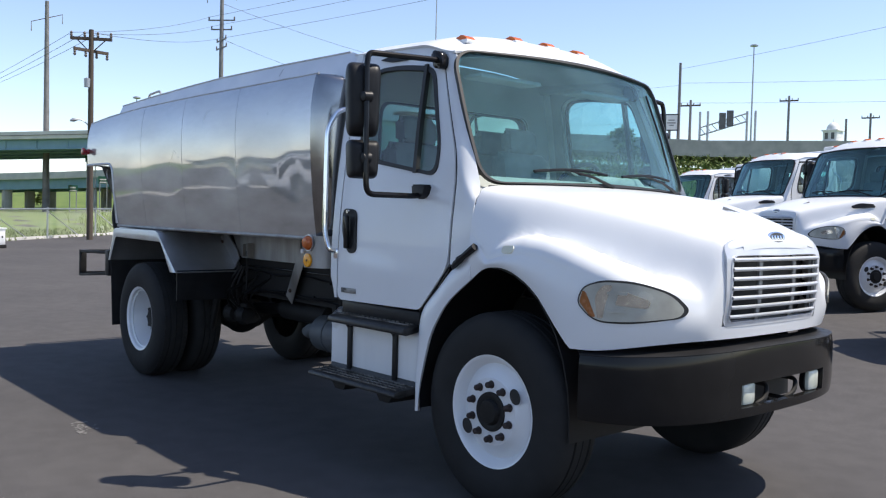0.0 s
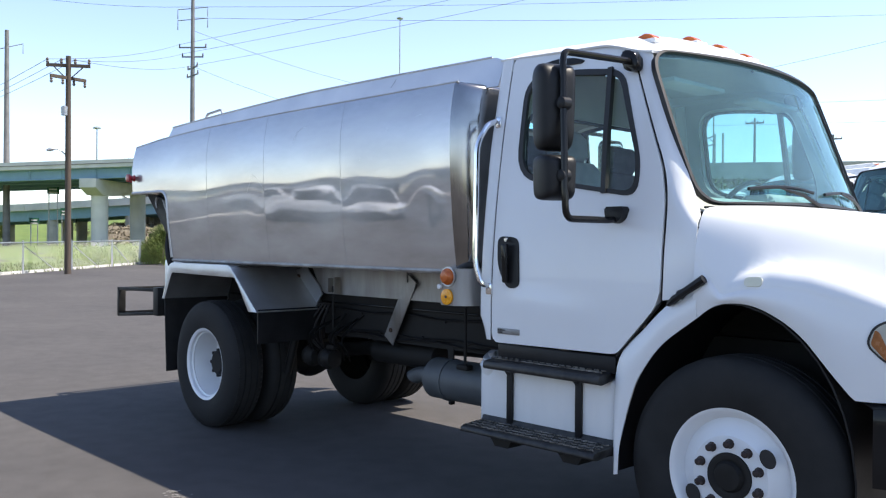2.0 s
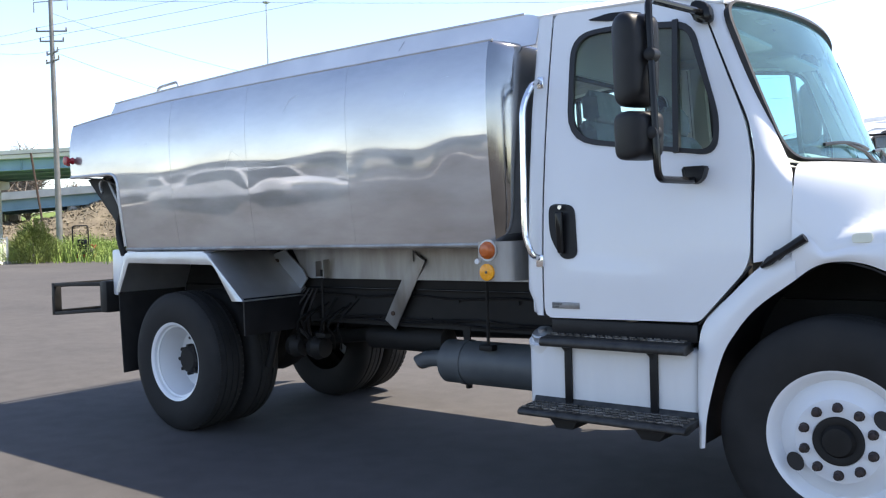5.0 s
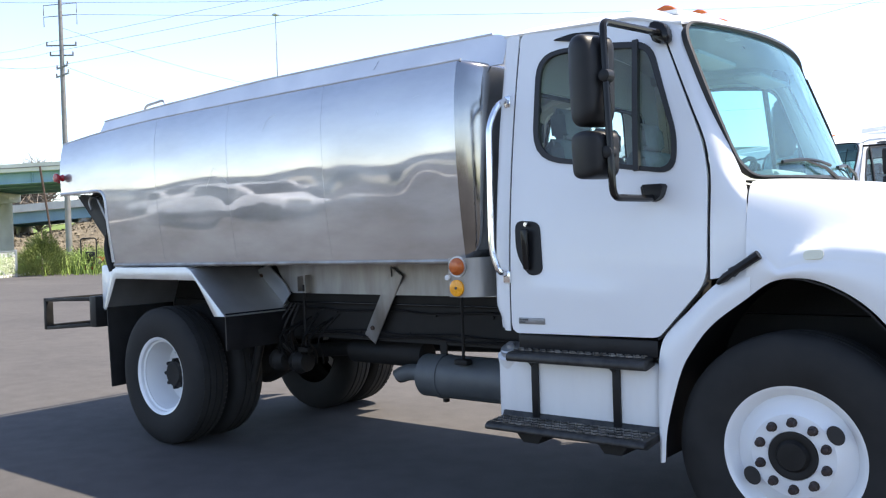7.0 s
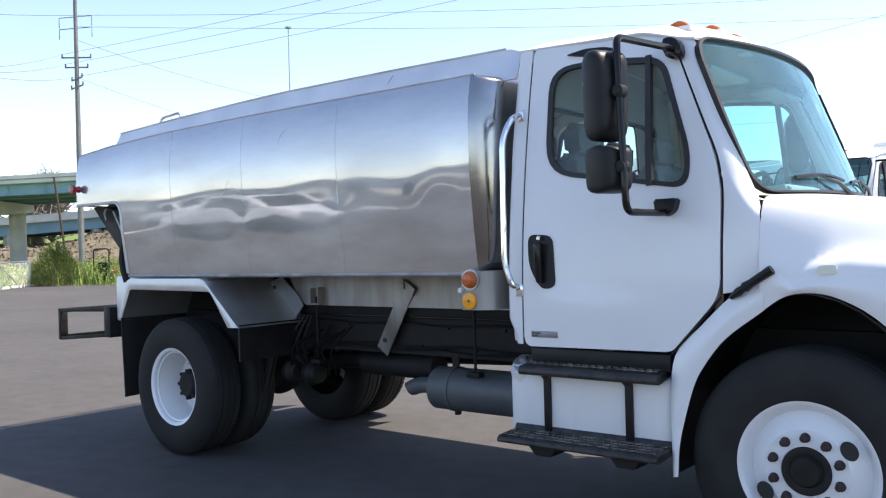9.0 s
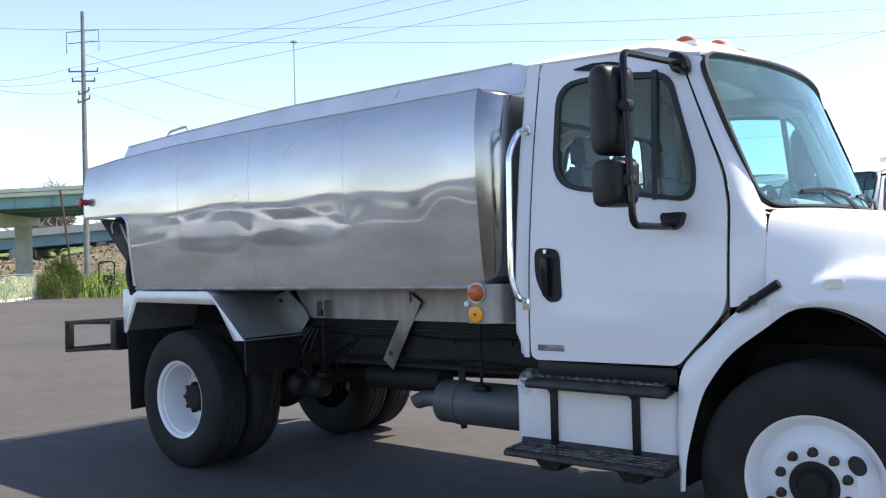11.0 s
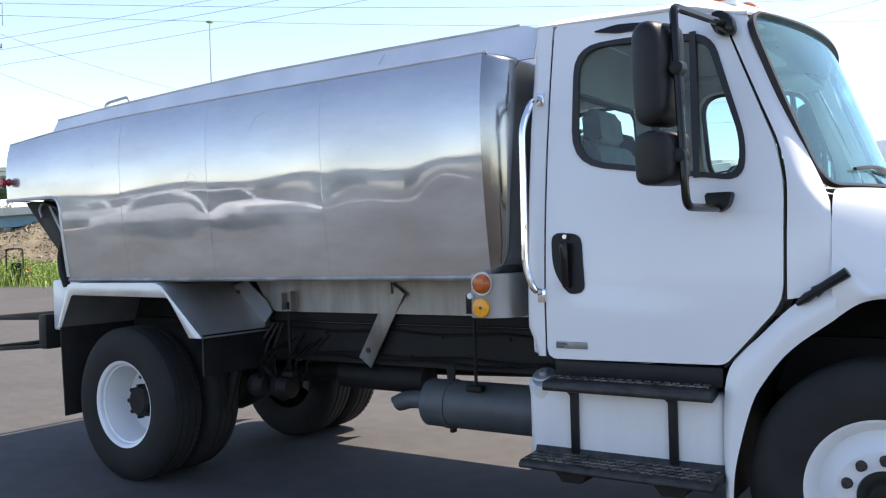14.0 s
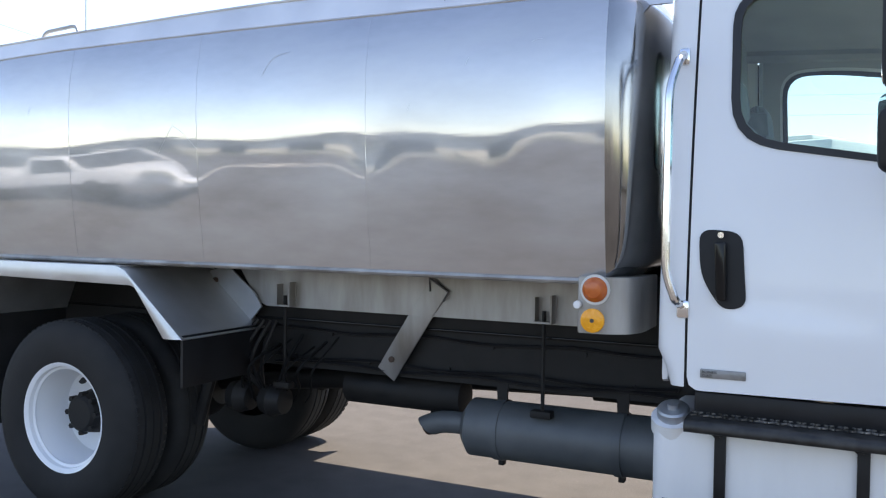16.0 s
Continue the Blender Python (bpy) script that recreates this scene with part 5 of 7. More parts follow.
def build_chassis(truck):
    for sg in (-1, 1):
        part("frame_rail", prism([(sg * 0.43, 0.80), (sg * 0.43, 1.06), (sg * 0.35, 1.06), (sg * 0.35, 1.05), (sg * 0.42, 1.05), (sg * 0.42, 0.81), (sg * 0.35, 0.81), (sg * 0.35, 0.80)], -6.35, 0.85, "x"), FRAMEBLACK, truck, "black chassis rail")
        part("subframe_rail", boxed((-5.6, sg * 0.36, 1.06), (-1.60, sg * 0.45, 1.355), 0.006), FRAMEBLACK, truck)
        for k in range(10):
            x = -1.75 - 0.23 * k
            part("rail_bolt", lathe([(sg * 0.43, 0.012), (sg * 0.445, 0.012), (sg * 0.445, 0)], 6, (x, 0, 0.86 + 0.13 * (k % 2))), FRAMEBLACK, truck)
        sp = part("leaf_spring", tube(bmesh.new(), smooth_path([(-5.35, sg * 0.40, 0.82), (-4.64, sg * 0.40, 0.66), (-3.90, sg * 0.40, 0.84)], 6), [0.03] * 13, 6), FRAMEBLACK, truck)
        part("front_spring", tube(bmesh.new(), smooth_path([(-0.65, sg * 0.42, 0.72), (0, sg * 0.42, 0.62), (0.65, sg * 0.42, 0.72)], 6), 0.035, 6), FRAMEBLACK, truck)
        part("shock_absorber", tube(bmesh.new(), [(-3.98, sg * 0.55, 1.02), (-4.12, sg * 0.6, 0.46)], 0.035, 10), FRAMEBLACK, truck)
        bm = bmesh.new()
        for q in range(4):
            tube(bm, smooth_path([(-3.66 - 0.04 * q, sg * 0.52, 1.05), (-3.72 - 0.05 * q, sg * (0.56 + 0.02 * q), 0.85), (-3.76, sg * 0.50, 0.66), (-3.90, sg * 0.45, 0.56)], 5), 0.011, 6)
        part("brake_hose", bm, BLACK, truck, "looped black brake hoses")
    for x in (-5.9, -5.2, -3.7, -2.8, -1.9, -0.9, 0.5):
        part("cross_member", boxed((x - 0.05, -0.42, 0.84), (x + 0.05, 0.42, 1.02), 0.01), FRAMEBLACK, truck)
    part("rear_axle", tube(bmesh.new(), [(-4.64, -0.95, 0.522), (-4.64, -0.3, 0.53), (-4.64, -0.16, 0.56), (-4.64, 0.16, 0.56), (-4.64, 0.3, 0.53), (-4.64, 0.95, 0.522)], [0.07, 0.08, 0.19, 0.19, 0.08, 0.07], 16), FRAMEBLACK, truck)
    part("differential", lathe([(-4.45, 0.12), (-4.55, 0.20), (-4.64, 0.235), (-4.80, 0.20), (-4.86, 0.0)], 24, (0, 0, 0.55), "x"), FRAMEBLACK, truck)
    part("drive_shaft", tube(bmesh.new(), [(-4.45, 0, 0.58), (-2.9, 0, 0.74), (-1.3, 0, 0.80)], 0.06, 12), FRAMEBLACK, truck)
    part("front_axle", tube(bmesh.new(), [(0, -0.92, 0.522), (0, -0.6, 0.45), (0, 0.6, 0.45), (0, 0.92, 0.522)], 0.06, 10), FRAMEBLACK, truck)
    part("gearbox", boxed((-1.6, -0.24, 0.56), (-0.5, 0.24, 1.05), 0.08), FRAMEBLACK, truck)
    part("engine", boxed((-0.5, -0.32, 0.55), (0.75, 0.32, 1.25), 0.06), FRAMEBLACK, truck)
    part("air_tank", lathe([(-3.35, 0.0), (-3.33, 0.09), (-2.65, 0.09), (-2.63, 0.0)], 20, (0, -0.28, 0.70), "x"), FRAMEBLACK, truck)
    part("air_tank", lathe([(-2.10, 0.0), (-2.08, 0.085), (-1.62, 0.085), (-1.60, 0.0)], 20, (0, 0.10, 0.76), "x"), FRAMEBLACK, truck)
    part("drain_valve", boxed((-2.84, -0.30, 0.575), (-2.78, -0.25, 0.62), 0.006), FRAMEBLACK, truck)
    # hangers from the frame to the muffler, pipes and lines along the frame
    for x in (-2.385, -1.80):
        part("muffler_hanger", prism([(x - 0.022, 0.70), (x + 0.022, 0.70), (x + 0.03, 0.83), (x - 0.03, 0.83)], -0.435, -0.42, "y"), FRAMEBLACK, truck)
    for k, (z, y) in enumerate(((0.835, -0.452), (0.862, -0.455), (1.01, -0.447))):
        part("air_line", tube(bmesh.new(), smooth_path([(-1.55 - 0.24 * j, y, z + 0.010 * math.sin(j * 1.9 + k * 2)) for j in range(10)], 3), 0.0085, 6), BLACK, truck)
    part("frame_flange", boxed((-5.6, -0.462, 1.050), (-1.55, -0.44, 1.062), 0.003), GLOSSBLACK, truck)
    rng = random.Random(5)
    for k in range(7):
        x = -3.30 - 0.075 * k
        part("brake_line", tube(bmesh.new(), smooth_path([(x, -0.46, 0.98 - 0.03 * (k % 3)), (x - 0.05, -0.55 - rng.uniform(0, 0.12), 0.82), (x - 0.13, -0.52, 0.66 + rng.uniform(-0.04, 0.05)), (x - 0.25, -0.40, 0.60)], 4), 0.006 + 0.003 * (k % 2), 6), BLACKLINE, truck)
    for x in (-3.44, -3.66):
        part("brake_chamber", lathe([(0.0, 0.0), (0.0, 0.075), (0.05, 0.085), (0.06, 0.092), (0.07, 0.085), (0.13, 0.07), (0.14, 0.0)], 20, (x - 0.3, -0.50, 0.62), "x"), FRAMEBLACK, truck)
    # exhaust under the kerb side
    mf = part("muffler", lathe([(-2.575, 0.0), (-2.57, 0.095), (-2.535, 0.140), (-1.55, 0.140), (-1.52, 0.0)], 32, (0, -0.42, 0.595), "x"), GREY, truck, "grey painted muffler with strap bands")
    for x in (-2.385, -1.80):
        part("muffler_band", lathe([(x - 0.02, 0.139), (x - 0.02, 0.146), (x + 0.02, 0.146), (x + 0.02, 0.139)], 32, (0, -0.42, 0.595), "x"), GREY, mf)
        part("band_bolt", boxed((x - 0.014, -0.44, 0.425), (x + 0.014, -0.40, 0.46), 0.004), FRAMEBLACK, mf)
    part("tail_pipe", tail_tip(tube(bmesh.new(), smooth_path([(-2.55, -0.42, 0.60), (-2.66, -0.42, 0.60), (-2.745, -0.41, 0.585), (-2.85, -0.39, 0.54)], 5), 0.055, 16, False)), GREY, mf)
    part("tail_bore", tube(bmesh.new(), smooth_path([(-2.66, -0.42, 0.60), (-2.745, -0.41, 0.585), (-2.80, -0.40, 0.562)], 4), 0.049, 14), RUST, mf)
    # fuel tank with steps
    ft = part("fuel_tank", boxed((-1.535, -1.045, 0.50), (-0.592, -0.50, 0.872), 0.045, 4), OLDWHITE, truck, "white painted fuel tank under the door")
    part("tank_cap", lathe([(0.0, 0.0), (0.0, 0.052), (0.028, 0.052), (0.034, 0.046), (0.034, 0.02), (0.05, 0.018), (0.05, 0)], 24, (0, 0, 0), "z"), GALV, ft, "grey fuel cap").matrix_basis = pose(-1.465, -0.985, 0.868, 24, 0, 0) @ Matrix.Diagonal((1.15, 1.15, 1.25, 1))
    part("cap_collar", lathe([(-0.04, 0.075), (0.004, 0.072), (0.004, 0.05)], 24, (0, 0, 0), "z"), OLDWHITE, ft).matrix_basis = pose(-1.465, -0.985, 0.868, 24, 0, 0) @ Matrix.Diagonal((1.15, 1.15, 1.25, 1))
    for sg in (-1, 1):
        if sg > 0:
            part("side_tank", boxed((-1.50, 0.50, 0.50), (-0.60, 1.04, 0.872), 0.045, 4), OLDWHITE, truck)
        up = part("upper_step", prism(rounded([(sg * 1.03, 0.905, 0.005), (sg * 1.15, 0.895, 0.02), (sg * 1.155, 0.855, 0.02), (sg * 1.13, 0.848, 0.01), (sg * 1.03, 0.862, 0.005)], 3), -1.40, -0.628, "x", 0.006), TREAD, truck, "worn black upper step")
        lo = part("lower_step", prism(rounded([(sg * 1.035, 0.575, 0.004), (sg * 1.05, 0.575, 0.004), (sg * 1.06, 0.548, 0.004), (sg * 1.225, 0.538, 0.015), (sg * 1.235, 0.508, 0.012), (sg * 1.20, 0.50, 0.01), (sg * 1.035, 0.515, 0.004)], 3), -1.49, -0.60, "x", 0.006), TREAD, truck, "worn black lower step with cleats")
        for st, y0, z0, ny in ((up, 1.055, 0.909, 2), (lo, 1.085, 0.5535, 4)):
            bm = bmesh.new()
            for i in range(34 if st is up else 40):
                for j in range(ny):
                    x = -1.375 + i * 0.0217 if st is up else -1.465 + i * 0.0215
                    m = Matrix.Translation((x, sg * (y0 + j * 0.038), z0 - 0.0025 * j)) @ Matrix.Rotation(0.7 if (i + j) % 2 else -0.7, 4, "Z")
                    bmesh.ops.create_cube(bm, size=1, matrix=m @ Matrix.Diagonal((0.022, 0.006, 0.006, 1)))
            tagged(part("cleat_pattern", bm, WORN, st), kind="stuff")
        for x in (-1.285, -0.82):
            bm = bmesh.new()
            box(bm, (x - 0.02, sg * 1.046, 0.555), (x + 0.02, sg * 1.062, 0.872), 0.003)
            beam(bm, (x - 0.004, sg * 1.054, 0.82), (x - 0.05, sg * 1.054, 0.866), 0.016, 0.025, (0, 1, 0))
            part("step_hanger", bm, BLACK, truck)
            part("tank_bracket", prism([(x - 0.08, 0.50), (x + 0.10, 0.50), (x + 0.06, 0.44), (x - 0.03, 0.44)], sg * 0.60, sg * 1.14, "y"), FRAMEBLACK, truck)
    # rear bumper frame, loops at both sides
    bm = bmesh.new()
    for sg in (-1, 1):
        box(bm, (-6.60, sg * 0.885, 0.785), (-6.555, sg * 0.955, 1.07), 0.006)
        for z in (0.80, 1.055):
            beam(bm, (-6.55, sg * 0.94, z), (-5.75, sg * 0.94, z + (0.02 if z > 1 else 0.06)), 0.03, 0.03, (0, 0, 1), 0.003)
        box(bm, (-5.80, sg * 0.70, 0.84), (-5.70, sg * 0.96, 1.10), 0.006)
        box(bm, (-6.0, sg * 0.34, 0.86), (-5.5, sg * 0.42, 1.04), 0.006)
    box(bm, (-6.60, -0.90, 0.785), (-6.56, 0.90, 0.83), 0.006)
    box(bm, (-6.60, -0.90, 1.03), (-6.56, 0.90, 1.07), 0.006)
    part("rear_bumper", bm, FRAMEBLACK, truck, "open black rear bumper frame")
    part("rear_cabinet", boxed((-5.70, -0.90, 0.98), (-5.36, 0.90, 1.36), 0.02), WHITE, truck, "white rear pump cabinet")


tank_truck = thing("tank_truck", "white cab truck with a polished stainless steel tank body", "truck")


def build_cab(truck):
    build_hood(truck)
    build_cab_shell(truck)
    build_roof_lamps(truck)
    build_front(truck)
    build_interior(truck)
    for sg in (-1, 1):
        build_door(truck, sg)
        build_fender_tail(truck, sg)
        build_arch_liner(truck, sg)
        build_lights(truck, sg)
        build_mirror(truck, sg)
        wheel_set(truck, 0.0, 1.05, sg, front=True)


build_cab(tank_truck)
for sg in (-1, 1):
    wheel_set(tank_truck, -4.64, 1.06, sg, dual=True)
build_tank(tank_truck)
build_chassis(tank_truck)


# ---- ground ----
def rise(x, y):
    """The lot climbs a little towards the fence; the land beyond rises to a bank."""
    a = 0.0155 * max(0.0, -x - 8.0)
    b = 0.04 * max(0.0, y - 3.0)
    return min(a, 0.9) + min(b, 0.45) * smoothstep(-16, -9, x)


def fence_x(y):
    return -26.3 - 0.86 * (y - 1.5) if y > 1.5 else -26.3 - 0.2 * (y - 1.5)


def build_ground():
    # the lot, graded finely near the truck and coarsely far off
    xs = [-90, -70, -58, -50, -44, -40, -36, -32, -28, -24, -20, -16, -12, -9, -6, -3, 0, 3, 6, 10, 16, 25, 40, 80]
    ys = [-120, -80, -50, -30, -20, -12, -8, -5, -2, 0, 2, 4, 7, 10, 14, 18, 22, 26, 32, 40, 46]
    bm = bmesh.new()
    vs = [[bm.verts.new((x, y, rise(x, y))) for y in ys] for x in xs]
    for i in range(len(xs) - 1):
        for j in range(len(ys) - 1):
            bm.faces.new((vs[i][j], vs[i + 1][j], vs[i + 1][j + 1], vs[i][j + 1]))
    lot = part("pavement", bm, ASPHALT, None)
    tagged(lot, "dark grey asphalt parking lot", "pavement", "", "structure")
    # pale residue spilt on the asphalt
    rng = random.Random(77)
    for x, y, long, wide, turn in ((-2.94, -2.13, 0.13, 0.07, 0.3), (-3.08, -2.10, 0.05, 0.03, 1.0), (-2.80, -2.20, 0.06, 0.03, 0.1)):
        bm = bmesh.new()
        for _ in range(26):
            px, py, r = rng.gauss(0, long * 0.45), rng.gauss(0, wide * 0.45), rng.uniform(0.004, 0.013)
            px, py = px * math.cos(turn) - py * math.sin(turn), px * math.sin(turn) + py * math.cos(turn)
            ring = [(x + px + r * rng.uniform(0.6, 1.3) * math.cos(a), y + py + r * rng.uniform(0.6, 1.3) * math.sin(a), 0.004 + rng.uniform(0, 0.002)) for a in (2 * math.pi * k / 9 for k in range(9))]
            bm.faces.new([bm.verts.new(q) for q in ring])
        part("residue", bm, PALESTAIN, lot)
    # one great sheet of grass below it out to the horizon
    bm = bmesh.new()
    g = [-4000, -1500, -700, -350, -220, -160, -130, -110, -96, -84, -74, -66, -60, -52, -44, -30, 0, 40, 80, 140, 300, 900, 4000]
    h = [-4000, -1200, -500, -200, -80, -40, 0, 6, 12, 20, 28, 36, 44, 52, 60, 70, 82, 96, 115, 140, 180, 260, 500, 1200, 4000]
    vs = [[bm.verts.new((x, y, land(x, y))) for y in h] for x in g]
    for i in range(len(g) - 1):
        for j in range(len(h) - 1):
            bm.faces.new((vs[i][j], vs[i + 1][j], vs[i + 1][j + 1], vs[i][j + 1]))
    tagged(part("ground", bm, GRASS, None), "green grass land beyond the lot", "ground", "", "structure")


ROAD_A, ROAD_D = Vector((-78.0, 20.7)), Vector((0.754, 0.657))
ROAD_N = Vector((-0.657, 0.754))


def road_at(s, off=0.0):
    return ROAD_A + ROAD_D * s + ROAD_N * off


def land(x, y):
    z = rise(x, y) - 0.35
    p = Vector((x, y)) - ROAD_A
    s, n = p.dot(ROAD_D), p.dot(ROAD_N)
    # embankment of the high road to the east, a hill under the ramps to the west
    bank = smoothstep(26, 44, s) * smoothstep(-13, 0, n) * 5.9
    hill = 5.0 * smoothstep(30, 70, n) * (1 - smoothstep(10, 40, s)) + 3.2 * smoothstep(14, 26, n) * smoothstep(2, 14, s) * (1 - bank / 6)
    return z + max(bank, hill)


build_ground()


def gz(x, y):
    return max(rise(x, y), land(x, y)) if x < fence_x(y) - 0.3 or y > 46 else rise(x, y)


def build_beyond():
    # strip of grass from the fence line outwards, lying on the lot's edge
    def f(u, v):
        y = -10 + 56 * v
        x = fence_x(y) - 0.25 - 60 * u
        return (x, y, rise(x, y) + 0.03 + 0.06 * math.sin(y * 1.7) * math.sin(u * 30) * min(1, u * 8))
    tagged(part("verge", sheet(f, 24, 60), GRASS, None), "mown green grass behind the fence", "grass", "", "structure")
    def k(u, v):
        y = -30 + 76 * v
        x = fence_x(y) - 0.25 + 0.18 * u
        return (x, y, rise(x, y) + 0.10 * math.sin(u * math.pi))
    tagged(part("kerb", sheet(k, 4, 40), CONCRETE, None), "low concrete kerb at the lot's edge", "kerb", "", "structure")


build_beyond()


# ---- the raised road and the ramp ----
def along(a, b, z0a, z0b, prof, name, mat, parent, steps=1, label=""):
    """A profile of (offset, height) swept from a to b in plan."""
    a, b = Vector(a), Vector(b)
    d = (b - a).normalized()
    n = Vector((-d.y, d.x))
    bm = bmesh.new()
    rings = []
    for i in range(steps + 1):
        t = i / steps
        c, z = a.lerp(b, t), z0a + (z0b - z0a) * t
        rings.append([bm.verts.new((c.x + n.x * o, c.y + n.y * o, z + q)) for o, q in prof])
    for r, s in zip(rings, rings[1:]):
        for k in range(len(prof)):
            bm.faces.new((r[k], r[(k + 1) % len(prof)], s[(k + 1) % len(prof)], s[k]))
    bm.faces.new(rings[0])
    bm.faces.new(rings[-1][::-1])
    return part(name, bm, mat, parent, label, 0.3)


def build_bridge():
    br = thing("highway_bridge", "concrete highway bridge on blue-green steel girders", "bridge")
    top_at = lambda q: 8.3 + 0.03 * (q - 5)
    west, east = road_at(-70), road_at(30)
    tw, te = top_at(-70), top_at(30)
    along(west, east, tw, te, [(-0.15, 0), (0.2, 0), (0.25, -0.5), (11.75, -0.5), (11.8, 0), (12.15, 0), (12.15, -0.66), (-0.15, -0.66)], "deck", BRIDGECONC, br, 10)
    along(west, east, tw, te, [(-0.20, -0.30), (-0.15, -0.30), (-0.15, -0.36), (-0.20, -0.36)], "parapet_groove", ROOFING, br)
    for o in (0.5, 4.0, 8.0, 11.5):
        along(west, east, tw, te, [(o - 0.2, -0.66), (o + 0.2, -0.66), (o + 0.2, -0.71), (o + 0.03, -0.73), (o + 0.03, -1.50), (o + 0.2, -1.52), (o + 0.2, -1.57), (o - 0.2, -1.57), (o - 0.2, -1.52), (o - 0.03, -1.50), (o - 0.03, -0.73), (o - 0.2, -0.71)], "girder", GIRDER, br)
    for s in range(-68, 30, 3):
        p = road_at(s, 0.42)
        top = top_at(s)
        part("stiffener", boxed((p.x - 0.06, p.y - 0.06, top - 1.5), (p.x + 0.06, p.y + 0.06, top - 0.72)), GIRDER, br)
    for s in (-50, -22, 6.6, 29):
        top = top_at(s)
        c = road_at(s, 1.9)
        g0 = land(c.x, c.y) - 0.5
        part("pier_column", lathe([(g0, 0.72), (top - 2.9, 0.72)], 24, (c.x, c.y, 0), "z"), BRIDGECONC, br)
        m = Matrix.Translation((c.x, c.y, 0)) @ Matrix.Rotation(math.atan2(ROAD_N.y, ROAD_N.x), 4, "Z")
        bm = prism([(-2.2, top - 1.58), (9.5, top - 1.58), (9.5, top - 2.3), (1.0, top - 2.95), (-0.9, top - 2.95), (-2.2, top - 2.35)], -0.75, 0.75, "y", 0.05)
        bm.transform(m)
        part("pier_cap", bm, BRIDGECONC, br)
        c2 = road_at(s, 9.5)
        part("pier_column", lathe([(land(c2.x, c2.y) - 0.5, 0.72), (top - 2.4, 0.72)], 24, (c2.x, c2.y, 0), "z"), BRIDGECONC, br)
    ramp_ob = thing("ramp_bridge", "lower curved ramp on concrete piers with a blue girder", "bridge")
    pts = [Vector((-150, 6)), Vector((-104, 30)), Vector((-84, 48)), Vector((-62, 70))]
    hs = [4.3, 5.6, 7.2, 8.6]
    for (a, b), (z0, z1) in zip(zip(pts, pts[1:]), zip(hs, hs[1:])):
        along(a, b, z0, z1, [(-0.15, 0), (0.2, 0), (0.25, -0.6), (8.7, -0.6), (8.8, 0), (9.1, 0), (9.1, -0.8), (-0.15, -0.8)], "deck", BRIDGECONC, ramp_ob)
        along(a, b, z0, z1, [(0.4, -0.8), (0.8, -0.8), (0.8, -2.0), (0.4, -2.0)], "girder", GIRDER, ramp_ob)
        along(a, b, z0, z1, [(8.0, -0.8), (8.4, -0.8), (8.4, -2.0), (8.0, -2.0)], "girder", GIRDER, ramp_ob)
        for t in (0.1, 0.45, 0.8):
            d = (b - a).normalized()
            for o in (1.0, 4.5, 8.0):
                c = a.lerp(b, t) + Vector((-d.y, d.x)) * o
                z = z0 + (z1 - z0) * t
                part("pier_column", boxed((c.x - 0.5, c.y - 0.5, land(c.x, c.y) - 0.5), (c.x + 0.5, c.y + 0.5, z - 2.0), 0.05), CONCRETE, ramp_ob)
    road = thing("raised_road", "raised highway with a long concrete barrier above a grass bank", "road", "", "structure")
    prof = [(-0.15, 0), (0.2, 0), (0.3, -0.7), (12, -0.7), (12, -1.3), (0.0, -1.3)]
    for s0, s1, z0, z1 in ((30, 56, te, 8.02), (56, 72, 8.02, 8.18), (72, 190, 8.18, 7.6)):
        along(road_at(s0), road_at(s1), z0, z1, prof, "barrier", CONCRETE, road, 6)


build_bridge()


# ---- vegetation ----
def build_tree(label, at, height, mat, seed, leaves=1600, leaf=0.22, spread=0.42):
    rng = random.Random(seed)
    ob = thing("tree", label, "tree", "", "", (at[0], at[1], gz(*at) - 0.1))
    bm = bmesh.new()
    top = Vector((rng.gauss(0, 0.3), rng.gauss(0, 0.3), height * 0.75))
    tube(bm, [(0, 0, 0), top * 0.4, top], [height * 0.03, height * 0.022, height * 0.006], 7)
    tips = []
    for k in range(26 if leaves else 60):
        t = rng.uniform(0.3, 0.98)
        b = top * t
        d = Vector((rng.gauss(0, 1), rng.gauss(0, 1), rng.uniform(0.2, 1.1))).normalized() * height * spread * rng.uniform(0.4, 1.0) * (1.1 - t * 0.6)
        tube(bm, [b, b + d * 0.5 + Vector((0, 0, height * 0.03)), b + d], [height * 0.010, height * 0.006, height * 0.002], 4)
        tips.append(b + d)
        for _ in range(3 if leaves else 9):
            s = b + d * rng.uniform(0.3, 1)
            e = s + Vector((rng.gauss(0, 1), rng.gauss(0, 1), rng.uniform(-0.1, 1.2))).normalized() * height * 0.14
            tube(bm, [s, e], [height * 0.004, height * 0.0012], 3)
            tips.append(e)
    part("trunk", bm, TWIG, ob)
    if leaves:
        bm = bmesh.new()
        for _ in range(leaves):
            p = rng.choice(tips) + Vector((rng.gauss(0, 1), rng.gauss(0, 1), rng.gauss(0, 1))) * height * 0.05
            a, b = (Vector((rng.gauss(0, 1), rng.gauss(0, 1), rng.gauss(0, 1))).normalized() * leaf * q for q in (1, 0.55))
            bm.faces.new([bm.verts.new(q) for q in (p - a, p + b, p + a, p - b)])
        part("crown", bm, mat, ob, fix=False)


def spot(az, dist, cam_at=(1.05, -4.75)):
    a = radians(az)
    return (cam_at[0] + dist * math.cos(a), cam_at[1] + dist * math.sin(a))


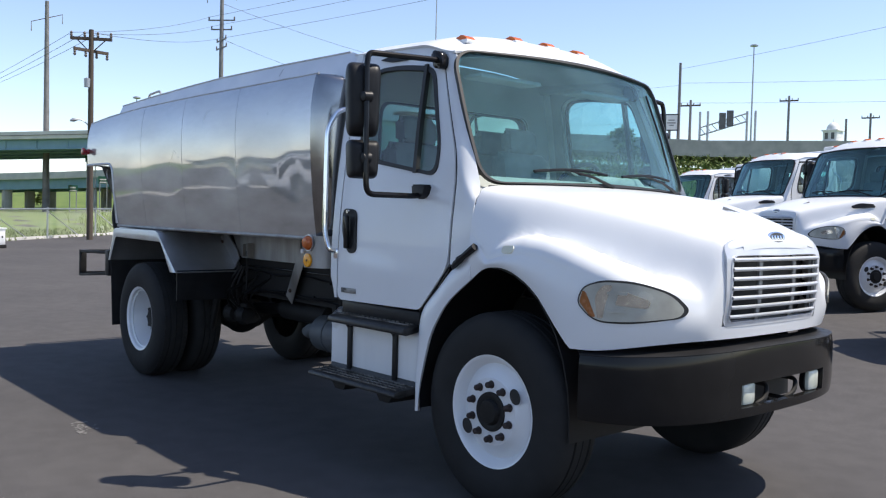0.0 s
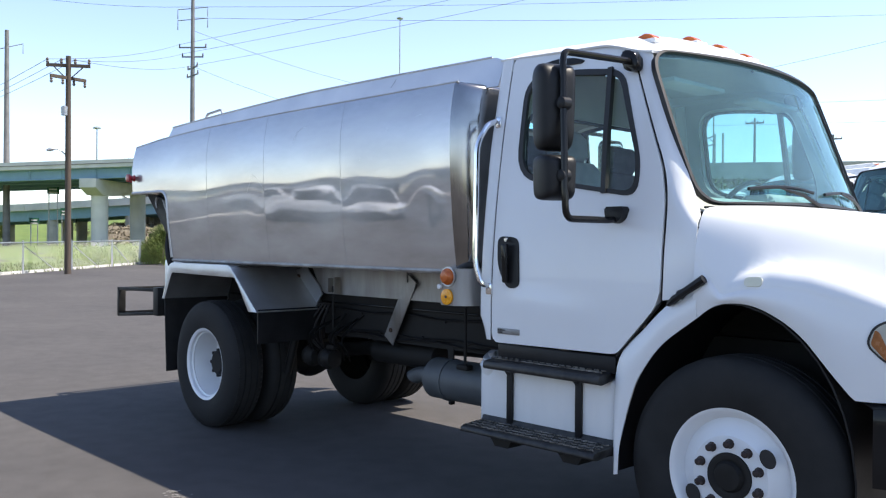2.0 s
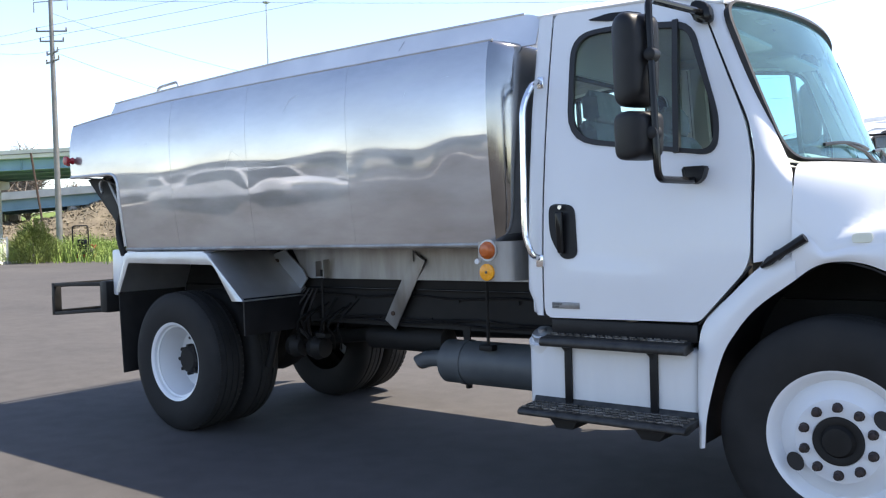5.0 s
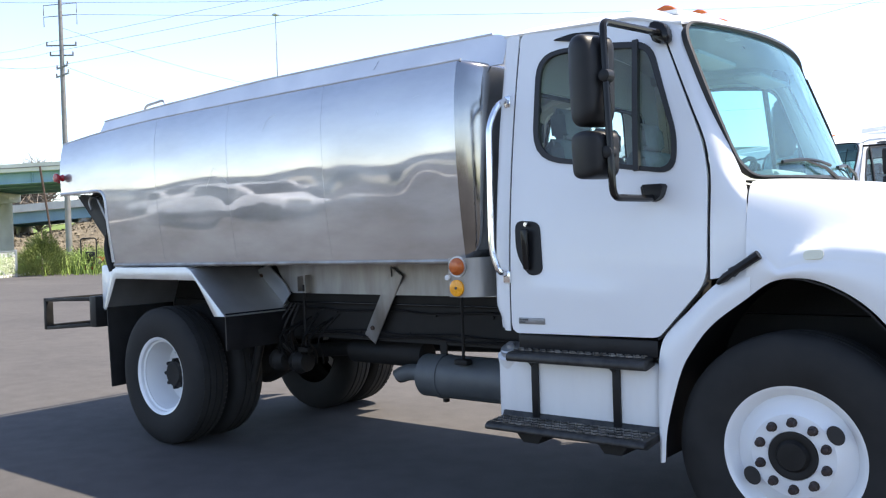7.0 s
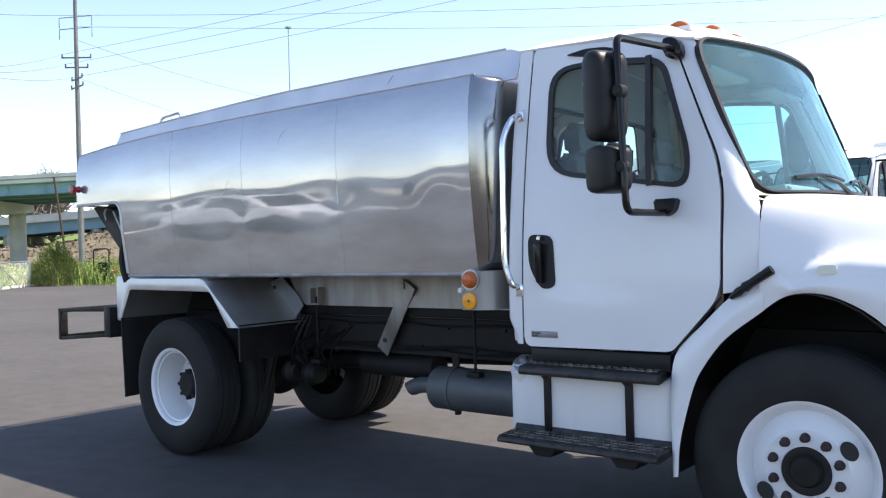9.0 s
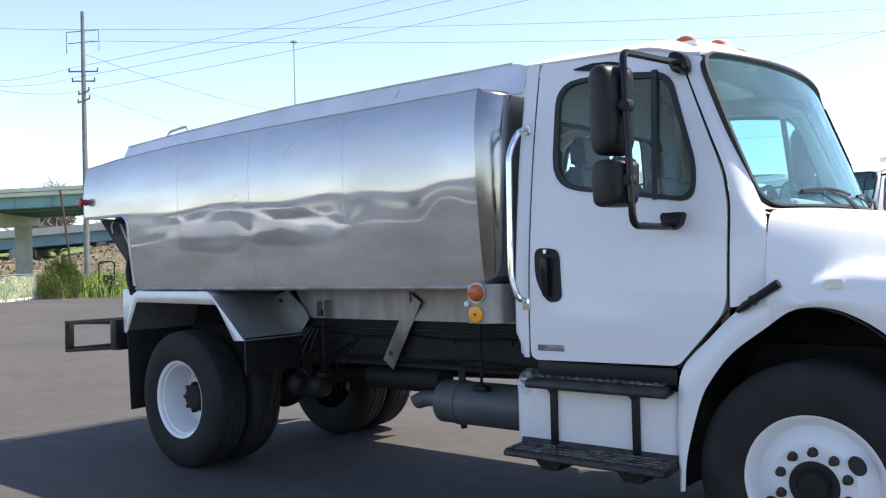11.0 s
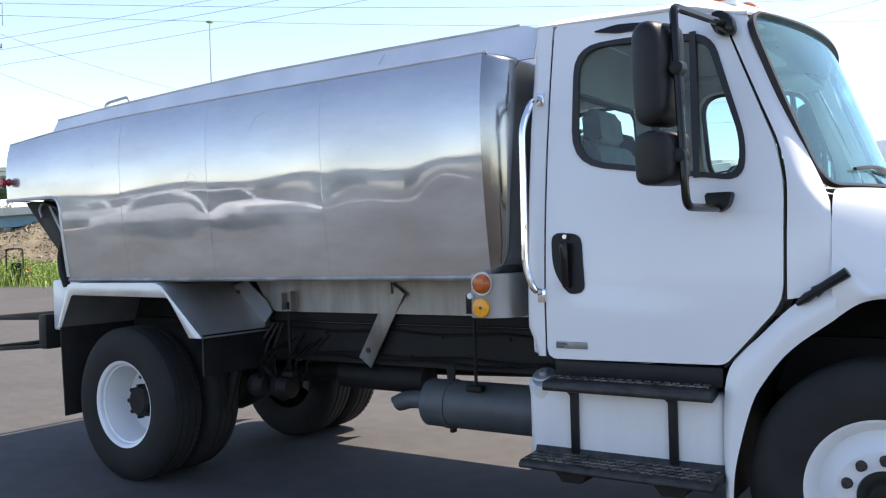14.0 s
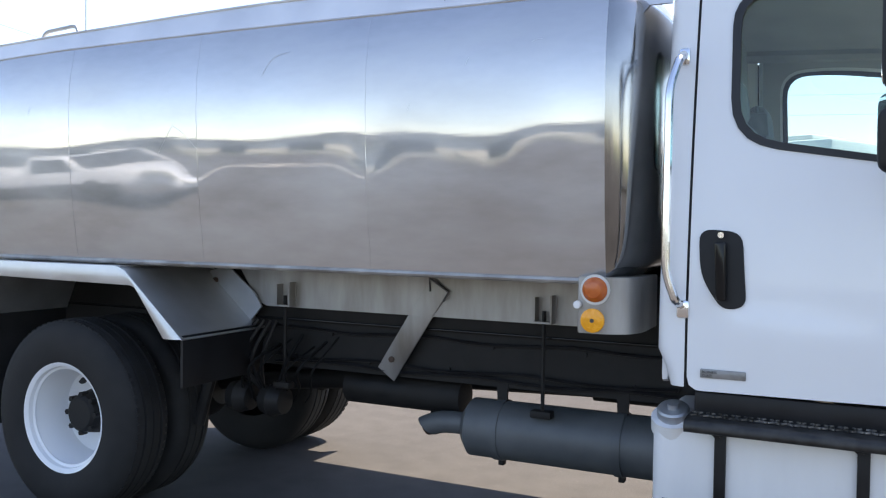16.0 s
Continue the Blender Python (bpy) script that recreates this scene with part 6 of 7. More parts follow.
def build_conifer(label, at, height, half, seed):
    """A dense upright evergreen: a stem with many short sprays, wide below and ragged at the top."""
    rng = random.Random(seed)
    ob = thing("evergreen_bush", label, "bush", "", "", (at[0], at[1], gz(*at) - 0.02))
    part("stem", tube(bmesh.new(), [(0, 0, -0.1), (0.02, 0, height * 0.8)], [0.05, 0.012], 7), TWIG, ob)
    bm = bmesh.new()
    for _ in range(9500):
        t = rng.random() ** 0.8
        w = half * math.sqrt(max(0.03, 1.0 - (1.9 * abs(t - 0.42)) ** 2.2 if t > 0.42 else 1.0)) * (0.9 + 0.1 * math.sin(9 * t + 5)) * min(1.0, 0.75 + 2 * t)
        a, q = rng.uniform(0, 2 * math.pi), math.sqrt(rng.uniform(0.25, 1.0))
        w *= 1 + 0.22 * math.sin(3 * a + 7 * t) + 0.16 * math.sin(7 * a - 9 * t) + 0.10 * math.sin(13 * a + 15 * t)
        p = Vector((w * q * math.cos(a), w * q * math.sin(a), height * (0.02 + 0.98 * t) * (0.86 + 0.14 * math.sin(2 * a + 1) + 0.10 * math.sin(5 * a)) + rng.gauss(0, 0.05)))
        d = (Vector((math.cos(a), math.sin(a), rng.uniform(0.5, 1.9))) + Vector((rng.gauss(0, 0.3), rng.gauss(0, 0.3), 0))).normalized() * rng.uniform(0.06, 0.15) * (1 + 1.4 * (rng.random() < 0.06))
        e = d.cross(Vector((rng.gauss(0, 1), rng.gauss(0, 1), rng.gauss(0, 1)))).normalized() * 0.016
        bm.faces.new([bm.verts.new(v) for v in (p - e, p + e, p + d)])
    part("foliage", bm, LEAFYEW, ob, fix=False)


def build_weeds(label, at, half, count, tall, seed):
    """A stand of tall bright weeds and grass: upright blades with narrow leaves."""
    rng = random.Random(seed)
    bm = bmesh.new()
    for _ in range(count):
        x, y = at[0] + rng.gauss(0, half[0] * 0.5), at[1] + rng.gauss(0, half[1] * 0.5)
        h = tall * rng.uniform(0.35, 1.0) * (0.75 + 0.25 * math.sin(x * 1.7) * math.sin(y * 2.1))
        z = rise(x, y)
        lean = Vector((rng.gauss(0, 0.22), rng.gauss(0, 0.22), 1)) * h
        e = Vector((rng.gauss(0, 1), rng.gauss(0, 1), 0)).normalized() * 0.022
        p = Vector((x, y, z - 0.03))
        bm.faces.new([bm.verts.new(v) for v in (p - e, p + e, p + lean)])
        for _ in range(2):
            q = p + lean * rng.uniform(0.4, 0.95)
            d = Vector((rng.gauss(0, 1), rng.gauss(0, 1), rng.uniform(0.2, 1.2))).normalized() * rng.uniform(0.06, 0.16)
            f = d.cross(Vector((rng.gauss(0, 1), rng.gauss(0, 1), rng.gauss(0, 1)))).normalized() * 0.02
            bm.faces.new([bm.verts.new(v) for v in (q - f, q + f, q + d)])
    tagged(part("weeds", bm, WEED, None, fix=False), label, "weeds", "", "stuff")


build_conifer("dense upright evergreen bush at the lot's edge", spot(153.4, 41), 1.75, 1.05, 3)
build_weeds("tall bright green weeds along the lot's edge", spot(151.0, 44), (4.4, 2.4), 4200, 1.45, 4)
build_weeds("tall bright green weeds along the lot's edge", spot(155.6, 46.5), (4.6, 2.4), 2600, 1.15, 6)
build_weeds("tall bright green weeds along the lot's edge", spot(147.3, 46), (5.0, 2.4), 3000, 1.3, 5)
for k, (az, d, h) in enumerate([(153.4, 118, 12.6), (154.3, 122, 12.9), (155.1, 125, 12.4), (158.6, 120, 4.2), (150.4, 115, 7.5), (154.8, 119, 11.6), (153.9, 128, 13.0)]):
    build_tree("bare budding tree beyond the bridges", spot(az, d), h, None, 20 + k, 0, 0.2, 0.5)
for k, (az, d, h) in enumerate([(127.2, 72, 3.2), (126.0, 76, 2.6), (124.6, 74, 2.4), (122.0, 88, 2.2), (163.6, 130, 3.0)]):
    build_tree("leafy tree on the far bank", spot(az, d, (3.2, -4.2)), h, LEAF, 40 + k, 1100, 0.20, 0.45)
rng = random.Random(9)


def bank_point(u, v):
    x, y = spot(146.5 + 12 * u, 80 + 36 * v)
    return (x, y, land(x, y) + 0.10 + 0.22 * math.sin(x * 1.3 + 0.7 * math.sin(y)) * math.sin(y * 1.1) + 2.6 * smoothstep(0.15, 0.8, v) * smoothstep(0.0, 0.12, u) * (1 - smoothstep(0.85, 1.0, u)))


tagged(part("embankment", sheet(bank_point, 70, 70), DIRT, None), "rough dry earth bank under the bridges", "bank", "", "structure")
bm = bmesh.new()
for _ in range(16000):
    q = Vector(bank_point(rng.random(), rng.random()))
    s = rng.uniform(0.06, 0.30) * rng.random() ** 0.5
    a, b = (Vector((rng.gauss(0, 1), rng.gauss(0, 1), rng.gauss(0.2, 1))).normalized() * s * w for w in (1.0, 0.45))
    q.z += s * rng.uniform(0, 0.9)
    bm.faces.new([bm.verts.new(q + w) for w in (a, b, -a, -b)])
tagged(part("scrub", bm, SCRUB, None, fix=False), "dry brown scrub and stones on the bank", "scrub", "", "stuff")
bm = bmesh.new()
for _ in range(9000):
    s, n = rng.uniform(32, 120), rng.uniform(-15, -0.5)
    p = road_at(s, n)
    h = rng.uniform(0.15, 0.6)
    z = land(p.x, p.y)
    a = Vector((rng.gauss(0, 0.2), rng.gauss(0, 0.2), 1)) * h
    b = Vector((rng.gauss(0, 1), rng.gauss(0, 1), 0)).normalized() * 0.10
    q = Vector((p.x, p.y, z - 0.05))
    bm.faces.new([bm.verts.new(w) for w in (q - b, q + b, q + a)])
for _ in range(14000):
    p = road_at(rng.uniform(32, 110), rng.uniform(-4.5, -0.4))
    q = Vector((p.x, p.y, land(p.x, p.y) + rng.uniform(-0.1, 0.9)))
    a, b = (Vector((rng.gauss(0, 1), rng.gauss(0, 1), rng.gauss(0.4, 1))).normalized() * w * rng.uniform(0.5, 1.2) for w in (0.24, 0.06))
    bm.faces.new([bm.verts.new(q + w) for w in (a, b, -a, -b)])
tagged(part("bank_grass", bm, LEAF, None, fix=False), "tall green grass on the road bank", "grass", "", "stuff")
bm = bmesh.new()
for _ in range(7000):
    y = rng.uniform(-6, 30)
    x = fence_x(y) - rng.uniform(0.0, 3.5) ** 1.3
    z = rise(x, y)
    h = rng.uniform(0.05, 0.22)
    a = Vector((rng.gauss(0, 0.25), rng.gauss(0, 0.25), 1)) * h
    b = Vector((rng.gauss(0, 1), rng.gauss(0, 1), 0)).normalized() * 0.03
    q = Vector((x, y, z))
    bm.faces.new([bm.verts.new(w) for w in (q - b, q + b, q + a)])
tagged(part("grass_tufts", bm, LEAF, None, fix=False), "ragged grass tufts along the fence", "grass", "", "stuff")


# ---- fence ----
def build_fence():
    fe = thing("chain_link_fence", "low galvanised chain-link fence with braced posts", "fence")
    ys = [-9 + 2.45 * k for k in range(9)] + [12.6]
    posts = [(fence_x(y) + 0.05, y) for y in ys]
    for k, (x, y) in enumerate(posts):
        z = rise(x, y)
        p = part("post", tube(bmesh.new(), [(x, y, z - 0.1), (x, y, z + 1.12)], 0.032 if k != len(posts) - 1 else 0.05, 8), GALV, fe)
        part("post_cap", lathe([(0, 0.036), (0.02, 0.034), (0.035, 0.0)], 8, (x, y, z + 1.12), "z"), GALV, p)
    for (x0, y0), (x1, y1) in zip(posts, posts[1:]):
        z0, z1 = rise(x0, y0), rise(x1, y1)
        part("top_rail", tube(bmesh.new(), [(x0, y0, z0 + 1.08), (x1, y1, z1 + 1.08)], 0.024, 6), GALV, fe)
        part("brace", tube(bmesh.new(), [(x0, y0, z0 + 1.0), (x0 + (x1 - x0) * 0.62, y0 + (y1 - y0) * 0.62, z0 + 0.1)], 0.016, 6), GALV, fe)
        bm = bmesh.new()
        L = math.hypot(x1 - x0, y1 - y0)
        n = int((L + 1.0) / 0.13)
        for i in range(n):
            s = -1.0 + i * 0.13
            for q in (0, 1):
                u0, u1 = (s, s + 1.0) if q == 0 else (s + 1.0, s)
                lo, hi = 0.04, 1.06
                pts = []
                for u, z in ((u0, lo), (u1, hi)):
                    pts.append((u, z))
                (ua, za), (ub, zb) = pts
                t0 = max(0.0, min(1.0, (0 - ua) / (ub - ua))) if ub != ua else 0
                t1 = max(0.0, min(1.0, (L - ua) / (ub - ua))) if ub != ua else 1
                t0, t1 = min(t0, t1), max(t0, t1)
                if t1 - t0 < 0.02:
                    continue
                P = []
                for t in (t0, t1):
                    u, z = ua + (ub - ua) * t, za + (zb - za) * t
                    P.append(Vector((x0 + (x1 - x0) * u / L, y0 + (y1 - y0) * u / L, z0 + (z1 - z0) * u / L + z)))
                tube(bm, P, 0.0018, 3, False)
        part("wire_mesh", bm, GALV, fe, fix=False)


build_fence()


def build_utility_box(at):
    ob = thing("utility_box", "small white utility box on a dark base by the fence", "utility box", "", "", (at[0], at[1], rise(*at)), 24)
    part("base", boxed((-0.30, -0.26, 0.0), (0.30, 0.26, 0.10), 0.01), FRAMEBLACK, ob)
    body = part("body", boxed((-0.28, -0.24, 0.10), (0.28, 0.24, 0.55), 0.02), OLDWHITE, ob)
    part("lid", boxed((-0.31, -0.27, 0.55), (0.31, 0.27, 0.60), 0.012), OLDWHITE, body)
    part("door_panel", boxed((0.275, -0.18, 0.15), (0.29, 0.18, 0.50), 0.004), OLDWHITE, body)
    part("latch", boxed((0.288, 0.10, 0.30), (0.302, 0.14, 0.36), 0.003), FRAMEBLACK, body)


def build_mower(at, turn):
    ob = thing("ride_on_mower", "red ride-on mower with a black roll bar", "mower", "", "", (at[0], at[1], rise(*at)), turn)
    hood = rounded([(0.20, 0.38, 0.04), (0.78, 0.38, 0.08), (0.74, 0.66, 0.10), (0.24, 0.72, 0.06)])
    part("hood", prism(hood, -0.26, 0.26, "y", 0.04), RED, ob, "red engine hood")
    part("deck", prism(rounded([(-0.55, 0.14, 0.04), (0.45, 0.14, 0.04), (0.42, 0.30, 0.06), (-0.50, 0.32, 0.06)]), -0.55, 0.55, "y", 0.03), RED, ob)
    seat = part("seat", boxed((-0.42, -0.22, 0.52), (0.02, 0.22, 0.62), 0.04), BLACK, ob)
    part("seat_back", boxed((-0.48, -0.22, 0.58), (-0.38, 0.22, 0.95), 0.04), BLACK, seat)
    part("chassis", boxed((-0.65, -0.22, 0.30), (0.60, 0.22, 0.50), 0.02), FRAMEBLACK, ob)
    part("roll_bar", tube(bmesh.new(), bent([(-0.60, -0.34, 0.35), (-0.60, -0.34, 1.55), (-0.60, 0.34, 1.55), (-0.60, 0.34, 0.35)], 0.12), 0.028, 8), BLACK, ob)
    part("steering_wheel", tube(bmesh.new(), [(0.15 + 0.04 * math.cos(a), 0.17 * math.sin(a), 0.86 + 0.16 * math.cos(a)) for a in (2 * math.pi * k / 16 for k in range(17))], 0.014, 6, False), BLACK, ob)
    for x, w, q in ((-0.50, 0.29, 0.42), (0.58, 0.20, 0.36)):
        for sg in (-1, 1):
            wh = part("wheel", lathe([(sg * (q - 0.09), w * 0.5), (sg * (q - 0.09), w * 0.9), (sg * (q - 0.06), w), (sg * (q + 0.06), w), (sg * (q + 0.09), w * 0.9), (sg * (q + 0.09), w * 0.5)], 20, (x, 0, w)), RUBBER, ob)
            part("rim", lathe([(sg * (q + 0.085), w * 0.52), (sg * (q + 0.06), w * 0.3), (sg * (q + 0.07), 0.0)], 16, (x, 0, w)), OLDWHITE, wh)


build_utility_box((-24.7, 2.6))
build_mower((-35.6, 16.0), 130)


# ---- poles and wires ----
def pole(name, label, at, z1, r0, r1, mat, category="pole"):
    ob = thing(name, label, category)
    z0 = gz(*at) - 0.3
    part("shaft", tube(bmesh.new(), [(at[0], at[1], z0), (at[0], at[1], z1)], [r0, r1], 12), mat, ob)
    return ob


def crossarm(ob, at, z, half, ang, mat, w=0.11, pins=3, drop=0.0):
    d = Vector((math.cos(ang), math.sin(ang), 0)) * half
    c = Vector((at[0], at[1], z))
    arm = part("crossarm", beam(bmesh.new(), c - d, c + d, w, w * 1.2), mat, ob)
    out = []
    for k in range(pins):
        p = c + d * (2 * k / (pins - 1) - 1) * 0.95
        part("insulator", lathe([(0, 0.03), (0.06, 0.06), (0.10, 0.035), (0.15, 0.055), (0.20, 0.02)], 8, (p.x, p.y, p.z + w * 0.6 - drop), "z"), INSUL, arm)
        out.append(p + Vector((0, 0, 0.2)))
    return out


def wire(a, b, sag, r=0.02, n=14):
    pts = [Vector(a).lerp(Vector(b), k / n) - Vector((0, 0, 4 * sag * (k / n) * (1 - k / n))) for k in range(n + 1)]
    return tube(bmesh.new(), pts, r, 5, False)


def build_poles():
    # wooden pole just behind the fence
    wp = (-29.23, 6.98)
    ob = pole("utility_pole", "dark wooden utility pole with two crossarms", wp, 7.95, 0.115, 0.085, WOOD)
    t1 = crossarm(ob, wp, 7.62, 0.72, 1.02, WOOD, 0.09, 4)
    t2 = crossarm(ob, wp, 7.18, 0.66, 1.75, WOOD, 0.09, 4, 0.3)
    for s in (-1, 1):
        part("arm_brace", tube(bmesh.new(), [(wp[0], wp[1], 7.1), (wp[0] + s * 0.25, wp[1] + s * 0.4, 7.56)], 0.02, 5), WOOD, ob)
    part("transformer", lathe([(5.85, 0.0), (5.85, 0.10), (6.15, 0.11), (6.2, 0.0)], 14, (wp[0] + 0.12, wp[1] - 0.18, 0), "z"), GALV, ob)
    part("street_lamp_arm", tube(bmesh.new(), smooth_path([(wp[0], wp[1], 4.42), (wp[0] - 0.09, wp[1] - 0.24, 4.65), (wp[0] - 0.15, wp[1] - 0.45, 4.68)], 5), 0.022, 6), GALV, ob)
    part("street_lamp_head", tube(bmesh.new(), [(wp[0] - 0.13, wp[1] - 0.42, 4.68), (wp[0] - 0.17, wp[1] - 0.55, 4.66), (wp[0] - 0.20, wp[1] - 0.66, 4.62)], [0.04, 0.075, 0.03], 8), GALV, ob)
    # tall steel poles
    sa = spot(151.85, 57.5)
    oa = pole("utility_pole", "tall grey steel power pole with short arms", sa, 17.6, 0.20, 0.11, POLESTEEL)
    tops = []
    for z, h in ((13.9, 0.9), (13.3, 0.7), (12.6, 0.8), (12.1, 0.9)):
        tops.append(crossarm(oa, sa, z, h, 0.75 if z > 13 else -0.1, POLESTEEL, 0.07, 2))
    for z in (16.4, 15.7):
        for s in (-1, 1):
            e = (sa[0] + s * 0.55, sa[1] + s * 0.75, z + 0.12 * s)
            part("insulator_arm", tube(bmesh.new(), [(sa[0], sa[1], z), e, (e[0], e[1], e[2] - 0.6)], 0.03, 6), POLESTEEL, oa)
    sb = spot(163.4, 92, (3.2, -4.2))
    ob2 = pole("utility_pole", "tall grey steel power pole far off", sb, 21.0, 0.34, 0.18, POLESTEEL)
    for z in (19.4,):
        for s in (-1, 1):
            e = (sb[0] + s * 0.7, sb[1] + s * 1.2, z + 0.4 * s)
            part("insulator_arm", tube(bmesh.new(), [(sb[0], sb[1], z), e, (e[0], e[1], e[2] - 0.9)], 0.045, 6), POLESTEEL, ob2)
    # thin leaning post by the bushes
    lp = spot(152.55, 43)
    pp = thing("leaning_post", "thin rusty leaning post", "post")
    part("shaft", tube(bmesh.new(), [(lp[0], lp[1], gz(*lp) - 0.1), (lp[0] - 0.28, lp[1] - 0.50, 5.3)], 0.05, 8), RUST, pp)
    # high-mast lamp and others along the raised road
    def mast(az, dist, top, eye=(3.2, -4.2), r=0.2):
        at = spot(az, dist, eye)
        m = pole("light_mast", "slender high-mast highway light", at, top, r, r * 0.45, GALV, "street lamp")
        part("lamp_ring", lathe([(top - 0.3, 0.25), (top - 0.2, 0.62), (top, 0.62), (top + 0.12, 0.2)], 12, (at[0], at[1], 0), "z"), GALV, m)
    mast(139.6, 160, 42.4)
    mast(119.55, 150, 30.2)
    mast(158.0, 150, 19.5, (2.0, -4.6), 0.2)
    for az, d, e, nm in ((123.9, 78, 9.9, 0), (117.42, 95, 7.75, 1), (123.2, 84, 7.6, 1), (112.9, 105, 6.6, 1), (114.2, 100, 6.3, 0)):
        at = spot(az, d, (3.2, -4.2))
        z = 1.52 + d * math.tan(radians(e))
        o = pole("utility_pole", "slim power pole behind the raised road", at, z, 0.16, 0.11, POLESTEEL)
        if nm:
            crossarm(o, at, z - 0.5, 0.9, 0.4, WOOD, 0.12, 4)
    # wires
    W = []
    near_right = spot(89, 48)
    pole("utility_pole", "tall grey steel power pole over the lot", near_right, 21.0, 0.22, 0.14, POLESTEEL)
    for k in range(3):
        W.append((t1[k], (tops[k][0].x, tops[k][0].y, tops[k][0].z), 0.25))
        far = spot(171.0, 95)
        W.append(((far[0], far[1] + k, 9.6 + 0.5 * k), t1[k], 0.7))
        W.append((tops[k][0], (near_right[0], near_right[1], 20.4 - 0.9 * k), 0.6))
    ends = []
    for az, d, z in ((84, 70, 20.5), (88, 100, 24.0), (172, 70, 21.0)):
        at = spot(az, d)
        pole("utility_pole", "slim power pole at the lot's far side", at, z + 0.6, 0.2, 0.13, POLESTEEL)
        ends.append((at[0], at[1], z))
    high = [(sa[0], sa[1], z) for z in (16.5, 15.8, 15.0)]
    W.append((high[0], ends[1], 1.0))
    W.append((high[1], (ends[1][0], ends[1][1], 21.6), 1.0))
    W.append((high[0], ends[2], 1.2))
    mid = spot(123.9, 78, (3.2, -4.2))
    W.append(((mid[0], mid[1], 14.6), ends[0], 0.6))
    W.append(((mid[0], mid[1], 13.4), (ends[1][0], ends[1][1], 15.5), 0.5))
    W.append(((mid[0], mid[1], 11.7), (ends[1][0], ends[1][1], 13.5), 0.5))
    W.append((high[2], (mid[0], mid[1], 13.2), 2.2))
    W.append(((sa[0], sa[1], 12.7), (mid[0], mid[1], 10.5), 2.6))
    for a, b, s in W:
        d = min(math.hypot(a[0], a[1]), math.hypot(b[0], b[1]))
        c = thing("power_line", "thin sagging overhead power line", "power line", "overhead power lines")
        part("cable", wire(a, b, s, 0.007 + 0.00008 * d), WIRE, c, fix=False)


build_poles()


# ---- signs, gantry and the far right ----
def build_far_right():
    eye = (3.2, -4.2)
    g = thing("sign_gantry", "steel truss sign gantry over the highway", "sign gantry")
    a, b = spot(122.6, 92, eye), spot(119.8, 92, eye)
    for p in (a, b):
        for o in (0, 0.9):
            part("leg", tube(bmesh.new(), [(p[0] + o, p[1], 5.0), (p[0] + o, p[1], 12.6)], 0.12, 8), GALV, g)
    A, B = Vector((a[0], a[1], 11.0)), Vector((b[0], b[1], 12.4))
    for o in (0.0, -0.8):
        part("chord", tube(bmesh.new(), [A + Vector((0, 0, o)), B + Vector((0, 0, o))], 0.07, 6), GALV, g)
    for k in range(8):
        p, q = A.lerp(B, k / 8), A.lerp(B, (k + 1) / 8) - Vector((0, 0, 0.8))
        part("web", tube(bmesh.new(), [p, q], 0.04, 5), GALV, g)
    d = Vector((B.x - A.x, B.y - A.y, 0)).normalized()
    for t in (0.48, 0.64):
        c = A.lerp(B, t)
        n = Vector((-d.y, d.x, 0))
        bm = beam(bmesh.new(), c - d * 0.33 - n * 0.1, c + d * 0.33 - n * 0.1, 0.06, 1.6)
        s = part("sign_back", bm, SIGNGREY, g, "grey back of a road sign")
        for z in (-0.6, -0.2, 0.2, 0.6):
            part("sign_rib", beam(bmesh.new(), c - d * 0.31 - n * -0.02 + Vector((0, 0, z)), c + d * 0.31 - n * -0.02 + Vector((0, 0, z)), 0.10, 0.08), ROOFING, s)
    bb = thing("billboard", "small roadside billboard on a post", "billboard")
    p, q = spot(125.0, 76, eye), spot(123.9, 76, eye)
    z0, z1 = 1.52 + 76 * math.tan(radians(5.7)), 1.52 + 76 * math.tan(radians(6.75))
    P, Q = Vector((p[0], p[1], (z0 + z1) / 2)), Vector((q[0], q[1], (z0 + z1) / 2))
    part("panel", beam(bmesh.new(), P, Q, 0.12, z1 - z0), INK, bb)
    e = (Q - P).normalized()
    n = Vector((e.y, -e.x, 0))
    n = n if n.dot(Vector((eye[0] - p[0], eye[1] - p[1], 0))) > 0 else -n
    part("poster", beam(bmesh.new(), P + e * 0.45 + n * 0.07, Q - e * 0.1 + n * 0.07, 0.02, (z1 - z0) * 0.86), OLDWHITE, bb, "pale poster with plain bars")
    for k, w in ((0.18, 0.5), (-0.05, 0.7), (-0.25, 0.4)):
        m = (P + Q) / 2 + e * 0.15 + n * 0.085 + Vector((0, 0, k))
        part("bar", beam(bmesh.new(), m - e * w * 0.5, m + e * w * 0.5, 0.01, 0.10), BADGE, bb)
    part("post", tube(bmesh.new(), [((p[0] + q[0]) / 2, (p[1] + q[1]) / 2, 1), ((p[0] + q[0]) / 2, (p[1] + q[1]) / 2, z0)], 0.12, 8), POLESTEEL, bb)
    ch = thing("church_tower", "white church cupola far behind the road", "tower")
    c = spot(114.9, 150, eye)
    bz = 1.52 + 150 * math.tan(radians(4.6))
    part("tower_base", boxed((c[0] - 1.6, c[1] - 1.6, 0), (c[0] + 1.6, c[1] + 1.6, bz + 1.0), 0.05), OLDWHITE, ch)
    part("tower_stage", boxed((c[0] - 1.1, c[1] - 1.1, bz + 1.0), (c[0] + 1.1, c[1] + 1.1, bz + 2.6), 0.05), OLDWHITE, ch)
    part("cornice", boxed((c[0] - 1.3, c[1] - 1.3, bz + 2.55), (c[0] + 1.3, c[1] + 1.3, bz + 2.75), 0.03), OLDWHITE, ch)
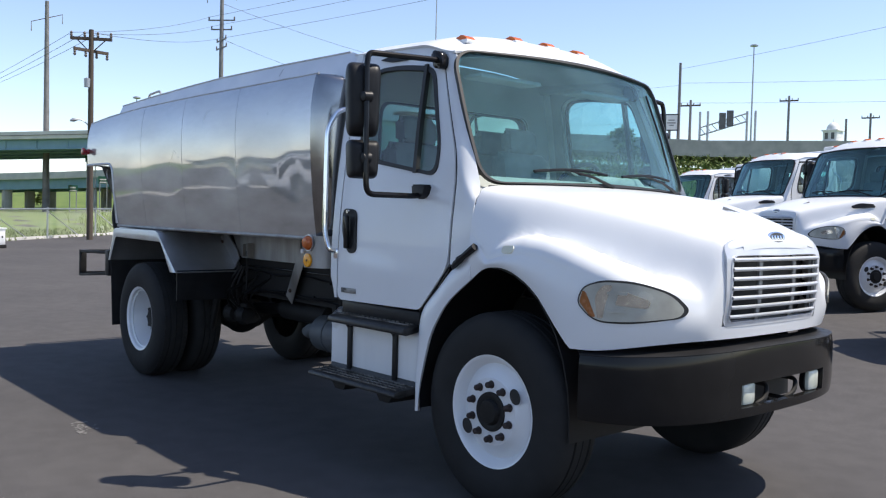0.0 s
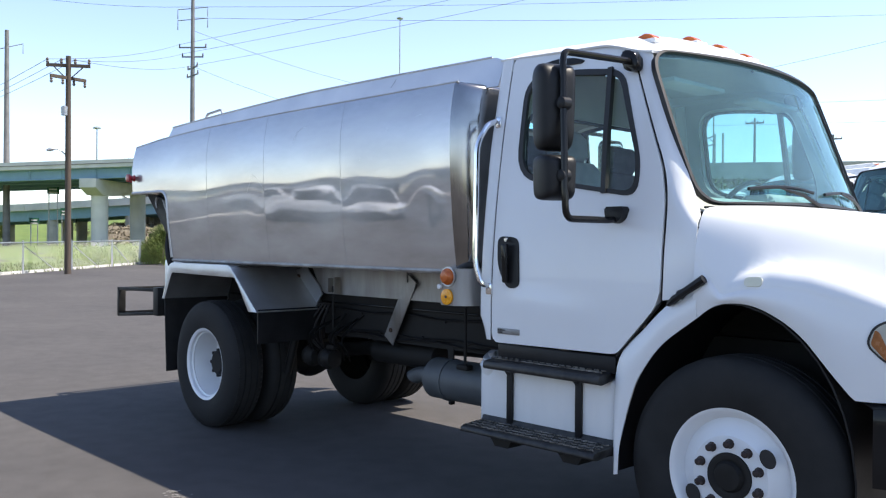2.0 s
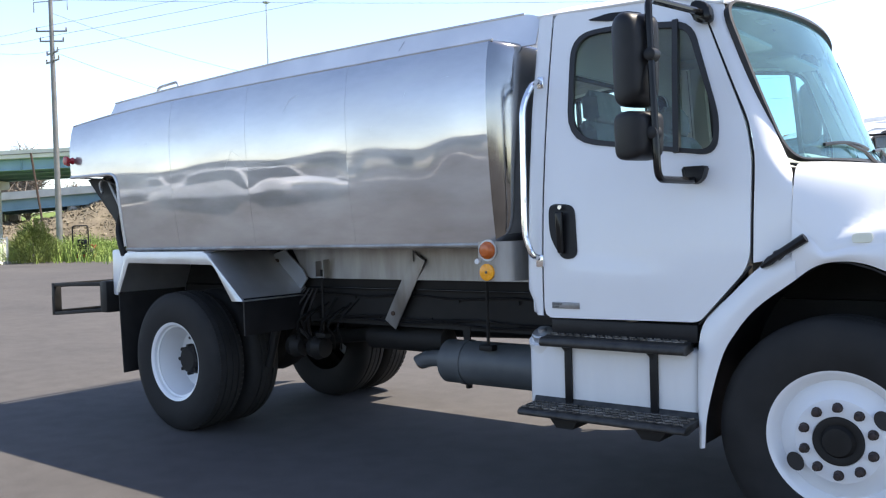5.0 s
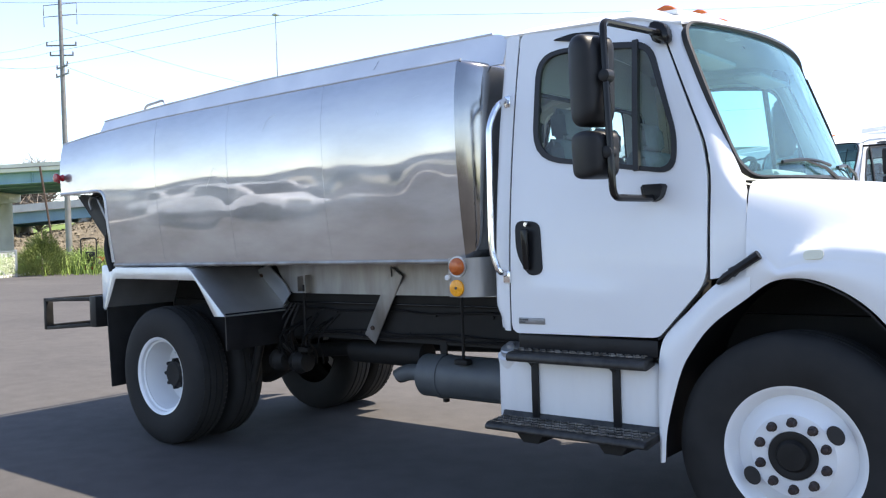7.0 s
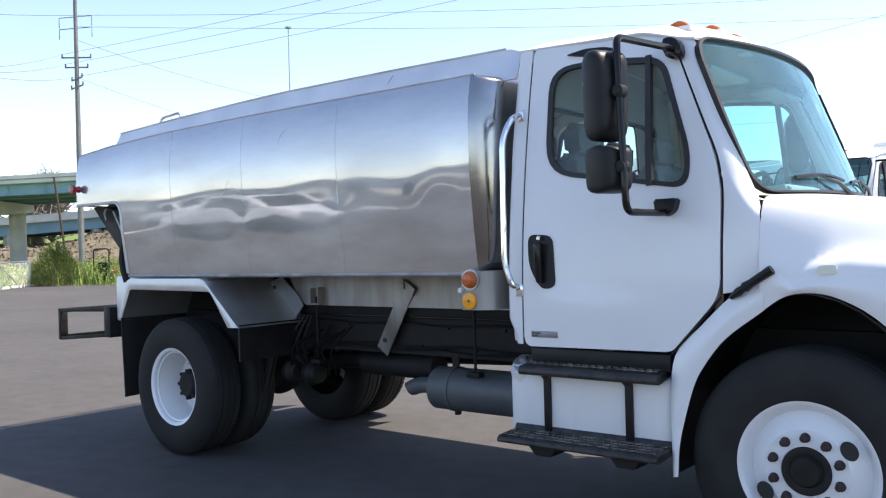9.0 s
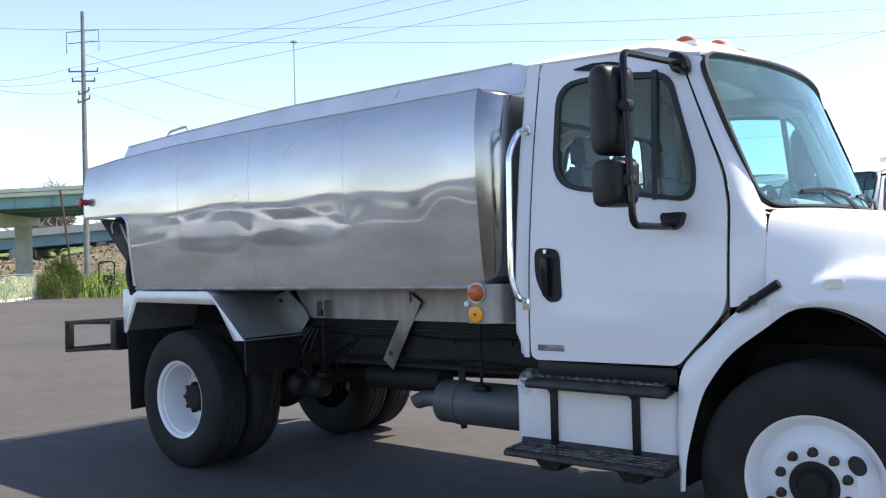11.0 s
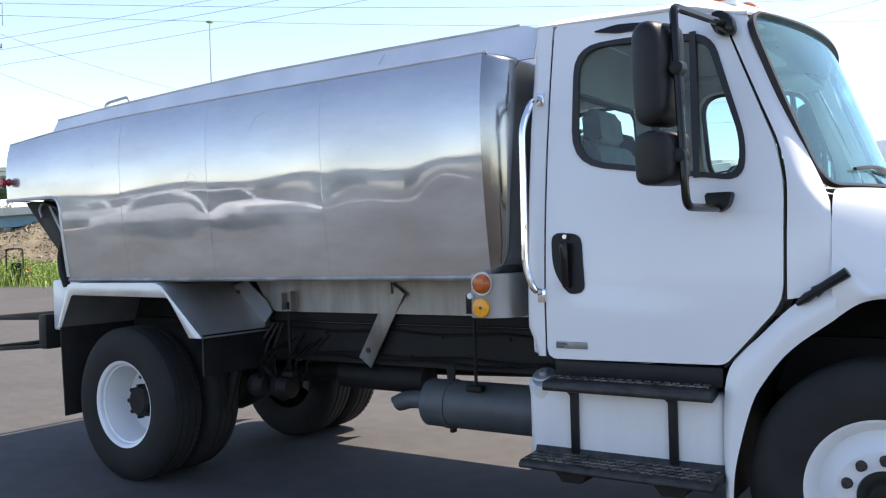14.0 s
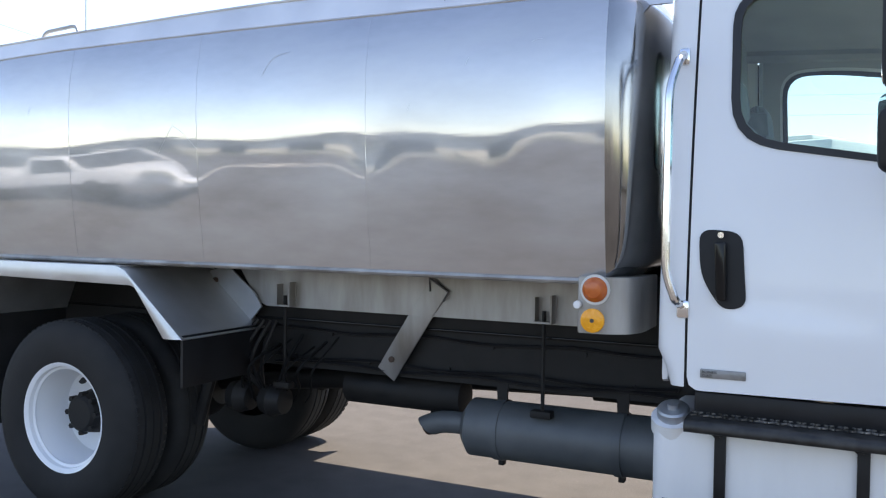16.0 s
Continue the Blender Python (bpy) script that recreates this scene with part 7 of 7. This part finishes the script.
    part("dome", lathe([(bz + 2.75, 1.0), (bz + 3.3, 0.9), (bz + 3.8, 0.55), (bz + 4.0, 0.1), (bz + 4.6, 0.0)], 16, (c[0], c[1], 0), "z"), OLDWHITE, ch)
    for s in (-0.5, 0.5):
        part("louvre", boxed((c[0] + s - 0.25, c[1] - 1.14, bz + 1.3), (c[0] + s + 0.25, c[1] - 1.09, bz + 2.3)), SIGNGREY, ch)
    # green road signs under the bridge
    for az, d, z, w, h in ((160.9, 95, 5.2, 1.1, 0.8), (160.2, 100, 3.2, 1.0, 0.8), (161.9, 98, 2.2, 0.9, 0.6)):
        x, y = spot(az, d, eye)
        sg = thing("road_sign", "green highway sign on a post", "road sign")
        t = math.atan2(eye[1] - y, eye[0] - x)
        u = Vector((-math.sin(t), math.cos(t), 0))
        c = Vector((x, y, z + 1.2))
        part("panel", beam(bmesh.new(), c - u * w / 2, c + u * w / 2, 0.05, h), SIGNGREEN, sg)
        for k in (-0.25, 0.05):
            part("bar", beam(bmesh.new(), c - u * w * 0.35 + Vector((0, 0, k)) + Vector((math.cos(t), math.sin(t), 0)) * 0.05, c + u * w * 0.3 + Vector((0, 0, k)) + Vector((math.cos(t), math.sin(t), 0)) * 0.05, 0.02, 0.14), OLDWHITE, sg)
        for s in (-0.35, 0.35):
            q = c + u * w * s
            part("post", tube(bmesh.new(), [(q.x, q.y, land(q.x, q.y)), (q.x, q.y, z + 1.0)], 0.06, 6), GALV, sg)


build_far_right()


# ---- parked trucks behind ----
def row_truck():
    ob = thing("parked_truck", "white work truck parked facing the lot", "truck", "parked trucks in a row")
    build_cab(ob)
    for sg in (-1, 1):
        wheel_set(ob, -4.2, 1.06, sg, dual=True)
        part("frame_rail", boxed((-5.6, sg * 0.35, 0.80), (0.85, sg * 0.43, 1.06)), FRAMEBLACK, ob)
        part("cab_step", boxed((-1.45, sg * 0.55, 0.48), (-0.62, sg * 1.04, 0.90), 0.04), BLACK, ob)
    for sg in (-1, 1):
        vent = rounded([(0.02, 1.552, 0.02), (0.32, 1.530, 0.04), (0.34, 1.565, 0.03), (0.22, 1.612, 0.05), (0.04, 1.600, 0.03)])
        part("hood_vent", disc(vent, lambda x, z, sg=sg: Vector((x, sg * (lerp_table(x, [(-0.165, 1.06), (0.1, 0.985), (0.35, 0.868)]) + 0.004 - 0.25 * (z - 1.57)), z)), 0.012, 3, 40), BLACK, ob, "dark oval hood vent")
    bed = part("service_body", boxed((-5.7, -1.12, 1.05), (-1.75, 1.12, 2.05), 0.03), WHITE, ob, "white service body")
    part("body_roof", boxed((-5.0, -1.0, 2.05), (-2.0, 1.0, 2.80), 0.06), WHITE, bed)
    part("roof_unit", boxed((-3.4, -0.5, 2.80), (-2.3, 0.5, 2.92), 0.04), OLDWHITE, bed)
    part("axle", tube(bmesh.new(), [(-4.2, -0.9, 0.52), (-4.2, 0.9, 0.52)], 0.08, 8), FRAMEBLACK, ob)
    return ob


first = row_truck()
first.matrix_basis = pose(-3.2, 9.6, rise(-3.2, 9.6), 0, 0, -116)
for x, y, t in ((-6.8, 13.4, -116), (-11.4, 17.6, -114), (0.2, 6.9, -126)):
    copy_thing(first, pose(x, y, rise(x, y), 0, 0, t))


# ---- what the polished tank mirrors, behind the camera ----
def pickup(at, turn):
    ob = thing("pickup_truck", "white pickup truck parked across the lot", "pickup truck", "", "", at, turn)
    body = rounded([(-2.7, 0.55, 0.1), (2.6, 0.50, 0.15), (2.65, 0.95, 0.15), (1.35, 1.12, 0.1), (0.75, 1.72, 0.15), (-0.55, 1.75, 0.12), (-0.72, 1.15, 0.05), (-2.7, 1.12, 0.05)])
    part("body", prism(body, -0.92, 0.92, "y", 0.06), WHITE, ob)
    win = rounded([(1.15, 1.16, 0.04), (0.70, 1.62, 0.06), (-0.42, 1.64, 0.06), (-0.50, 1.16, 0.04)])
    for s in (-1, 1):
        part("window", prism(win, s * 0.915, s * 0.928, "y"), SEAL, ob)
        part("sill_trim", boxed((-2.6, s * 0.90, 0.42), (2.4, s * 0.935, 0.62), 0.02), BLACK, ob)
        for x in (-1.7, 1.65):
            w = part("wheel", lathe([(s * 0.70, 0.2), (s * 0.70, 0.36), (s * 0.74, 0.385), (s * 0.90, 0.385), (s * 0.945, 0.36), (s * 0.945, 0.24)], 28, (x, 0, 0.385)), RUBBER, ob)
            part("rim", lathe([(s * 0.93, 0.24), (s * 0.95, 0.235), (s * 0.91, 0.2), (s * 0.93, 0.08), (s * 0.94, 0.0)], 28, (x, 0, 0.385)), CHROME, w)
    part("screen", prism([(1.36, 1.12), (1.40, 1.12), (0.82, 1.70), (0.78, 1.70)], -0.8, 0.8, "y"), SEAL, ob)
    part("head_lamp", boxed((2.55, -0.85, 0.75), (2.67, 0.85, 0.92), 0.03), HEADLENS, ob)
    return ob


pickup((-15.0, -10.3, rise(-15.0, -10.3)), 2)
pickup((-23.5, -14.5, rise(-23.5, -14.5)), 8)
bld = thing("low_building", "long tan commercial building across the lot", "building")
part("wall", boxed((-110, -62, -0.2), (50, -50, 3.1), 0.05), TAN, bld)
part("roof", boxed((-110.6, -62.6, 3.1), (50.6, -49.4, 3.45), 0.05), ROOFING, bld)
for k in range(16):
    x = -84 + k * 7.6
    w = part("window", boxed((x, -50.02, 1.0), (x + 3.0, -49.93, 2.4)), SEAL, bld)
    part("window_frame", boxed((x - 0.1, -49.99, 0.9), (x + 3.1, -49.95, 1.0)), OLDWHITE, w)
hedge = random.Random(31)
bm = bmesh.new()
for _ in range(2600):
    p = Vector((hedge.uniform(-88, 38), -47.0 + hedge.gauss(0, 0.5), 0))
    p.z = abs(hedge.gauss(0.55, 0.4)) + 0.25 * math.sin(p.x * 0.7) ** 2
    a, b = (Vector((hedge.gauss(0, 1), hedge.gauss(0, 1), hedge.gauss(0, 1))).normalized() * q for q in (0.22, 0.12))
    bm.faces.new([bm.verts.new(p + q) for q in (a, b, -a, -b)])
tagged(part("hedge", bm, LEAFDARK, None, fix=False), "dark clipped hedge before the tan building", "hedge", "", "stuff")
